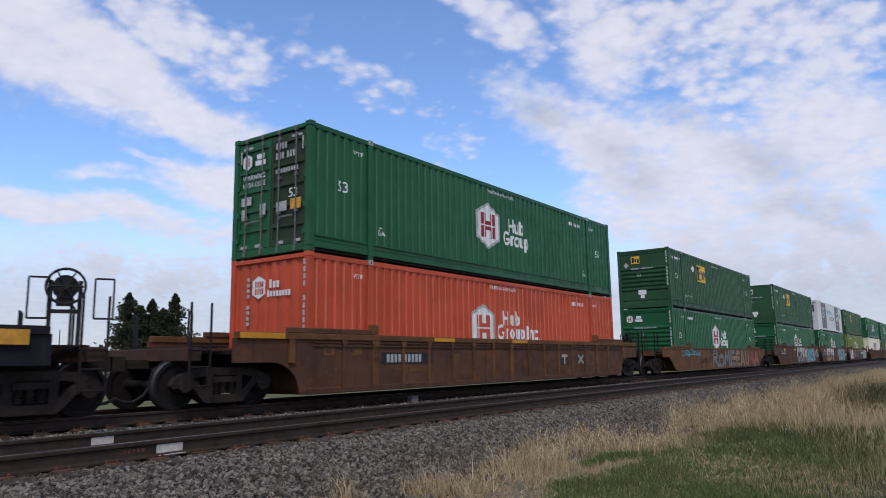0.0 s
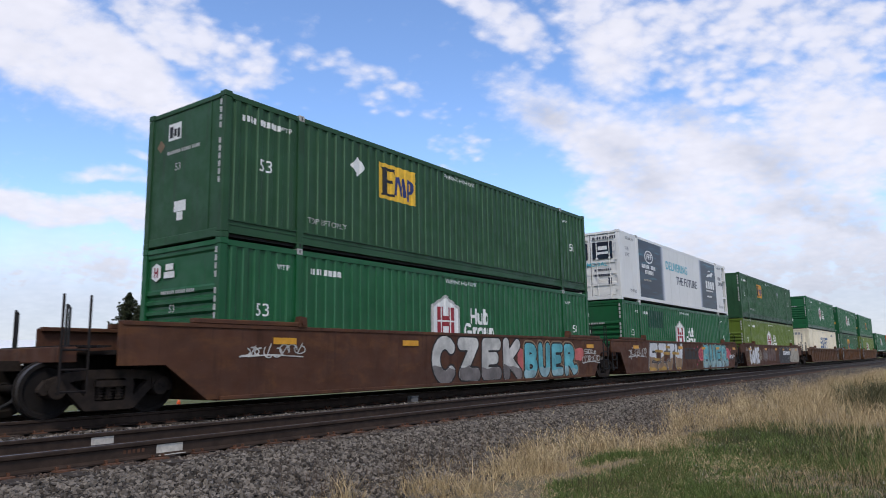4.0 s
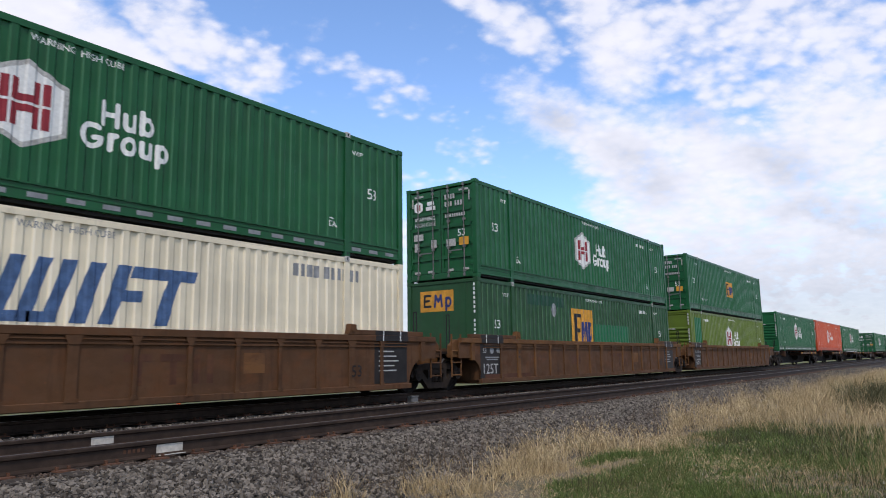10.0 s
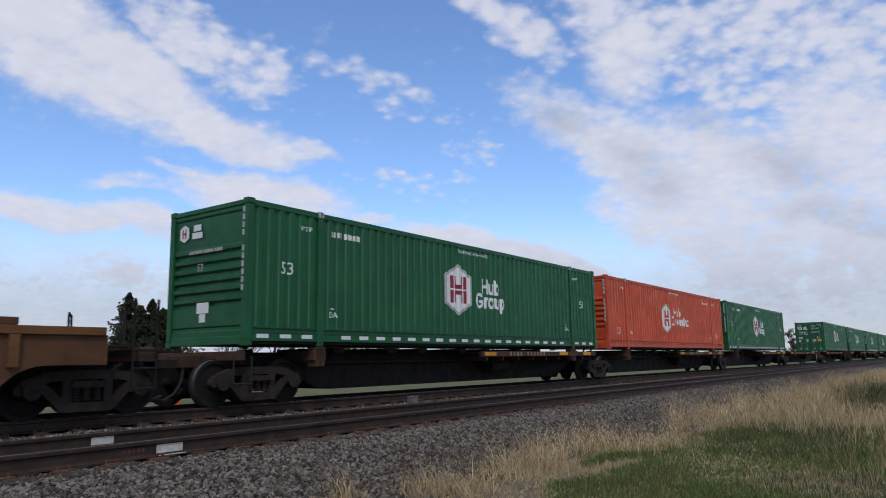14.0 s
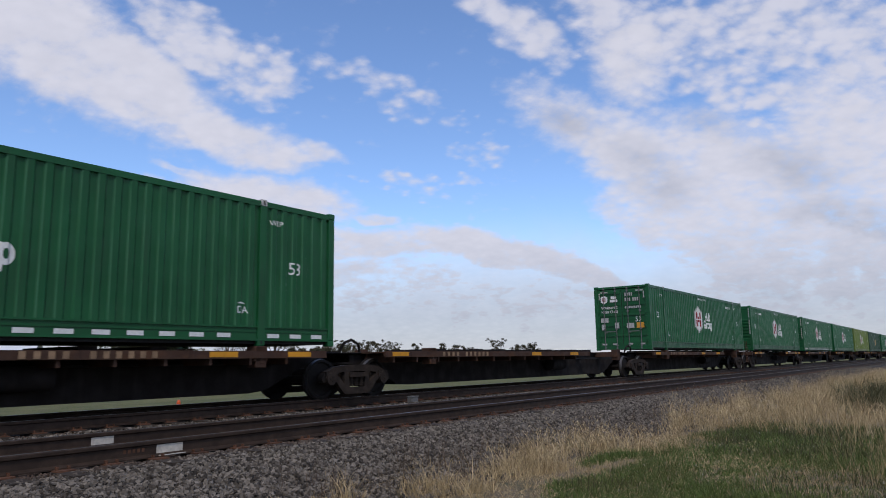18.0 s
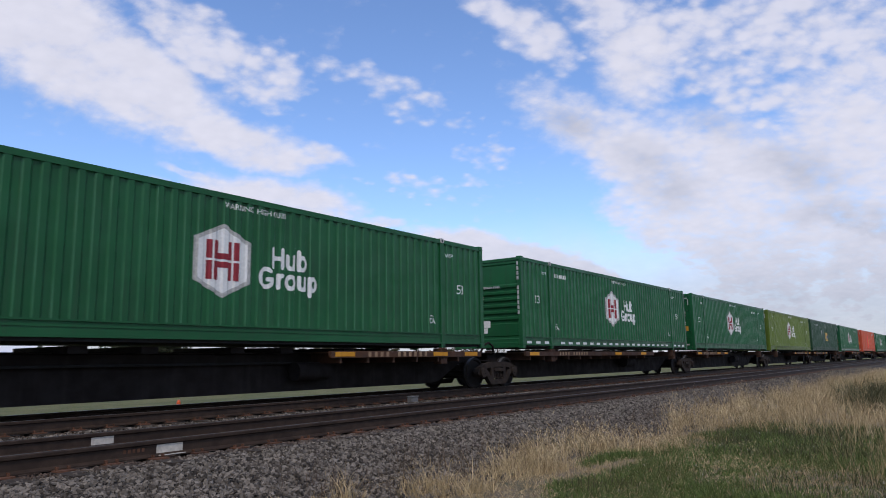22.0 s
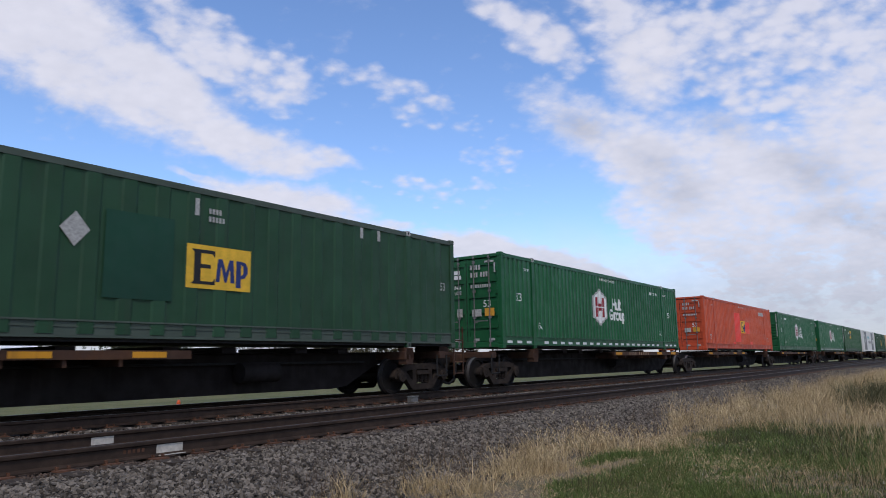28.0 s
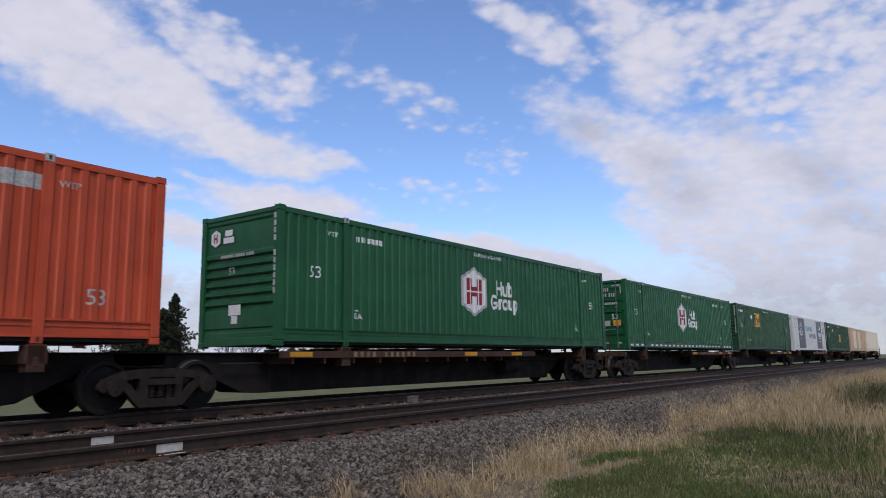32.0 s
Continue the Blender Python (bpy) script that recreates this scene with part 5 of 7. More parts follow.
scrawl(car_b, "sb3", 5.7, 0.98, 0.8, 0.22, 4, 23, "spray_black")
car_mark(car_b, "number_stencil", "bnum", bars(9, 0.22, 1.0, 0.86, (3,), 0.5), "spray_black", 0.004)
brake_wheel(car_a, CL + 2.55, -0.9, 1.62)
car_c = well_car(56.98, "smooth-sided maroon well car with sprayed white and teal forms", "maroon", "maroon", "smooth", True, False, 1.50)
graffiti(car_c, "cg", ("C", "Z", "E", "K"), 6.3, 10.9, 0.18, 1.46, 0.17, "spray_white", "spray_black", 0.0, ((0.62, "spray_silver"),))
graffiti(car_c, "ch", ("B", "U", "E", "R"), 11.0, 14.6, 0.22, 1.34, 0.14, "spray_teal", "spray_black", 0.0, ((0.5, "spray_pale"),), halo="spray_tan")
for i, (x, z, w, h) in enumerate(((14.95, 0.95, 0.9, 0.5), (10.9, 0.75, 0.5, 0.9))):
    car_mark(car_c, "sprayed_form", ("ci", i), shapes(blob(x, z, w, h, 14, 0.2, 14 + i)), "spray_pink", 0.0015)
car_d = well_car(76.40, "smooth-sided maroon well car with sprayed gold and teal forms", "maroon", "maroon", "smooth", False, False, 1.50)
graffiti(car_d, "dg", ("E", "slab", "hook", "wave"), 2.25, 6.75, 0.16, 1.46, 0.16, "spray_bright", "spray_black", 0.16, ((0.78, "spray_tan"), (0.34, "spray_gold")), halo="spray_silver", edge=0.04)
for i, (x, z, w) in enumerate(((3.15, 1.08, 0.9), (3.05, 0.72, 0.6), (4.2, 0.98, 0.8), (4.55, 1.26, 0.5), (5.4, 0.98, 0.9))):
    car_mark(car_d, "sprayed_shade", ("dgold", i), drawn([[(x, z), (x + w, z - 0.02)]], 0.055, 0.04), "spray_gold", 0.019 + 0.0006 * i)
graffiti(car_d, "dh", ("B", "U", "E", "R"), 10.2, 14.7, 0.20, 1.44, 0.17, "spray_teal", "spray_black", 0.0, ((0.62, "spray_pale"),), halo="spray_mint", edge=0.06, gleam="spray_mint")
for i, (x, k) in enumerate(((9.95, -1), (14.95, 1))):
    for q, (f, mat) in enumerate(((1.0, "spray_pink"), (0.72, "spray_rose"), (0.48, "spray_pink"), (0.25, "spray_rose"))):
        pts = [(x - k * 0.5 * f, 0.92 + 0.38 * f), (x + k * 0.2 * f, 0.92 + 0.33 * f), (x + k * 0.75 * f, 0.92), (x + k * 0.2 * f, 0.92 - 0.33 * f), (x - k * 0.5 * f, 0.92 - 0.3 * f)]
        car_mark(car_d, "sprayed_shade", ("dp", i, q), shapes(pts[::-k]), mat, 0.0006 + 0.0003 * q)
for i, (x, z) in enumerate(((8.75, 1.22), (9.3, 1.3), (9.15, 0.42), (9.4, 0.6), (15.2, 0.45), (15.55, 1.15))):
    car_mark(car_d, "sprayed_form", ("ddot", i), drawn([[(x, z), (x + 0.02, z)]], 0.05, 0.03), "spray_rose", 0.006)
car_mark(car_d, "sprayed_form", "dwhite", drawn([[(15.35, 0.78), (16.0, 0.74)]], 0.11, 0.03), "spray_bright", 0.004)
scrawl(car_d, "sdb", 15.25, 0.62, 0.85, 0.26, 4, 44, "spray_black", 0.022)
car_mark(car_d, "notice", "dwide", shapes(rect(7.25, 0.68, 2.2, 0.56)), "spray_black", 0.0015)
for i, g in enumerate("TTX"):
    car_mark(car_d, "faded_bar", ("dwideb", i), drawn(placed(PEN[g], 7.5 + 0.66 * i, 0.80, 0.42, 0.32), 0.05, 0.03), "deck", 0.004)
car_e = well_car(95.94, "smooth-sided maroon well car with sprayed white, black and grey forms", "maroon", "maroon", "smooth", False, True, 1.50)
graffiti(car_e, "eg", ("g", "a", "M", "E"), 0.5, 3.2, 0.26, 1.40, 0.125, "spray_bright", "spray_black", 0.0, halo="spray_ochre", edge=0.035)
for i, (x, w) in enumerate(((4.1, 1.6), (5.8, 0.75), (6.6, 0.8), (7.4, 0.8))):
    car_mark(car_e, "sprayed_form", ("eh", i), shapes(blob(x + w / 2, 0.86, w, 0.95, 18, 0.15, 80 + i)), "spray_haze", 0.0012 + 0.0003 * i)
    car_mark(car_e, "sprayed_line", ("el", i), drawn([blob(x + w / 2, 0.86, w, 0.95, 18, 0.15, 80 + i)], 0.014, 0.022), "spray_thin", 0.003)
car_mark(car_e, "sprayed_form", "eblack", drawn([[(9.6, 0.62), (9.9, 1.0), (10.2, 0.8)], [(9.8, 0.62), (13.0, 0.58)], [(10.3, 0.85), (13.0, 0.85)]] + [[(10.6 + 0.55 * i, 0.9), (10.6 + 0.55 * i, 1.08)] for i in range(5)], 0.37, 0.05, lambda X, Z: 0.20 - Z), "spray_black", 0.002)
for i in range(7):
    x = 9.45 + 0.58 * i
    car_mark(car_e, "sprayed_line", ("ebl", i), drawn([arc(x + 0.35, 1.02, 0.42, 0.36, 200 if i else 240, 20, 10)], 0.012, 0.022), "spray_pale_line", 0.0065)
    car_mark(car_e, "sprayed_line", ("ebm", i), drawn([[(x + 0.9, 0.72), (x + 0.7, 0.45), (x + 0.42, 0.24)]], 0.011, 0.022), "spray_pale_line", 0.0065)
car_mark(car_e, "sprayed_form", "ecream", drawn([[(13.45, 0.62), (16.6, 0.62)], [(13.5, 1.0), (16.5, 1.0)]], 0.34, 0.05, lambda X, Z: 0.26 - Z), "spray_cream", 0.0025)
for i in range(6):
    x = 13.35 + 0.55 * i
    car_mark(car_e, "sprayed_line", ("ecl", i), drawn([arc(x + 0.28, 0.80, 0.26, 0.50, 0, 360, 20)], 0.010, 0.022), "spray_silver", 0.006 + 0.0005 * (i % 2))
    car_mark(car_e, "sprayed_line", ("ecm", i), drawn([arc(x + 0.3, 0.66, 0.22, 0.3, 150, 330, 10)], 0.010, 0.022), "spray_black", 0.007)
car_mark(car_e, "notice", "en", shapes(rect(10.6, 0.76, 3.0, 0.42)), "mark_black", 0.017)
car_mark(car_e, "number_stencil", "enb", bars(10, 0.26, 10.72, 0.84, (4,), 0.7), "mark", 0.02)
brake_wheel(car_e, CL + 2.55, -0.5, 1.9)
for c, xs in ((car_c, (1.2, 5.2, 15.55)), (car_d, (0.6, 6.3, 10.0, 12.6, 16.0)), (car_e, (0.3, 4.8, 8.0, 10.6, 13.0, 15.4))):
    for x in xs:
        car_mark(c, "reflector", ("yr", round(x, 1)), shapes(rect(x, 1.17, 0.6, 0.13)), "strip", 0.023, "orange-yellow reflective strip")


scrawl(car_c, "sc1", 15.2, 0.62, 1.45, 0.32, 9, 1)
scrawl(car_c, "sc2", 15.4, 0.95, 0.95, 0.20, 6, 2)
scrawl(car_d, "sd1", 0.05, 0.78, 2.0, 0.46, 10, 3)
scrawl(car_d, "sd2", 15.7, 0.75, 0.75, 0.2, 5, 4)
scrawl(car_e, "se1", -0.35, 1.12, 0.5, 0.2, 4, 5)
scrawl(car_e, "se2", 3.1, 0.6, 0.7, 0.6, 5, 6, "spray_tan")
scrawl(car_e, "se3", 3.1, 0.4, 0.75, 0.8, 6, 7, "spray_cream", 0.018)
scrawl(car_e, "se4", 4.2, 0.55, 1.4, 0.6, 8, 9, "spray_silver", 0.025)
scrawl(car_e, "se5", -0.2, 0.35, 0.9, 0.6, 6, 10, "spray_ochre")
scrawl(car_c, "sc3", 0.4, 0.9, 1.6, 0.3, 8, 8)
badge_box(10.38, ZW, "orange", "folds", inc=True)
badge_box(10.38, ZT, "green", "doors", grime="green_grimy", word=", one leaf grimy")
badge_box(33.70, ZW, "green", "nose")
placard_box(33.70, ZT, "green_dark", "nose")
badge_box(56.98, ZW, "green", "nose")
placard_box(56.98, ZT, "green_dark", "flat")
c = badge_box(76.40, ZW, "green", "nose")
side_mark(c, "patch", "dpatch", shapes(rect(3.0, 1.85, 1.9, 0.75)), "green_deep", label="darker green repainted patch", proud=0.007)
badge_box(95.94, ZW, "lime", "nose")
placard_box(95.94, ZT, "green_dark", "flat", back="mark_orange", gem=11.2)
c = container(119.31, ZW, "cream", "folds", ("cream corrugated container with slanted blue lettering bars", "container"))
sw = []
for i, (x, w) in enumerate(((5.9, 0.75), (6.85, 1.05), (8.05, 0.35), (8.62, 0.62), (9.40, 0.72))):
    if i == 0:
        sw += [rect(x + 0.22, 1.98, w, 0.2, 0.06), rect(x + 0.15, 1.72, 0.25, 0.26, 0.08), rect(x + 0.12, 1.60, w, 0.2, 0.06), rect(x + 0.6, 1.38, 0.25, 0.22, 0.07), rect(x - 0.1, 1.20, w + 0.1, 0.2, 0.06)]
    elif i == 1:
        sw += [rect(x + 0.02, 1.2, 0.22, 0.98, 0.3), rect(x + 0.40, 1.2, 0.22, 0.98, 0.3), rect(x + 0.78, 1.2, 0.22, 0.98, 0.3), rect(x + 0.24, 1.2, 0.54, 0.16, 0.05)]
    elif i == 2:
        sw += [rect(x, 1.2, 0.26, 0.98, 0.3)]
    elif i == 3:
        sw += [rect(x - 0.1, 1.2, 0.25, 0.98, 0.3), rect(x + 0.42, 1.98, 0.36, 0.2, 0.06), rect(x + 0.25, 1.58, 0.36, 0.19, 0.06)]
    else:
        sw += [rect(x + 0.0, 1.98, 0.85, 0.2, 0.06), rect(x + 0.08, 1.2, 0.25, 0.78, 0.24)]
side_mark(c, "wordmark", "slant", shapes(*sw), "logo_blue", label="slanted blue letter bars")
side_mark(c, "number_stencil", "cid", bars(10, 0.26, 12.6, 2.34, (4,), 0.5), "mark_grey")
side_mark(c, "lettering", "whc", write("WARNING  HIGH CUBE", 0.155, 7.2, 2.60, 0.93), "mark_grey")
end_mark(c, "wordmark", "slantn", shapes(*[rect(-0.6 + 0.24 * i, 2.36, 0.18, 0.2, 0.05) for i in range(5)]), "mark_grey", 0.035)
for q, z in enumerate((1.55, 1.95)):
    end_mark(c, "door_slot", ("slot", q), shapes(rect(-0.10, z, 0.09, 0.28)), "mark_black", 0.046)
end_mark(c, "number_stencil", "ccol", shapes(*[rect(0.62, 2.30 - 0.19 * q, 0.08, 0.13) for q in range(8) if q != 4]), "mark_grey", 0.046)
badge_box(119.31, ZT, "green", "nose", dashes="mark_grey")
c = placard_box(138.82, ZW, "green_dark", "big", 6.05, 0.72, 1.7, 1.58, "mark_orange", 12.5, gem=4.7)
side_mark(c, "patch", "gpatch", shapes(rect(2.9, 2.28, 2.6, 0.34)), "green_deep", label="dark faded band", proud=0.002)
side_mark(c, "patch", "gpatch2", shapes(rect(7.9, 0.9, 3.4, 0.9)), "green_fresh", label="darker green repainted patch", proud=0.002)
badge_box(138.82, ZT, "green", "doors")
c = badge_box(158.39, ZW, "lime", "nose")
side_mark(c, "patch", "hpatch", shapes(rect(0.75, 0.9, 0.98, 1.65)), "green_fresh", label="square green repainted patch", proud=0.009)
placard_box(158.39, ZT, "green", "doors", 7.3, 1.12, 1.43, 0.89, "mark_orange", 12.6, gem=None)

# the white refrigerated container with printed panels
def reefer(s, z0, small=False):
    c = container(s, z0, "white", "doors", ("white refrigerated container with dark blue printed panels", "container"), wall="flush", short=0.72)
    part("core", "reefer_core", boxes((0.15, CL - 0.76, -HALF + 0.035, HALF - 0.035, 0.15, 2.84)), "white", c)
    part("frame_post", "reefer_post", boxes((14.79, CL - 0.74, -HALF + 0.012, -HALF + 0.10, 0.2, 2.80)), "white", c)
    for z in (0.95, 1.98):
        part("frame_rung", ("reefer_rung", z), boxes((CL - 0.74, CL - 0.165, -HALF + 0.01, -HALF + 0.08, z, z + 0.07)), "white", c)
        part("frame_rung", ("reefer_cross", z), boxes((CL - 0.15, CL - 0.08, -HALF + 0.15, HALF - 0.15, z, z + 0.07)), "white", c)
    part("cooling_unit", "reefer_unit", lambda bm: (box(bm, CL - 0.74, CL - 0.25, -0.9, 0.9, 0.16, 0.55), box(bm, CL - 0.74, CL - 0.5, -1.0, 1.0, 0.6, 2.3)), "grey", c, "grey refrigeration unit", bevel=0.02)
    part("top_cover", "reefer_cover", boxes((CL - 0.74, CL - 0.1, -HALF + 0.02, -HALF + 0.16, 2.80, 2.86), (CL - 0.16, CL - 0.05, -HALF + 0.1, HALF - 0.1, 2.76, 2.86)), "white", c)
    for k, (x, w) in enumerate(((2.2, 2.75), (11.35, 2.62))):
        side_mark(c, "printed_panel", ("rp", k), shapes(rect(x, 0.24, w, 2.55)), "print", follow=False, wall=-1.2835, label="dark blue printed panel")
    for k, (x, d) in enumerate(((4.95, 1), (11.35, -1))):
        for j, mat in enumerate(("fade_dark", "fade_mid", "fade_light")):
            side_mark(c, "printed_fade", ("rf", k, j), shapes(rect(x + d * 0.13 * j - (0.13 if d < 0 else 0), 0.24, 0.13, 2.55)), mat, follow=False, wall=-1.2835, label="fading edge of the print")
    ring = [(3.4 + 0.52 * math.cos(a * math.pi / 12), 2.08 + 0.30 * math.sin(a * math.pi / 12)) for a in range(24)]
    inner = [(3.4 + 0.44 * math.cos(a * math.pi / 12), 2.08 + 0.235 * math.sin(a * math.pi / 12)) for a in range(24)]
    side_mark(c, "emblem", "ro", shapes(ring), "mark", follow=False, wall=-1.2835, proud=0.007, label="white oval badge")
    side_mark(c, "emblem", "ri", shapes(inner), "dark_text", follow=False, wall=-1.2835, proud=0.010)
    for k, x in enumerate((3.08, 3.30, 3.54)):
        pts = [(x, 1.97), (x + 0.06, 1.97), (x + 0.09, 2.07), (x + 0.20, 2.07), (x + 0.215, 2.12), (x + 0.105, 2.12), (x + 0.12, 2.17), (x + 0.25, 2.17), (x + 0.265, 2.22), (x + 0.075, 2.22)]
        side_mark(c, "emblem_bar", ("rb", k), shapes(pts), "mark", follow=False, wall=-1.2835, proud=0.013)
    for k, (n, h, x, z, mat) in enumerate(((6, 0.17, 2.50, 1.54, "mark"), (4, 0.17, 3.62, 1.54, "mark"), (7, 0.17, 2.86, 1.30, "mark"), (14, 0.075, 2.66, 0.98, "spray_cream"))):
        side_mark(c, "number_stencil", ("rw", k), bars(n, h, x, z, (), 0.66), mat, follow=False, wall=-1.2835, proud=0.007)
    for k in (0, 1):
        side_mark(c, "lettering", ("del", k), write("DELIVERING", 0.57, 5.62 + 0.035 * k, 1.76, 1.05), "teal", follow=False, wall=-1.2835, label="teal printed word", proud=0.004 + 0.002 * k)
        side_mark(c, "lettering", ("fut", k), write("THE FUTURE", 0.57, 7.02 + 0.035 * k, 1.14, 1.03), "dark_text", follow=False, wall=-1.2835, label="dark printed words", proud=0.004 + 0.002 * k)
    side_mark(c, "emblem", "dog", shapes([(12.2, 1.95), (12.5, 2.1), (12.95, 2.16), (13.3, 2.28), (13.55, 2.2), (13.35, 2.12), (13.2, 1.98), (12.9, 2.03), (12.6, 1.96)], [(12.5, 2.25), (12.8, 2.36), (13.1, 2.30), (12.8, 2.28)]), "mark", follow=False, wall=-1.2835, proud=0.007)
    side_mark(c, "wordmark", "rk", both(bars(4, 0.42, 12.05, 1.32, (), 0.75), bars(17, 0.08, 12.05, 1.16, (9,), 0.72), bars(12, 0.08, 12.15, 0.85, (), 0.72)), "mark", follow=False, wall=-1.2835, proud=0.007)
    side_mark(c, "number_stencil", "rid", both(bars(4, 0.2, 14.5, 1.95, (), 0.52), bars(6, 0.2, 14.5, 1.65, (), 0.46)), "dark_text", follow=False, wall=-1.2835)
    side_mark(c, "lettering", "rtop", both(write("TOP LIFT ONLY", 0.19, 1.02, 0.36, 0.55), write("TOP LIFT ONLY", 0.19, 14.32, 0.36, 0.62)), "dark_text", follow=False, wall=-1.2835)
    side_mark(c, "lettering", "rstk", both(write("STACK LIMIT 3 HIGH", 0.17, 0.72, 2.58, 0.60), write("STACK LIMIT 3 HIGH", 0.17, 14.3, 2.58, 0.56)), "dark_text", follow=False, wall=-1.2835)
    side_mark(c, "lettering", "r53", both(write("53 ft", 0.22, 0.62, 2.12), write("XHC", 0.22, 0.64, 1.86)), "dark_text", follow=False, wall=-1.2835)
    for k, y in enumerate((-1.0, 0.1)):
        end_mark(c, "printed_panel", ("rdp", k), shapes(rect(y, 1.72, 0.88, 0.72)), "print", 0.03, "dark blue printed panel")
        end_mark(c, "emblem", ("rde", k), shapes(rect(y + 0.25, 2.1, 0.4, 0.16), rect(y + 0.2, 1.92, 0.5, 0.1)), "mark", 0.024)
    end_mark(c, "lettering", "rinter", write("INTERMODAL", 0.26, -0.92, 1.42, 1.02), "teal", 0.03)
    end_mark(c, "number_stencil", "rdn", both(bars(9, 0.09, 0.16, 1.22, (), 0.7), bars(8, 0.09, 0.16, 1.0, (), 0.7), shapes(rect(0.75, 0.66, 0.14, 0.28)), bars(10, 0.12, 0.12, 2.55, (4,), 0.6)), "dark_text", 0.03)
    return c


reefer(76.40, ZT)

SP = "sooty dark spine car with worn brown deck"
whole, front, back = ((0.1, 11.4),), ((0.2, 6.0),), ((8.2, 15.9),)
sets = [
    # trucks, containers (leading ends), deck stretches
    ((179.80, 195.97, 213.28, 231.0, 248.5, 265.12), (179.24, 196.55, 213.85, 231.6, 249.55), (back, back, back, whole, whole)),
    ((268.62, 285.36, 303.2, 320.8, 338.25, 353.8), (268.12, 286.48, 304.05, 321.55, 338.81), (((0.1, 2.2), (10.0, 15.9)), whole, ((0.1, 6.0),), back, ((0.1, 8.0),))),
    ((357.6, 375.6, 394.5, 411.9), (357.43, 378.11, 396.84), (back, ((0.1, 8.4),), ((0.1, 10.5),))),
    ((415.7, 432.2, 449.9, 467.6, 485.3, 503.0, 520.4), (415.32, 433.0, 450.7, 468.4, 486.1, 503.8), (back,) * 6),
]
for trucks, leads, decks in sets:
    for i, lead in enumerate(leads):
        platform = spine_car(trucks[i], trucks[i + 1], trucks[i], trucks[i + 1], i == 0, i == len(leads) - 1, decks[i], SP + (", empty" if lead == 231.6 else ", under one container"), lead)
        if lead == 378.11:
            side_mark(platform, "lettering", "purpose", write("ALL PURPOSE SPINE CAR", 0.15, lead + 2.55 - trucks[i], 0.925, 0.95), "spray_tan", wall=-1.340, follow=False, label="worn tan stencilled words", proud=0.008)

badge_box(179.24, ZS, "green", "nose", dashes="mark")
badge_box(196.55, ZS, "orange", "nose", inc=True)
badge_box(213.85, ZS, "green", "nose", dashes="mark")
badge_box(249.55, ZS, "green", "doors")
badge_box(268.12, ZS, "green", "nose")
badge_box(286.48, ZS, "green", "nose", dashes="mark")
badge_box(304.05, ZS, "green", "doors")
badge_box(321.55, ZS, "lime", "doors")
def van_box(s, z0):
    c = container(s, z0, "green_grey", "doors", ("grey-green sheet-and-post container with yellow square badge", "container"), wall="posts", rail="grey_green")
    placard(c, 7.86, 1.02, 1.42, 0.8, "mark_yellow", follow=False, wall=-1.284)
    side_mark(c, "diamond_placard", "vd", shapes([(5.62, 1.8), (5.86, 1.52), (6.1, 1.8), (5.86, 2.08)]), "mark_dim", follow=False, wall=-1.284)
    side_mark(c, "lettering", "v53", write("53", 0.3, 15.5, 1.5, 0.8), "mark_dim", follow=False, wall=-1.284)
    side_mark(c, "lettering", "v53a", write("53", 0.3, 0.9, 1.7, 0.8), "mark_dim", follow=False, wall=-1.284)
    side_mark(c, "patch", "vpatch", shapes(rect(6.35, 0.75, 1.25, 1.45)), "green_deep", follow=False, wall=-1.284, label="darker repainted patch", proud=0.003)
    side_mark(c, "number_stencil", "vid", both(bars(4, 0.1, 8.3, 2.42), bars(5, 0.1, 8.3, 2.27), shapes(rect(8.0, 2.35, 0.09, 0.32), rect(12.4, 2.5, 0.1, 0.25), rect(13.0, 2.5, 0.1, 0.25), rect(1.9, 2.42, 0.34, 0.07)), bars(9, 0.16, 2.75, 2.36, (4, 7), 0.5)), "mark_dim", follow=False, wall=-1.284)
    door_marks(c, "square")
van_box(338.81, ZS)
badge_box(357.43, ZS, "green", "doors", dashes="mark")
c = container(378.11, ZS, "orange", "doors", ("orange-red corrugated container with yellow badge on fresh red patches", "container"))
side_mark(c, "patch", "tp2", shapes(rect(5.75, 0.38, 0.54, 0.13)), "red_fresh", label="small red touch-up", proud=0.003)
side_mark(c, "patch", "tp3", shapes(rect(9.79, 0.38, 0.7, 0.17)), "red_fresh", label="small red touch-up", proud=0.003)
side_row(c, "patch", "tp", [rect(6.17, 0.52, 1.35, 1.75), rect(7.52, 1.05, 2.35, 0.72)], "red_fresh", label="fresh bright red patches", proud=0.003)
placard(c, 7.66, 1.06, 1.12, 0.76)
common_marks(c, 0, 12.9, "mark_dim", da=False, low53=True)
side_mark(c, "notice", "tn", shapes(rect(12.7, 2.32, 1.5, 0.24)), "mark_dim", proud=0.002)
door_marks(c, "square")
badge_box(396.84, ZS, "green", "nose")
badge_box(415.32, ZS, "green", "doors", dashes="mark")
placard_box(433.0, ZS, "green_dark", "nose")
reefer(450.7, ZS)
placard_box(468.4, ZS, "green_grey", "flat", 7.8, 1.02, 1.4, 0.8, word="")
c = container(486.1, ZS, "tan", "nose", ("tan and cream container far down the train", "container"))
side_row(c, "patch", "zp", [rect(3.2, 0.4, 2.8, 2.2), rect(8.2, 0.4, 2.0, 2.2)], "cream", follow=True)
c = container(503.8, ZS, "cream", "nose", ("cream corrugated container far down the train", "container"))


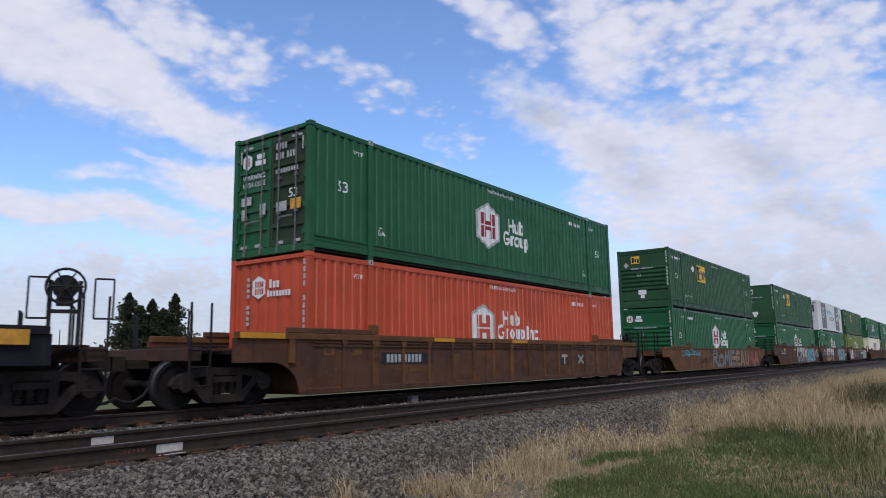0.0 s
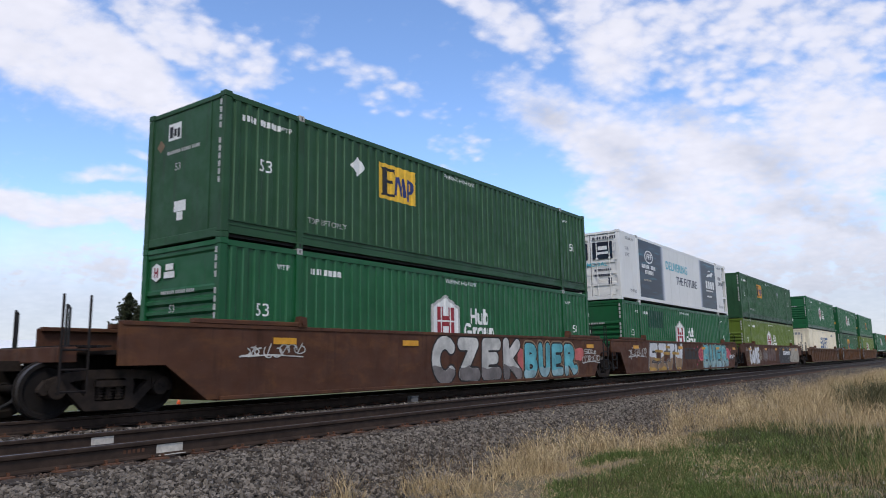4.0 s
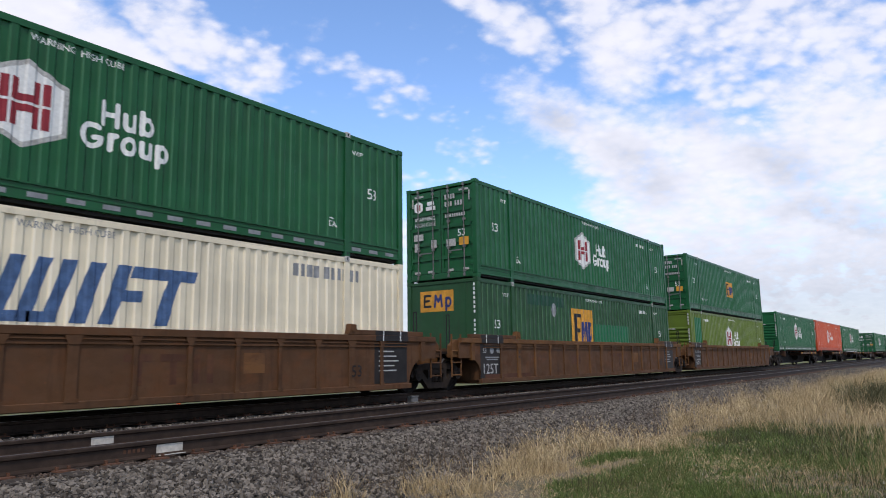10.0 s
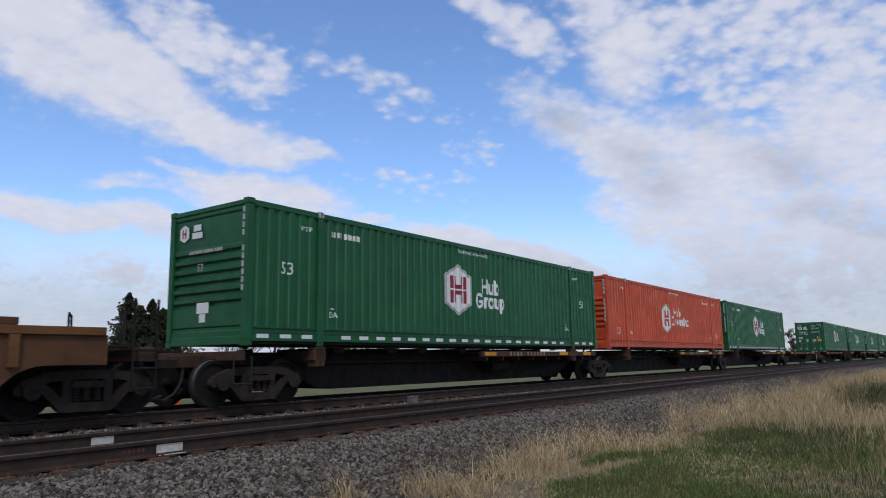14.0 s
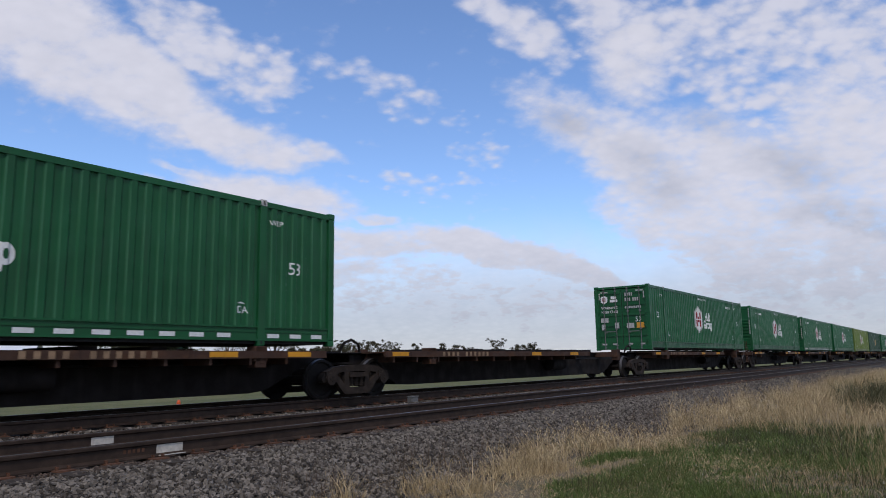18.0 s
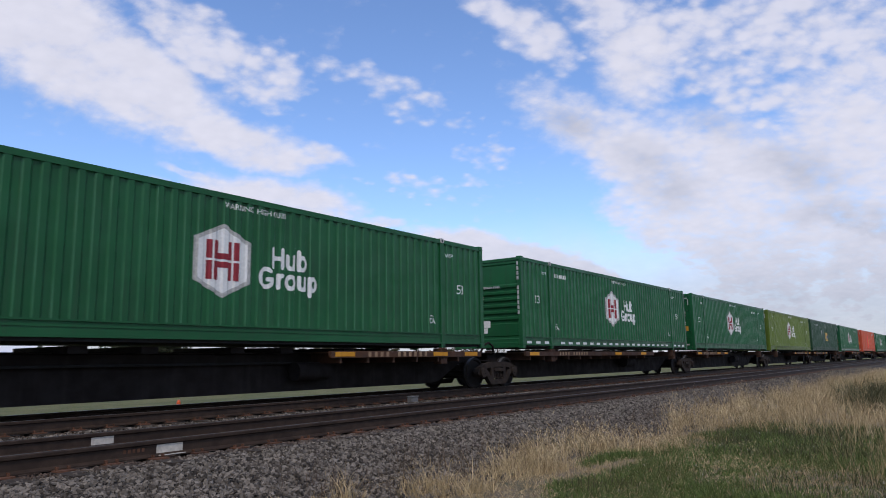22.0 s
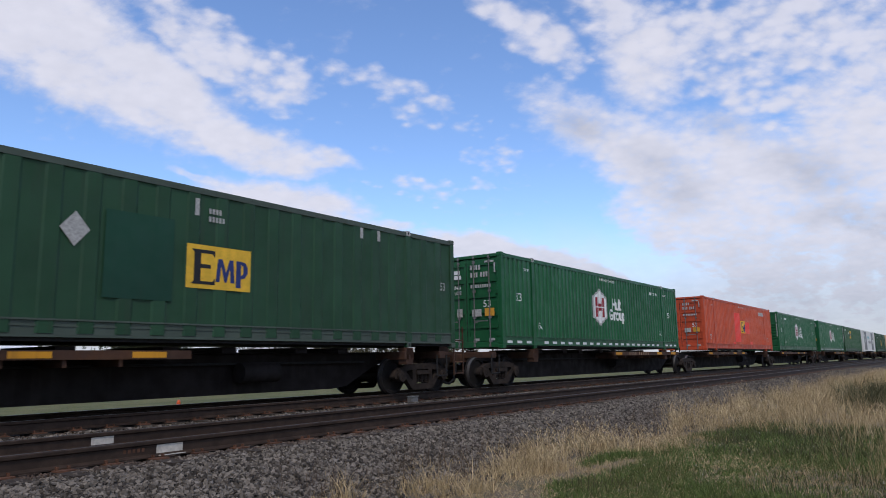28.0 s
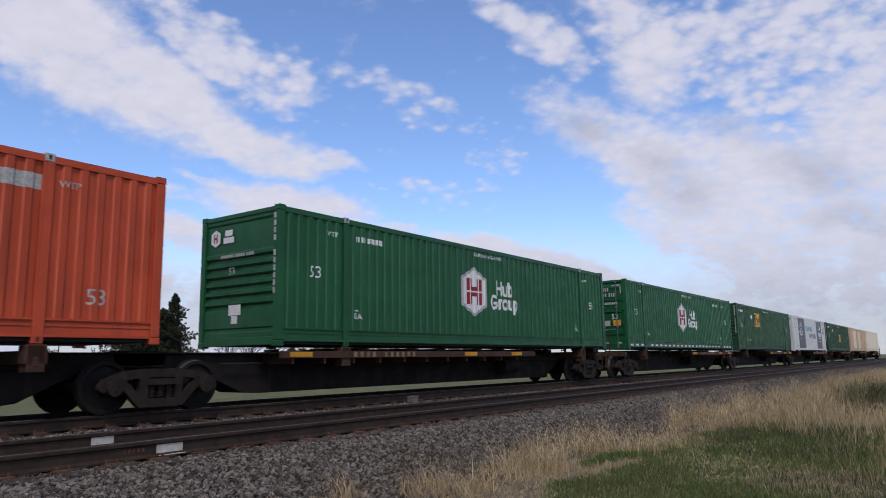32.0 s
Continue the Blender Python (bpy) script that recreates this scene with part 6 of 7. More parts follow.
# ---- ground and track ----
def grid_mesh(name, xs, ys, height, mat):
    xs, ys = np.array(xs), np.array(ys)
    X, Y = np.meshgrid(xs, ys)
    Z = height(X, Y)
    co = np.stack([X, Y, Z], -1).reshape(-1, 3)
    nx, ny = len(xs), len(ys)
    i = np.arange(nx * ny).reshape(ny, nx)
    q = np.stack([i[:-1, :-1], i[:-1, 1:], i[1:, 1:], i[1:, :-1]], -1).reshape(-1, 4)
    me = bpy.data.meshes.new(name)
    me.from_pydata(co.tolist(), [], q.tolist())
    me.polygons.foreach_set("use_smooth", [True] * len(me.polygons))
    me.materials.append(mat)
    return new(name, me)


def wavy(X, Y, k, seed):
    r = np.random.RandomState(seed)
    out = 0
    for _ in range(6):
        a, f, p = r.uniform(0, 2 * np.pi), k * r.uniform(0.6, 1.7), r.uniform(0, 6.28)
        out = out + np.sin((X * np.cos(a) + Y * np.sin(a)) * f + p)
    return out / 6


def ground_h(X, Y):
    near = np.exp(-((X - 8) / 60) ** 2 - (Y / 40) ** 2)
    z = GROUND + 0.07 * near * wavy(X, Y, 1.1, 3) + 0.03 * near * wavy(X, Y, 3.5, 4)
    return z - 0.25 * np.clip((Y - 16) / 30, 0, 1)


n = Nodes("turf and dry earth", 0.95)
turf = n.mix(n.ramp(n.noise(0.7, 5), 0.35, 0.65), (0.090, 0.112, 0.032), (0.160, 0.158, 0.058))
turf = n.mix(n.ramp(n.noise(7.0, 5), 0.45, 0.7), turf, (0.145, 0.12, 0.065))
turf = n.mix(n.ramp(n.noise(40.0, 3), 0.5, 0.75), turf, (0.06, 0.065, 0.025))
n.bump(n.noise(25.0, 5), 0.6, 0.04)
M["turf"] = n.done(turf)
n = Nodes("dry verge earth", 0.95)
soil = n.mix(n.ramp(n.noise(1.6, 5), 0.35, 0.65), (0.200, 0.155, 0.112), (0.120, 0.108, 0.060))
soil = n.mix(n.ramp(n.noise(12.0, 5), 0.5, 0.72), soil, (0.27, 0.215, 0.16))
soil = n.mix(n.ramp(n.noise(55.0, 3), 0.52, 0.75), soil, (0.07, 0.058, 0.04))
n.bump(n.noise(30.0, 6), 0.8, 0.05)
M["soil"] = n.done(soil)
side = [-3000, -1200, -500, -200, -90, -40]
gx = side + list(np.arange(-20, 40, 0.4)) + list(np.arange(40, 90, 2.0)) + [100, 140, 200, 320, 600, 1300, 3000]
gy = [-3000, -1200, -400, -120, -40, -15] + list(np.arange(-6, 17, 0.35)) + list(np.arange(18, 60, 3.0)) + [70, 100, 160, 300, 700, 1500, 3000]
ground = tagged(grid_mesh("ground", gx, gy, ground_h, M["turf"]), "grassy field of green turf and dry earth", "ground", kind="structure")
ground.data.materials.append(M["soil"])
for face in ground.data.polygons:
    face.material_index = 1 if 3.5 < face.center.x < 60 and -1 < face.center.y < 9 else 0

n = Nodes("grey crushed ballast", 0.95)
cell = n.t.nodes.new("ShaderNodeTexVoronoi")
cell.inputs["Scale"].default_value = 30.0
n.link(n.co, cell.inputs["Vector"])
stone = n.mix(n.ramp(cell.outputs["Color"], 0.2, 0.8), (0.043, 0.037, 0.030), (0.172, 0.150, 0.126))
# shade in the gaps between stones is put into the colour
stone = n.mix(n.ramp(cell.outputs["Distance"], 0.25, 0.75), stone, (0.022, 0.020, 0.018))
stone = n.mix(n.ramp(n.noise(0.8, 4), 0.45, 0.7, 0.0, 0.6), stone, (0.084, 0.077, 0.069))
n.bump(n.math("MULTIPLY", cell.outputs["Distance"], -1.0), 1.0, 0.035)
def rust_dust(n, col):
    """Brown brake and rail dust on the stones beside each rail."""
    y = n.t.nodes.new("ShaderNodeSeparateXYZ")
    n.link(n.co, y.inputs[0])
    off = [n.math("ABSOLUTE", n.math("SUBTRACT", n.math("ABSOLUTE", n.math("SUBTRACT", y.outputs[1], c)), 0.755)) for c in (NEAR_Y, TRACK_Y)]
    dust = n.math("MULTIPLY", n.ramp(n.math("MINIMUM", *off), 0.55, 0.12, 0.0, 0.8), n.ramp(n.noise(2.5, 4), 0.3, 0.6, 0.35, 1.0))
    return n.mix(dust, col, (0.075, 0.043, 0.028))


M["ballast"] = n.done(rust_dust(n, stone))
n = Nodes("crushed stone", 0.9)
M["stone"] = n.done(rust_dust(n, n.mix(n.ramp(n.noise(9.0, 3), 0.3, 0.7, 0.0, 0.35), n.mix(n.ramp(n.island(), 0.0, 1.0), (0.037, 0.031, 0.0245), (0.238, 0.208, 0.172)), (0.06, 0.047, 0.036))))

PROFILE_Y = [3.9, 4.35, 4.8, 5.2, 5.7, 6.15, 6.6, 7.0, 9.25, 9.75, 10.35, 10.7, 11.0, 13.7, 14.3, 15.2, 16.6]
PROFILE_Z = [-0.80, -0.64, -0.60, -0.565, -0.46, -0.36, -0.29, -0.275, -0.26, -0.165, -0.155, -0.19, -0.235, -0.235, -0.27, -0.5, -0.9]


def bed_h(X, Y):
    return np.interp(Y, PROFILE_Y, PROFILE_Z) + 0.014 * wavy(X, Y, 9.0, 7) + 0.02 * wavy(X, Y, 2.0, 8) * (Y < 6.6)


bx = [-60, -30] + list(np.arange(-10, 45, 0.16)) + list(np.arange(45, 120, 1.0)) + [130, 160, 220, 320, 600, 1200]
by = list(np.arange(3.9, 16.61, 0.14))
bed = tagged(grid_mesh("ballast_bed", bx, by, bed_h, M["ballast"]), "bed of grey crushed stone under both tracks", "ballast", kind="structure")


def scatter_stones(name, count, xr, yr, size, seed, far=1.0):
    """Crushed stones: dented cubes lying on the bed."""
    r = np.random.RandomState(seed)
    x = xr[0] + (xr[1] - xr[0]) * r.rand(count) ** far
    y = r.uniform(*yr, count)
    keep = (np.abs(np.abs(y - NEAR_Y) - 0.755) > 0.10) & (np.abs(np.abs(y - TRACK_Y) - 0.755) > 0.10)
    x, y = x[keep], y[keep]
    m = len(x)
    s = size * r.uniform(0.55, 1.25, m)
    cube = np.array([(a, b, c) for a in (-1, 1) for b in (-1, 1) for c in (-1, 1)], float)
    v = cube[None] * (0.5 + 0.32 * r.rand(m, 8, 1)) * r.uniform(0.6, 1.15, (m, 1, 3)) + r.uniform(-0.18, 0.18, (m, 8, 3))
    q = r.normal(size=(m, 4))
    q /= np.linalg.norm(q, axis=1)[:, None]
    w, a, b, c = q.T
    R3 = np.stack([1 - 2 * (b * b + c * c), 2 * (a * b - c * w), 2 * (a * c + b * w), 2 * (a * b + c * w), 1 - 2 * (a * a + c * c), 2 * (b * c - a * w), 2 * (a * c - b * w), 2 * (b * c + a * w), 1 - 2 * (a * a + b * b)], 1).reshape(m, 3, 3)
    v = np.einsum("mij,mkj->mki", R3, v) * s[:, None, None] * 0.62
    z = np.maximum(bed_h(x, y), ground_h(x, y)) + s * 0.18
    v += np.stack([x, y, z], 1)[:, None]
    f = np.array(((0, 1, 3, 2), (4, 6, 7, 5), (0, 4, 5, 1), (2, 3, 7, 6), (0, 2, 6, 4), (1, 5, 7, 3)))
    faces = (f[None] + 8 * np.arange(m)[:, None, None]).reshape(-1, 4)
    me = bpy.data.meshes.new(name)
    me.from_pydata(v.reshape(-1, 3).tolist(), [], faces.tolist())
    me.materials.append(M["stone"])
    return tagged(new(name, me), "loose grey crushed ballast stones", "ballast", kind="stuff")


scatter_stones("ballast_stones", 52000, (1.5, 26), (4.55, 7.55), 0.043, 1, 1.35)
scatter_stones("ballast_stones", 15000, (2.0, 40), (7.6, 11.5), 0.042, 2, 1.3)
scatter_stones("ballast_stones", 14000, (18, 70), (4.9, 7.5), 0.055, 3, 1.2)


def rail_section(bm, x0, x1, y):
    prof = [(-0.076, -0.186), (0.076, -0.186), (0.076, -0.172), (0.014, -0.15), (0.010, -0.055), (0.036, -0.040), (0.037, -0.010), (0.028, 0.0), (-0.028, 0.0), (-0.037, -0.010), (-0.036, -0.040), (-0.010, -0.055), (-0.014, -0.15), (-0.076, -0.172)]
    a = [bm.verts.new((x0, y + p, z)) for p, z in prof]
    b = [bm.verts.new((x1, y + p, z)) for p, z in prof]
    bm.faces.new(a)
    bm.faces.new(b[::-1])
    for i in range(len(prof)):
        j = (i + 1) % len(prof)
        bm.faces.new((a[i], a[j], b[j], b[i]))


def track(yc, zc, label):
    root = tagged(new("railway_track"), label, "track", "tracks")
    root.location = (0, yc, zc)
    for k in (-1, 1):
        r = part("rail", ("rail", k), lambda bm: rail_section(bm, -60, 1200, k * 0.755), "rail", root, "rusty steel rail")
        part("running_band", ("band", k), lambda bm: box(bm, -60, 1200, k * 0.755 - 0.024, k * 0.755 + 0.024, -0.004, 0.0015), "rail_top", r)
    for i in range(130):
        x = -4 + 0.55 * i
        t = part("tie", "tie", boxes((-0.115, 0.115, -1.30, 1.30, -0.38, -0.199)), "tie", root, at=pose(x + 0.02 * math.sin(i * 7.3), 0.03 * math.sin(i * 3.1), 0, 0, 0, 0.5 * math.sin(i * 5.0)))
        for k in (-1, 1):
            part("tie_plate", "tie_plate", lambda bm: (box(bm, -0.095, 0.095, -0.18, 0.18, -0.205, -0.184), [box(bm, a - 0.012, a + 0.012, b - 0.016, b + 0.016, -0.19, -0.150) for a in (-0.06, 0.06) for b in (-0.095, 0.095)]), "plate", t, at=pose(0, k * 0.755, 0))
    return root


main_track = track(TRACK_Y, 0.0, "railway track of rusty rails on timber ties, under the train")
near_track = track(NEAR_Y, NEAR_Z, "empty railway track of rusty rails on timber ties")
for k, x0, x1 in ((-1, 4.82, 5.16), (1, 4.86, 5.16)):
    part("painted_band", ("pb", k), lambda bm: (shape(bm, rect(x0, -0.150, x1 - x0, 0.095), k * 0.755 - 0.0165), box(bm, x0, x1, k * 0.755 - 0.078, k * 0.755 - 0.012, -0.174, -0.166)), "mark_cream", near_track, "white paint across the rail web")
part("number_stencil", "railno", lambda bm: [shape(bm, rect(4.42 + 0.055 * i, -0.115, 0.032, 0.042), -0.755 - 0.0165) for i in range(5)], "plate", near_track)


# ---- grass ----
def blades(name, x, y, z, h, w, lean, mat, label, seed, category="grass"):
    """One object of many bent blades."""
    r = np.random.RandomState(seed)
    m = len(x)
    a, b = r.uniform(0, 2 * np.pi, m), r.uniform(0, 2 * np.pi, m)
    side = np.stack([np.cos(a), np.sin(a), np.zeros(m)], 1) * (w / 2)[:, None]
    tip = np.stack([np.cos(b), np.sin(b), np.zeros(m)], 1) * (lean * h)[:, None]
    base = np.stack([x, y, z], 1)
    up = np.stack([np.zeros(m), np.zeros(m), h], 1)
    v = np.stack([base - side, base + side, base + 0.55 * up + 0.3 * tip - 0.7 * side, base + 0.55 * up + 0.3 * tip + 0.7 * side, base + up * (1 - 0.3 * lean[:, None] ** 2) + tip], 1)
    i = 5 * np.arange(m)[:, None]
    quads, tris = (i + np.array([[0, 1, 3, 2]])), (i + np.array([[2, 3, 4]]))
    me = bpy.data.meshes.new(name)
    me.from_pydata(v.reshape(-1, 3).tolist(), [], quads.tolist() + tris.tolist())
    me.materials.append(mat)
    return tagged(new(name, me), label, category, kind="stuff")


def leafy(name, c0, c1, c2):
    n = Nodes(name, 0.85)
    col = n.mix(n.island(), c0, c1)
    col = n.mix(n.ramp(n.noise(0.9, 4), 0.4, 0.65, 0.0, 0.7), col, c2)
    return n.done(col)


M["straw"] = leafy("dry straw-coloured grass", (0.26, 0.180, 0.088), (0.74, 0.585, 0.340), (0.37, 0.270, 0.135))
M["lawn"] = leafy("green grass", (0.046, 0.082, 0.018), (0.150, 0.205, 0.052), (0.120, 0.125, 0.045))
M["seed"] = leafy("pale seed heads", (0.32, 0.31, 0.24), (0.50, 0.48, 0.40), (0.40, 0.37, 0.29))
M["weed"] = leafy("brown weed stems", (0.06, 0.038, 0.026), (0.15, 0.10, 0.065), (0.09, 0.065, 0.038))
M["weed_green"] = leafy("grey-green weeds", (0.040, 0.050, 0.020), (0.115, 0.118, 0.055), (0.085, 0.075, 0.035))


def ground_z(x, y):
    return np.where(y > 3.95, np.maximum(bed_h(x, y), ground_h(x, y)), ground_h(x, y))


def tufts(count, per, xr, yf, spread, seed, keep=None, power=1.0):
    """Tuft centres with blades round them; yf(x, u) gives y."""
    r = np.random.RandomState(seed)
    cx = xr[0] + (xr[1] - xr[0]) * r.rand(count) ** power
    cy = yf(cx, r.rand(count))
    if keep is not None:
        k = keep(cx, cy, r.rand(count))
        cx, cy = cx[k], cy[k]
    m = len(cx)
    x = np.repeat(cx, per) + r.normal(0, spread, m * per)
    y = np.repeat(cy, per) + r.normal(0, spread, m * per)
    size = np.repeat(r.uniform(0.6, 1.15, m), per)
    return x, y, size, r


def spots(cx, cy, places):
    """Nearness to the nearest of some clumps (x, y, radius): 1 at its middle, 0 at its rim."""
    out = np.zeros(len(cx))
    for x0, y0, r0 in places:
        out = np.maximum(out, 1 - np.hypot(cx - x0, (cy - y0) * 1.6) / r0)
    return out


# loose dry tufts on the stony foot of the ballast
LOOSE = ((5.3, 5.05, 0.35), (6.3, 4.75, 0.55), (6.65, 4.5, 0.4), (7.6, 4.6, 0.55), (8.3, 4.6, 0.55), (8.9, 4.9, 0.5))
x, y, size, r = tufts(2600, 9, (4.6, 9.2), lambda cx, u: 3.9 + 1.7 * u, 0.045, 11, lambda cx, cy, u: u < 0.03 + 0.75 * spots(cx, cy, LOOSE))
near = 0.45 + 0.75 * np.clip(spots(x, y, LOOSE), 0, 1)
blades("dry_grass", x, y, ground_z(x, y), near * size * r.uniform(0.12, 0.50, len(x)), r.uniform(0.003, 0.008, len(x)), r.uniform(0.3, 1.7, len(x)), M["straw"], "loose tufts of dry grass on crushed stone", 12)


# dense dry belt between ballast and lawn, thin at one gap
def belt(cx, cy, u):
    lo = np.interp(cx, [8, 9.5, 11, 13, 16, 24, 60], [4.2, 3.95, 3.65, 3.75, 3.3, 2.0, 0.5])
    hi = np.interp(cx, [8, 9.5, 12, 13, 15, 60], [5.0, 5.2, 5.15, 4.6, 5.3, 5.1]) + 0.25 * wavy(cx, cy, 2.1, 22)
    gap = np.abs(cx - 12.9 + 0.4 * (cy - 4.4)) < 0.55
    return (cy > lo + 0.2 * wavy(cx, cy, 1.7, 24)) & (cy < hi) & (u < np.where(gap, 0.08, np.where(cx < 12.2, 0.50, 0.48) + 1.7 * wavy(cx, cy, 2.9, 21)))


x, y, size, r = tufts(6200, 13, (8, 60), lambda cx, u: 0.5 + 5.0 * u, 0.07, 41, belt, 1.5)
fx, fy = x + r.normal(0, 0.06, len(x)), y + r.normal(0, 0.06, len(x))
tall = np.interp(x, [8, 10, 12.5, 14, 20], [0.80, 1.0, 0.8, 1.05, 1.15]) * (1 + 0.45 * wavy(x, y, 1.5, 44))
h, w, lean = tall * size * r.uniform(0.14, 0.62, len(x)), r.uniform(0.003, 0.010, len(x)), r.uniform(0.2, 1.6, len(x))
heads = r.rand(len(x)) < 0.7
fz = ground_z(fx, fy) + h * r.uniform(0.45, 0.95, len(x))
x, y, z = np.concatenate([x, fx[heads]]), np.concatenate([y, fy[heads]]), np.concatenate([ground_z(x, y), fz[heads]])
k = int(heads.sum())
h, w, lean = np.concatenate([h, r.uniform(0.03, 0.11, k)]), np.concatenate([w, r.uniform(0.005, 0.012, k)]), np.concatenate([lean, r.uniform(0.8, 1.8, k)])
blades("dry_grass", x, y, z, h, w, lean, M["straw"], "tall dry straw-coloured grass beside the ballast", 42)
x, y, size, r = tufts(1500, 9, (8, 40), lambda cx, u: 1.5 + 3.9 * u, 0.07, 45, lambda cx, cy, u: belt(cx, cy, u) & (wavy(cx, cy, 1.9, 46) > 0.1), 1.5)
blades("weeds", x, y, ground_z(x, y), size * r.uniform(0.12, 0.42, len(x)), r.uniform(0.003, 0.008, len(x)), r.uniform(0.1, 0.7, len(x)), M["weed_green"], "green shoots among the tall dry grass", 47, "weeds")
# tall grass past the lawn
x, y, size, r = tufts(3000, 14, (12.0, 60), lambda cx, u: -1.5 + 5.2 * u, 0.09, 13, lambda cx, cy, u: (cx > np.interp(cy, [-1, 1, 2.5, 3.5], [10.5, 11.8, 13.6, 15])) & (cy < 0.16 * cx + 1.4) & (u < 0.55 + 0.8 * wavy(cx, cy, 1.4, 27)), 1.5)
blades("dry_grass", x, y, ground_z(x, y), size * (1 + 0.4 * wavy(x, y, 1.1, 48)) * r.uniform(0.2, 0.78, len(x)), r.uniform(0.003, 0.012, len(x)), r.uniform(0.15, 1.2, len(x)), M["straw"], "tall dry straw-coloured grass on the verge", 14)
# dead blades lying on the worn earth
x, y, size, r = tufts(3400, 7, (4.6, 13), lambda cx, u: 1.0 + 3.6 * u, 0.06, 61)
blades("dry_grass", x, y, ground_z(x, y), size * r.uniform(0.03, 0.09, len(x)), r.uniform(0.003, 0.007, len(x)), r.uniform(1.0, 2.4, len(x)), M["straw"], "short dead blades lying on worn earth", 62)
x, y, size, r = tufts(70, 2, (7.0, 13), lambda cx, u: 0.4 + 3.0 * u, 0.10, 71, lambda cx, cy, u: u < 0.5 + 1.2 * wavy(cx, cy, 1.2, 72))
blades("weeds", x, y, ground_z(x, y) + 0.14 * size, size * r.uniform(0.02, 0.04, len(x)), r.uniform(0.008, 0.015, len(x)), r.uniform(0.8, 1.6, len(x)), M["seed"], "pale seed heads above the grass", 73, "weeds")
blades("weeds", x, y, ground_z(x, y), 0.17 * size, r.uniform(0.003, 0.005, len(x)), r.uniform(0.0, 0.2, len(x)), M["weed_green"], "thin green stalks of the seed heads", 74, "weeds")
# short green grass on the near verge, thin at the worn earth
bare = lambda cx, cy: np.minimum(((cx - 8.7) / 1.35) ** 2 + ((cy - 3.86 + 0.12 * (cx - 8.7)) / 0.26) ** 2, ((cx - 6.3) / 0.9) ** 2 + ((cy - 3.95) / 0.45) ** 2)
x, y, size, r = tufts(19000, 12, (4.4, 16), lambda cx, u: -0.8 + 5.1 * u, 0.06, 15, lambda cx, cy, u: (u < 0.85 + 0.95 * wavy(cx, cy, 1.3, 23)) & (cy < np.interp(cx, [4, 7, 9.3, 11, 16], [3.75, 3.85, 4.3, 4.0, 3.9])) & (bare(cx, cy) > 0.75 + 0.6 * u))
deep = 1 + 0.6 * wavy(x, y, 1.6, 49)
blades("green_grass", x, y, ground_z(x, y), deep * size * r.uniform(0.03, 0.13, len(x)), r.uniform(0.004, 0.010, len(x)), r.uniform(0.2, 1.1, len(x)), M["lawn"], "short green grass on the verge", 16)
x, y, size, r = tufts(700, 6, (4.8, 16), lambda cx, u: -0.6 + 4.6 * u, 0.07, 31, lambda cx, cy, u: (u < 0.35 + 0.8 * wavy(cx, cy, 1.3, 33)) & (bare(cx, cy) > 0.5))
blades("dry_grass", x, y, ground_z(x, y), size * r.uniform(0.06, 0.24, len(x)), r.uniform(0.002, 0.005, len(x)), r.uniform(0.2, 1.1, len(x)), M["straw"], "short dry blades among the green grass", 32)
x, y, size, r = tufts(420, 5, (7.5, 12.5), lambda cx, u: -0.3 + 2.6 * u, 0.09, 51, lambda cx, cy, u: u < 0.15 + 0.8 * (cy < 0.30 * (cx - 5.5)) * (cy < 2.0))
blades("dry_grass", x, y, ground_z(x, y), size * r.uniform(0.15, 0.42, len(x)), r.uniform(0.002, 0.005, len(x)), r.uniform(0.2, 0.8, len(x)), M["straw"], "thin dry stalks in the green grass", 52)
x, y, size, r = tufts(700, 12, (6.0, 16), lambda cx, u: 0.2 + 3.8 * u, 0.08, 17, lambda cx, cy, u: (wavy(cx, cy, 1.4, 53) > 0.05) & (bare(cx, cy) > 1.3))
blades("weeds", x, y, ground_z(x, y), size * r.uniform(0.08, 0.30, len(x)), r.uniform(0.004, 0.010, len(x)), r.uniform(0.2, 0.9, len(x)), M["weed_green"], "grey-green weeds among the grass", 18, "weeds")
x, y, size, r = tufts(900, 9, (5.0, 30), lambda cx, u: 3.9 + 1.8 * u, 0.05, 19, lambda cx, cy, u: (wavy(cx, cy, 1.7, 29) > 0.12) & (u < 0.7))
blades("weeds", x, y, ground_z(x, y), size * r.uniform(0.12, 0.55, len(x)), r.uniform(0.002, 0.006, len(x)), r.uniform(0.1, 0.5, len(x)), M["weed"], "brown weed stems at the edge of the ballast", 20, "weeds")
x, y, size, r = tufts(620, 22, (16.5, 26), lambda cx, u: 1.0 + 1.9 * u, 0.12, 24, lambda cx, cy, u: u < 1.2 * spots(cx, cy, ((20.0, 1.6, 1.5), (22.5, 1.9, 1.9))))
blades("weeds", x, y, ground_z(x, y), size * r.uniform(0.25, 0.95, len(x)), r.uniform(0.008, 0.018, len(x)), r.uniform(0.2, 0.9, len(x)), M["weed_green"], "clump of dark green weeds on the verge", 26, "weeds")


# ---- trees and far things ----
def bearing(px, depth):
    """Ground place in the direction of a column of the view, at that depth."""
    a = YAW + math.atan((px - 784) / 1255.4)
    return depth * math.sin(a), depth * math.cos(a)


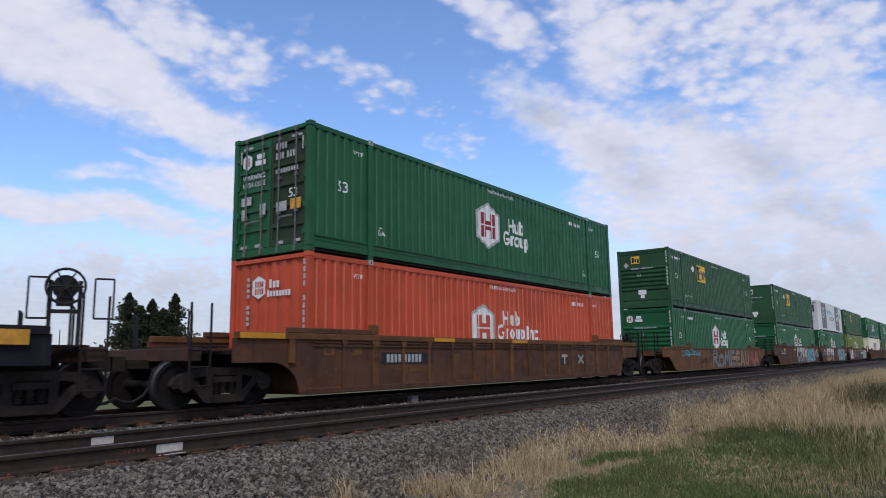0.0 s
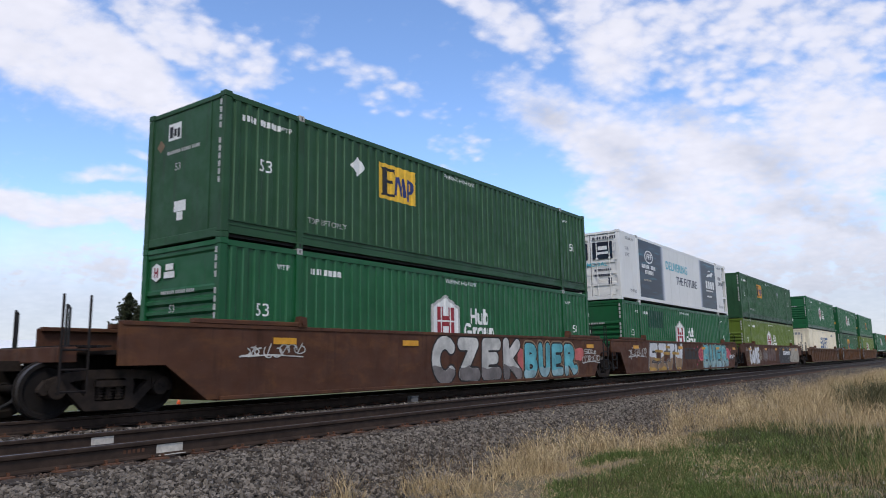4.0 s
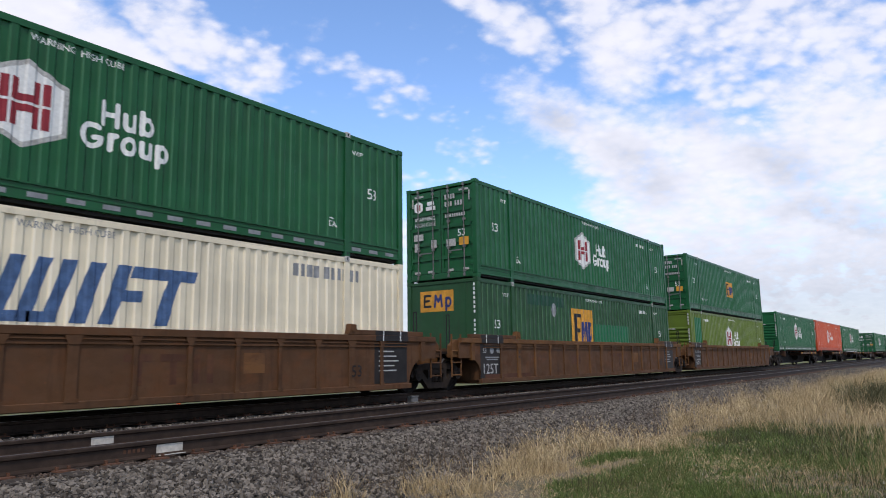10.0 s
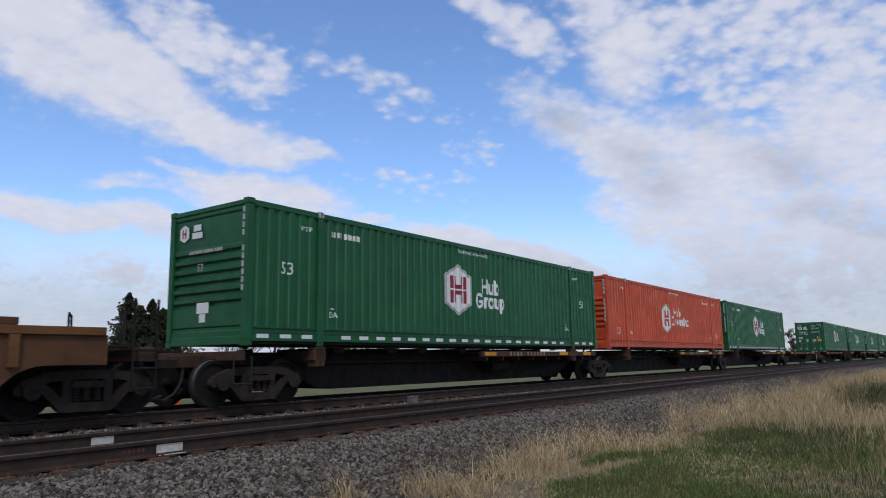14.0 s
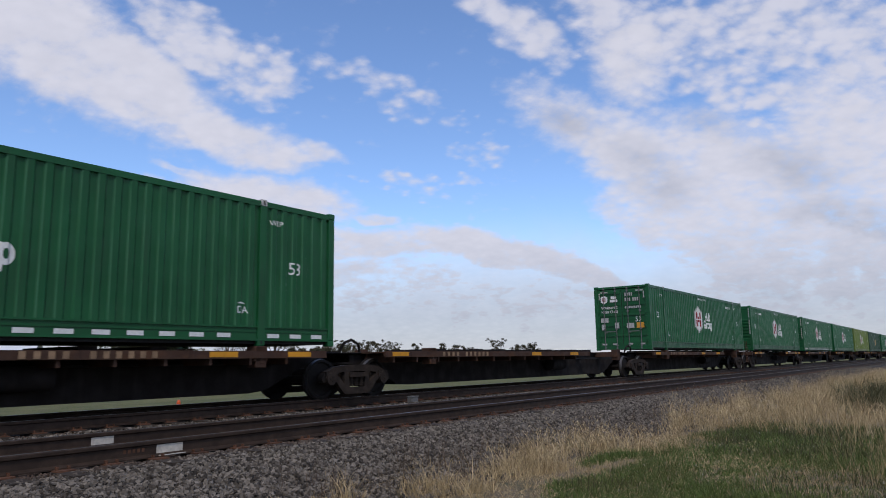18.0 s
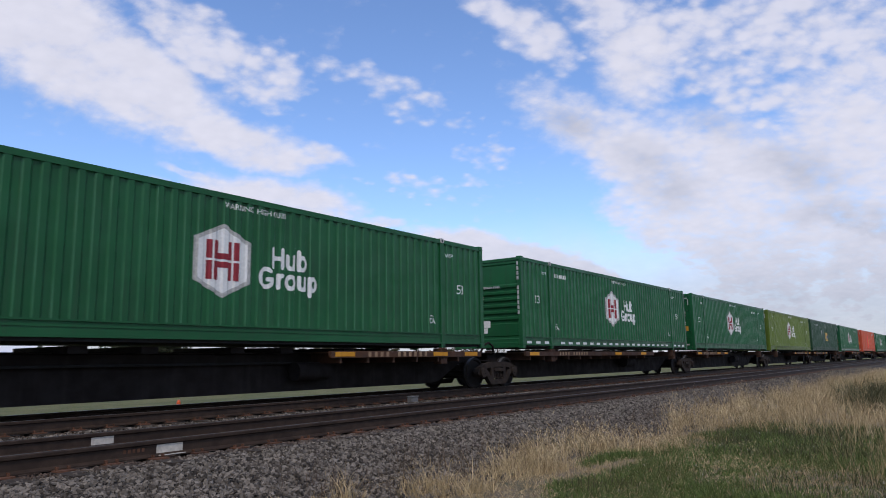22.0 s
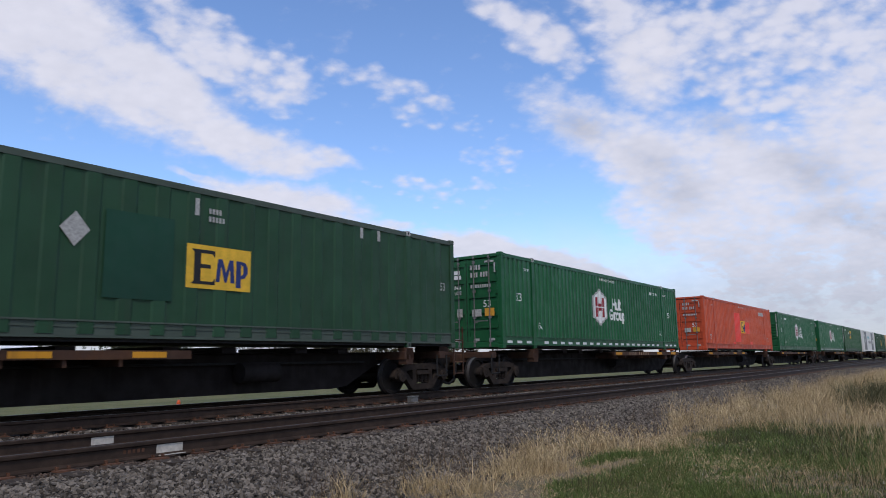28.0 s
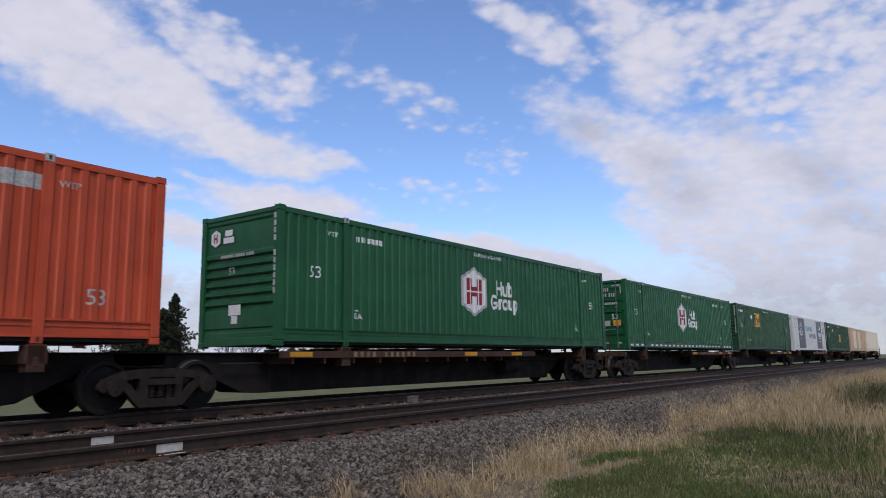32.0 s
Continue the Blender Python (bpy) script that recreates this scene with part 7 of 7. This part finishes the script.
def leaf_cloud(centres, sizes, per, leaf, seed, droop=0.0, radial=None):
    r = np.random.RandomState(seed)
    c = np.repeat(np.array(centres), per, 0)
    s = np.repeat(np.array(sizes), per)
    m = len(c)
    d = r.normal(size=(m, 3))
    d /= np.linalg.norm(d, axis=1)[:, None]
    p = c + d * (s * r.rand(m) ** 0.45)[:, None] * np.array([1, 1, 0.7])
    a = r.normal(size=(m, 3))
    a /= np.linalg.norm(a, axis=1)[:, None]
    b = np.cross(a, r.normal(size=(m, 3)))
    b /= np.linalg.norm(b, axis=1)[:, None]
    l = leaf * r.uniform(0.6, 1.4, m)
    v = np.stack([p - a * l[:, None], p + b * (0.5 * l)[:, None], p + a * l[:, None], p - b * (0.5 * l)[:, None]], 1)
    v[:, :, 2] -= droop * r.rand(m, 1)
    return v.reshape(-1, 3).tolist(), (4 * np.arange(m)[:, None] + np.arange(4)).tolist()


def leaf_part(name, verts, faces, mat, parent):
    me = bpy.data.meshes.new(name)
    me.from_pydata(verts, [], faces)
    me.materials.append(mat)
    ob = new(name, me)
    ob.parent = parent
    return ob


M["needles"] = leafy("dark conifer needles", (0.018, 0.025, 0.012), (0.048, 0.058, 0.026), (0.035, 0.038, 0.018))
M["far_leaves"] = leafy("dull autumn leaves", (0.035, 0.032, 0.016), (0.075, 0.06, 0.03), (0.05, 0.05, 0.022))
M["rust_leaves"] = leafy("reddish brown leaves", (0.06, 0.03, 0.02), (0.12, 0.06, 0.035), (0.08, 0.045, 0.025))


def conifer(px, depth, h, wide, seed):
    x, y = bearing(px, depth)
    root = tagged(new("conifer"), "tall dark green conifer in the field", "tree", "conifers in the field")
    root.location = (x, y, GROUND - 0.3)
    part("trunk", ("ctrunk", h), lambda bm: tube(bm, (0, 0, 0), (0, 0, h * 0.97), 0.3, 8, 0.03), "bark", root)
    r = random.Random(seed)
    cs, ss, limbs = [], [], []
    for i in range(90):
        f = i / 89
        z = h * (0.08 + 0.91 * f)
        for _ in range(4):
            reach = wide * (1 - f) ** 0.72 * (0.78 + 0.22 * math.sin(23 * f + seed)) * r.uniform(0.3, 1.25) + 0.12
            a = r.uniform(0, 6.283)
            for k in (0.3, 0.55, 0.8, 1.0):
                cs.append((reach * k * math.cos(a), reach * k * math.sin(a), z + 0.30 * reach * k * k - 0.25 * reach * k + r.uniform(-0.22, 0.22)))
                ss.append(0.16 + 0.10 * wide * (1 - f) * (1.05 - 0.7 * k))
            if i % 2 == 0:
                limbs.append((z, reach, a))
    part("branchwork", ("climbs", seed), lambda bm: [tube(bm, (0, 0, z), (q * math.cos(a), q * math.sin(a), z - 0.05 * q), 0.05, 4, 0.012) for z, q, a in limbs], "bark", root)
    v, f = leaf_cloud(cs, ss, 13, 0.15, seed, 0.1)
    leaf_part("crown", v, f, M["needles"], root)


for px, depth, h, wide, seed in ((226, 118, 12.6, 6.0, 1), (268, 122, 12.0, 5.6, 2), (308, 118, 12.6, 5.2, 3), (246, 116, 10.4, 5.2, 4), (288, 117, 10.2, 5.0, 5)):
    conifer(px, depth, h, wide, seed)


def branches(bm, p, d, length, rad, level, r, tips):
    q = p + d * length
    tube(bm, p, q, rad, 6 if level > 2 else 4, rad * 0.62)
    if level == 0:
        tips.append(tuple(q))
        return
    for _ in range(3 if level > 1 else 4):
        e = (d + Vector((r.uniform(-1, 1), r.uniform(-1, 1), r.uniform(-0.35, 0.75))) * 0.72).normalized()
        branches(bm, p + d * length * r.uniform(0.55, 1.0), e, length * r.uniform(0.6, 0.82), rad * 0.55, level - 1, r, tips)


def bare_tree(px, depth, h, seed, leaf=0.0, mat="far_leaves", label="bare-branched tree far across the field"):
    x, y = bearing(px, depth)
    root = tagged(new("bare_tree"), label, "tree", "far trees")
    root.location = (x, y, GROUND - 0.4)
    r, tips = random.Random(seed), []
    bm = bmesh.new()
    for _ in range(3):
        branches(bm, Vector((0, 0, 0)), Vector((r.uniform(-0.35, 0.35), r.uniform(-0.35, 0.35), 1)).normalized(), h * 0.34, h * 0.022, 4, r, tips)
    me = bpy.data.meshes.new("branchwork")
    bm.to_mesh(me)
    bm.free()
    me.materials.append(M["bark"])
    new("branchwork", me).parent = root
    v, f = leaf_cloud(tips, [h * 0.05] * len(tips), 2 if leaf == 0 else 9, h * (0.010 if leaf == 0 else 0.02), seed)
    leaf_part("twigs" if leaf == 0 else "crown", v, f, M["bark"] if leaf == 0 else M[mat], root)


bare_tree(412, 190, 12.5, 31)
bare_tree(437, 190, 13.0, 32)
bare_tree(483, 195, 13.2, 33)


def leafy_tree(px, depth, h, wide, seed, mat="far_leaves", label="dull autumn tree far across the field"):
    x, y = bearing(px, depth)
    root = tagged(new("broadleaf_tree"), label, "tree", "far trees")
    root.location = (x, y, GROUND - 0.6)
    r = random.Random(seed)
    part("trunk", ("ltrunk", h), lambda bm: (tube(bm, (0, 0, 0), (0, 0, h * 0.6), h * 0.03, 6, h * 0.015), [tube(bm, (0, 0, h * 0.3), (wide * 0.6 * math.cos(a), wide * 0.6 * math.sin(a), h * 0.75), h * 0.012, 4, h * 0.004) for a in (0.4, 1.9, 3.3, 4.9)]), "bark", root)
    cs = [(wide * r.gauss(0, 0.42), wide * r.gauss(0, 0.42), h * r.uniform(0.25, 0.92)) for _ in range(26)]
    v, f = leaf_cloud(cs, [wide * r.uniform(0.18, 0.36) for _ in cs], 60, wide * 0.06, seed)
    leaf_part("crown", v, f, M[mat], root)


r = random.Random(77)
for i in range(24):
    px = 505 + 8.6 * i + r.uniform(-3, 3)
    leafy_tree(px, 520 + r.uniform(-25, 25), r.uniform(13, 19) * (1.0 if i % 5 else 0.7), r.uniform(4.5, 8), 100 + i)
for px, d, h, w in ((737, 420, 13, 4.5), (785, 430, 13, 6), (810, 440, 12, 6), (832, 440, 10, 6), (877, 400, 15, 5), (918, 430, 11, 6), (1394, 330, 14, 5), (1412, 330, 9, 5), (938, 430, 12, 6)):
    leafy_tree(px, d, h, w, int(px))
leafy_tree(66, 150, 6.4, 3.4, 201, "rust_leaves", "reddish brown bushy tree beside a white building")
leafy_tree(85, 152, 5.2, 2.6, 202, "rust_leaves", "reddish brown bushy tree beside a white building")


def barn(px, depth, w, d, wall_h, roof_h, turn, label):
    x, y = bearing(px, depth)
    root = tagged(new("farm_building"), label, "building", "far farm buildings")
    root.matrix_basis = pose(x, y, GROUND - 0.5, 0, 0, turn)
    part("wall", ("bw", w, wall_h), lambda bm: box(bm, -w / 2, w / 2, -d / 2, d / 2, 0, wall_h), "wall_grey", root)
    part("roof", ("br", w, wall_h), lambda bm: [prism_yz(bm, w, k * (d / 2 + 0.4), wall_h - 0.1, wall_h + roof_h) for k in (-1, 1)], "roof_white", root)
    for i in range(3):
        part("window", ("bwin", w), lambda bm: box(bm, -0.5, 0.5, -d / 2 - 0.04, -d / 2 + 0.02, wall_h * 0.35, wall_h * 0.72), "mark_black", root, at=pose(w * (i - 1) * 0.3, 0, 0))


def prism_yz(bm, w, y, z0, z1):
    v = [bm.verts.new(c) for c in ((-w / 2 - 0.4, y, z0), (w / 2 + 0.4, y, z0), (w / 2 + 0.4, 0, z1), (-w / 2 - 0.4, 0, z1), (-w / 2 - 0.4, y, z0 + 0.12), (w / 2 + 0.4, y, z0 + 0.12), (w / 2 + 0.4, 0, z1 + 0.12), (-w / 2 - 0.4, 0, z1 + 0.12))]
    for f in ((0, 1, 2, 3), (7, 6, 5, 4), (0, 4, 5, 1), (1, 5, 6, 2), (2, 6, 7, 3), (3, 7, 4, 0)):
        bm.faces.new([v[i] for i in f])


barn(5, 130, 10, 8, 3.6, 2.4, -36, "white metal-roofed building far across the field")
barn(440, 230, 22, 10, 3.6, 2.6, -40, "long white-roofed farm building among bare trees")
barn(640, 300, 24, 10, 3.8, 1.8, -40, "long low white-roofed farm building")
x, y = bearing(107, 160)
pole = tagged(new("utility_pole"), "thin bare wooden pole in the field", "pole")
pole.location = (x, y, GROUND - 0.4)
part("shaft", "pole_shaft", lambda bm: tube(bm, (0, 0, 0), (0, 0, 9.0), 0.14, 8, 0.09), "bark", pole)

post = tagged(new("marker_post"), "short orange plastic marker post in the grass", "post")
post.location = (13.4, 20.0, GROUND - 0.1)
part("shaft", "marker_shaft", lambda bm: (tube(bm, (0, 0, 0), (0, 0, 0.36), 0.06, 10), tube(bm, (0, 0, 0.36), (0, 0, 0.42), 0.06, 10, 0.03)), "signal", post, smooth=40)
box_ = tagged(new("track_bond_box"), "small grey junction box beside the rail", "box")
box_.location = (13.97, 11.12, -0.27)
part("housing", "bond_housing", lambda bm: box(bm, -0.13, 0.13, -0.08, 0.08, 0.0, 0.20), "grey", box_, bevel=0.02)
part("lid", "bond_lid", lambda bm: box(bm, -0.14, 0.14, -0.09, 0.09, 0.20, 0.225), "grey", box_, bevel=0.006)


# ---- clouds ----
def cloud_material():
    m = bpy.data.materials.new("drifting cloud")
    m.use_nodes = True
    t = m.node_tree
    t.nodes.clear()
    L = t.links.new

    def mth(op, a, b=0.0, c=None):
        n = t.nodes.new("ShaderNodeMath")
        n.operation = op
        for k, v in ((0, a), (1, b)) + (((2, c),) if c is not None else ()):
            if isinstance(v, (int, float)):
                n.inputs[k].default_value = v
            else:
                L(v, n.inputs[k])
        return n.outputs[0]

    def vmath(op, a, b=None):
        n = t.nodes.new("ShaderNodeVectorMath")
        n.operation = op
        for k, v in ((0, a), (1, b)):
            if v is None:
                continue
            if isinstance(v, (tuple, Vector)):
                n.inputs[k].default_value = tuple(v)
            else:
                L(v, n.inputs[k])
        return n

    def smooth(v, a, b, lo=0.0, hi=1.0):
        n = t.nodes.new("ShaderNodeMapRange")
        n.interpolation_type = "SMOOTHSTEP"
        for key, w in (("From Min", a), ("From Max", b), ("To Min", lo), ("To Max", hi)):
            n.inputs[key].default_value = w
        L(v, n.inputs["Value"])
        return n.outputs[0]

    def tex(vec, scale, detail, rough=0.55, distort=0.0):
        n = t.nodes.new("ShaderNodeTexNoise")
        for key, w in (("Scale", scale), ("Detail", detail), ("Roughness", rough), ("Distortion", distort)):
            n.inputs[key].default_value = w
        L(vec, n.inputs["Vector"])
        return n.outputs["Fac"]

    d = vmath("NORMALIZE", t.nodes.new("ShaderNodeTexCoord").outputs["Object"]).outputs[0]
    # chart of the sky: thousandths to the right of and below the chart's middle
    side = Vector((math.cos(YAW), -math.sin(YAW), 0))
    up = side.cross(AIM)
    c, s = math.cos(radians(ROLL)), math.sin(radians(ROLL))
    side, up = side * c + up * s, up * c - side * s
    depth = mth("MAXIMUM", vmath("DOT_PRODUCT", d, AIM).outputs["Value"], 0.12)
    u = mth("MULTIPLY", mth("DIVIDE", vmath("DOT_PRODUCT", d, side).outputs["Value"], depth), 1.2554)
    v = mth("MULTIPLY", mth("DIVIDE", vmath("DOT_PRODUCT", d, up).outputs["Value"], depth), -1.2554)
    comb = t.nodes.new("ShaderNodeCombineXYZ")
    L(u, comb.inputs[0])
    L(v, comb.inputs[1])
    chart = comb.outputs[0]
    warp = t.nodes.new("ShaderNodeTexNoise")
    warp.inputs["Scale"].default_value, warp.inputs["Detail"].default_value = 5.0, 4
    L(chart, warp.inputs["Vector"])
    shift = vmath("SCALE", vmath("SUBTRACT", warp.outputs["Color"], (0.5, 0.5, 0.5)).outputs[0])
    shift.inputs["Scale"].default_value = 0.09
    bent = vmath("ADD", chart, shift.outputs[0]).outputs[0]

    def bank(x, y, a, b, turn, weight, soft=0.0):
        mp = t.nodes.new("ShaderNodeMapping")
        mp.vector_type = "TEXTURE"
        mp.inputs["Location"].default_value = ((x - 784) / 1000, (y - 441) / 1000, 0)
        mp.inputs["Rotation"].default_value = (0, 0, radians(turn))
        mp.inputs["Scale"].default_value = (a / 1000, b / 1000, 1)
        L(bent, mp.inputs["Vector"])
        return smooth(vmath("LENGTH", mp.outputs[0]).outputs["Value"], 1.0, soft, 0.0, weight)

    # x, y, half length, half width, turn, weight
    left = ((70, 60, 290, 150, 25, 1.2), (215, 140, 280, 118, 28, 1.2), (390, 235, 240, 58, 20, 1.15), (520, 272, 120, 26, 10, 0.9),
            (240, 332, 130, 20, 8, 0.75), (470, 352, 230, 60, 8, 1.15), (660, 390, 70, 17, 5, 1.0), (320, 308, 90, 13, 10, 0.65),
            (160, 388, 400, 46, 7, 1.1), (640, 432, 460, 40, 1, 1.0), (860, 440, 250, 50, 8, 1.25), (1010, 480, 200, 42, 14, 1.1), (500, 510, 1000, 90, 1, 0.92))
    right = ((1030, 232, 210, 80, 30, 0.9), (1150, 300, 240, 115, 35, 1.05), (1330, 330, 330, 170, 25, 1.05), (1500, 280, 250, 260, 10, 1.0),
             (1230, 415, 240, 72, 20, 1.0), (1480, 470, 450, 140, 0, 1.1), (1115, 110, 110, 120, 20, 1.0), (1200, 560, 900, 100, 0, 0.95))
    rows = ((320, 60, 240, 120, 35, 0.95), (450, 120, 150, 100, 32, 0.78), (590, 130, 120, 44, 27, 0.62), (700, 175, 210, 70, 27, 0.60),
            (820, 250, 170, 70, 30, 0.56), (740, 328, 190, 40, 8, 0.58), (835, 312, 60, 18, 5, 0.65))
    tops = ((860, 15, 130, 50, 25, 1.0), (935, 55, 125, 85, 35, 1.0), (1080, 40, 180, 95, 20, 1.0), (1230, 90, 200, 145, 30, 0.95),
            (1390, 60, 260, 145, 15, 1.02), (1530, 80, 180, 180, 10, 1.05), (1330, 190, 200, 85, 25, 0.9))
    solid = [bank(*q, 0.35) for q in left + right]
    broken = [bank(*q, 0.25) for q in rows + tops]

    def top(items):
        out = items[0]
        for i in items[1:]:
            out = mth("MAXIMUM", out, i)
        return out

    lump, lace = top(solid), top(broken)
    stretch = t.nodes.new("ShaderNodeMapping")
    stretch.inputs["Scale"].default_value = (1.0, 1.7, 1.0)
    stretch.inputs["Rotation"].default_value = (0, 0, radians(-18))
    L(chart, stretch.inputs["Vector"])
    big, fine = tex(stretch.outputs[0], 6.0, 10, 0.62, 0.3), tex(stretch.outputs[0], 17.0, 7, 0.6, 0.25)
    flecks = tex(stretch.outputs[0], 36.0, 5, 0.6, 0.15)
    # a level layer seen in perspective carries the rows of puffs
    rise = mth("ADD", vmath("DOT_PRODUCT", d, (0, 0, 1)).outputs["Value"], 0.26)
    spread = t.nodes.new("ShaderNodeCombineXYZ")
    for k in (0, 1):
        L(mth("DIVIDE", vmath("DOT_PRODUCT", d, (1 - k, k, 0)).outputs["Value"], rise), spread.inputs[k])
    level = vmath("ADD", spread.outputs[0], vmath("MULTIPLY", shift.outputs[0], (0.5, 0.5, 0)).outputs[0]).outputs[0]
    puff = t.nodes.new("ShaderNodeTexVoronoi")
    puff.feature = "SMOOTH_F1"
    puff.inputs["Scale"].default_value = 23.0
    puff.inputs["Smoothness"].default_value = 0.7
    puff.inputs["Detail"].default_value = 1.2
    puff.inputs["Roughness"].default_value = 0.45
    L(level, puff.inputs["Vector"])
    lumps = mth("SUBTRACT", 0.52, puff.outputs["Distance"])
    grain = mth("ADD", mth("MULTIPLY", mth("SUBTRACT", fine, 0.5), 0.85), mth("MULTIPLY", mth("SUBTRACT", flecks, 0.5), 0.5))
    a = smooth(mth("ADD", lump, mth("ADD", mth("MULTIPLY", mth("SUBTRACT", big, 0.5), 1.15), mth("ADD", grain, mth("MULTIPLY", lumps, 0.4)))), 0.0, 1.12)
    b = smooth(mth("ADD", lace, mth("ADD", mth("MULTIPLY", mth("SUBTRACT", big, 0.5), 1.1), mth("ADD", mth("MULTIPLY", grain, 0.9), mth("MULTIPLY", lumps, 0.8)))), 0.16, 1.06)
    # outside the chart: unseen broken cloud, added to whiten the light from the sky
    far = smooth(vmath("DOT_PRODUCT", d, AIM).outputs["Value"], 0.65, 0.35)
    # a gap in this added cover lets the sun lamp through
    unseen_cover = mth("MULTIPLY", smooth(tex(d, 3.0, 8), 0.40, 0.62, 0.45, 0.85), mth("MULTIPLY", far, smooth(vmath("DOT_PRODUCT", d, sun_from).outputs["Value"], 0.97, 0.90)))
    height = vmath("DOT_PRODUCT", d, (0, 0, 1)).outputs["Value"]
    haze = smooth(mth("ADD", height, mth("MULTIPLY", mth("SUBTRACT", tex(chart, 5.0, 6), 0.5), 0.10)), 0.22, 0.06, 0.0, 0.86)
    cover = mth("MAXIMUM", mth("MAXIMUM", mth("MULTIPLY", a, 0.95), mth("MULTIPLY", b, 0.88)), mth("MAXIMUM", unseen_cover, haze))
    grey = t.nodes.new("ShaderNodeMix")
    grey.data_type = "RGBA"
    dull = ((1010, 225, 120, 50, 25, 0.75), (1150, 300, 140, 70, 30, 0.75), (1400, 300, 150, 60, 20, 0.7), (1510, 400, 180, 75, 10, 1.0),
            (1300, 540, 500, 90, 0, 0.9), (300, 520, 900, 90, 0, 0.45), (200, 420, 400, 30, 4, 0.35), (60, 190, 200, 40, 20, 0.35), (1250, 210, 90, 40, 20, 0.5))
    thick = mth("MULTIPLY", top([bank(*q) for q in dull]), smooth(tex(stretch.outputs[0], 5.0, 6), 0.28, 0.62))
    # the added cloud outside the chart is greyed to limit its glow
    back = mth("MULTIPLY", far, 0.75)
    low = smooth(height, 0.20, 0.04, 0.0, 0.8)
    folds = mth("MULTIPLY", mth("SUBTRACT", mth("ADD", fine, mth("MULTIPLY", puff.outputs["Distance"], 0.5)), 0.62), 0.42)
    L(mth("ADD", mth("MAXIMUM", mth("MAXIMUM", thick, back), low), folds), grey.inputs[0])
    grey.inputs[6].default_value = CLOUD_LIT
    grey.inputs[7].default_value = CLOUD_SHADE
    glow = t.nodes.new("ShaderNodeEmission")
    L(grey.outputs[2], glow.inputs[0])
    glow.inputs[1].default_value = CLOUD_GLOW
    clear = t.nodes.new("ShaderNodeBsdfTransparent")
    mix = t.nodes.new("ShaderNodeMixShader")
    L(cover, mix.inputs[0])
    L(clear.outputs[0], mix.inputs[1])
    L(glow.outputs[0], mix.inputs[2])
    out = t.nodes.new("ShaderNodeOutputMaterial")
    L(mix.outputs[0], out.inputs[0])
    return m


def dome(bm):
    rings = []
    for i in range(14):
        a = radians(-3 + 93 * i / 14)
        rings.append([bm.verts.new((2900 * math.cos(a) * math.cos(b * math.pi / 24), 2900 * math.cos(a) * math.sin(b * math.pi / 24), 2900 * math.sin(a))) for b in range(48)])
    for lo, hi in zip(rings, rings[1:]):
        for i in range(48):
            j = (i + 1) % 48
            bm.faces.new((lo[i], hi[i], hi[j], lo[j]))
    tip = bm.verts.new((0, 0, 2900))
    for i in range(48):
        bm.faces.new((rings[-1][i], tip, rings[-1][(i + 1) % 48]))


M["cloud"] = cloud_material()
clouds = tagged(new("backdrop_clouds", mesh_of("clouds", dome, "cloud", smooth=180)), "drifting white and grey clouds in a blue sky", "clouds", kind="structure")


# ---- everything that moves ----
def motions():
    """The train runs to -x, its wheels roll, and the clouds drift."""
    for thing, s, z in TRAIN:
        walk(thing, [(t, pose(s - run(t), TRACK_Y, z)) for t in range(0, 33, 2)])
    starts = {thing: s for thing, s, z in TRAIN}
    for wheel, car, x in WHEELSETS:
        home = wheel.matrix_basis.translation.copy()
        rows, held = [], None
        for f in range(0, 961):
            t = f / 30
            place = starts[car] + x - run(t)
            turn = -place / WHEEL_R
            inside = 1.5 < place < 42
            if inside or held != inside or f in (0, 960):
                stop = min(max(place, 1.5), 42)
                rows.append((t, Matrix.Translation(home) @ Matrix.Rotation(-(starts[car] + x - stop) / WHEEL_R, 4, "Y")))
            held = inside
        walk(wheel, rows)
    drift = []
    for t in (0, 32):
        k = (t - 16) / 32
        drift.append((t, Matrix.Translation(EYE) @ Matrix.Rotation(radians(-3.55 * k), 4, "Z") @ Matrix.Rotation(radians(-1.35 * k), 4, (math.cos(YAW), -math.sin(YAW), 0))))
    walk(clouds, drift)


motions()
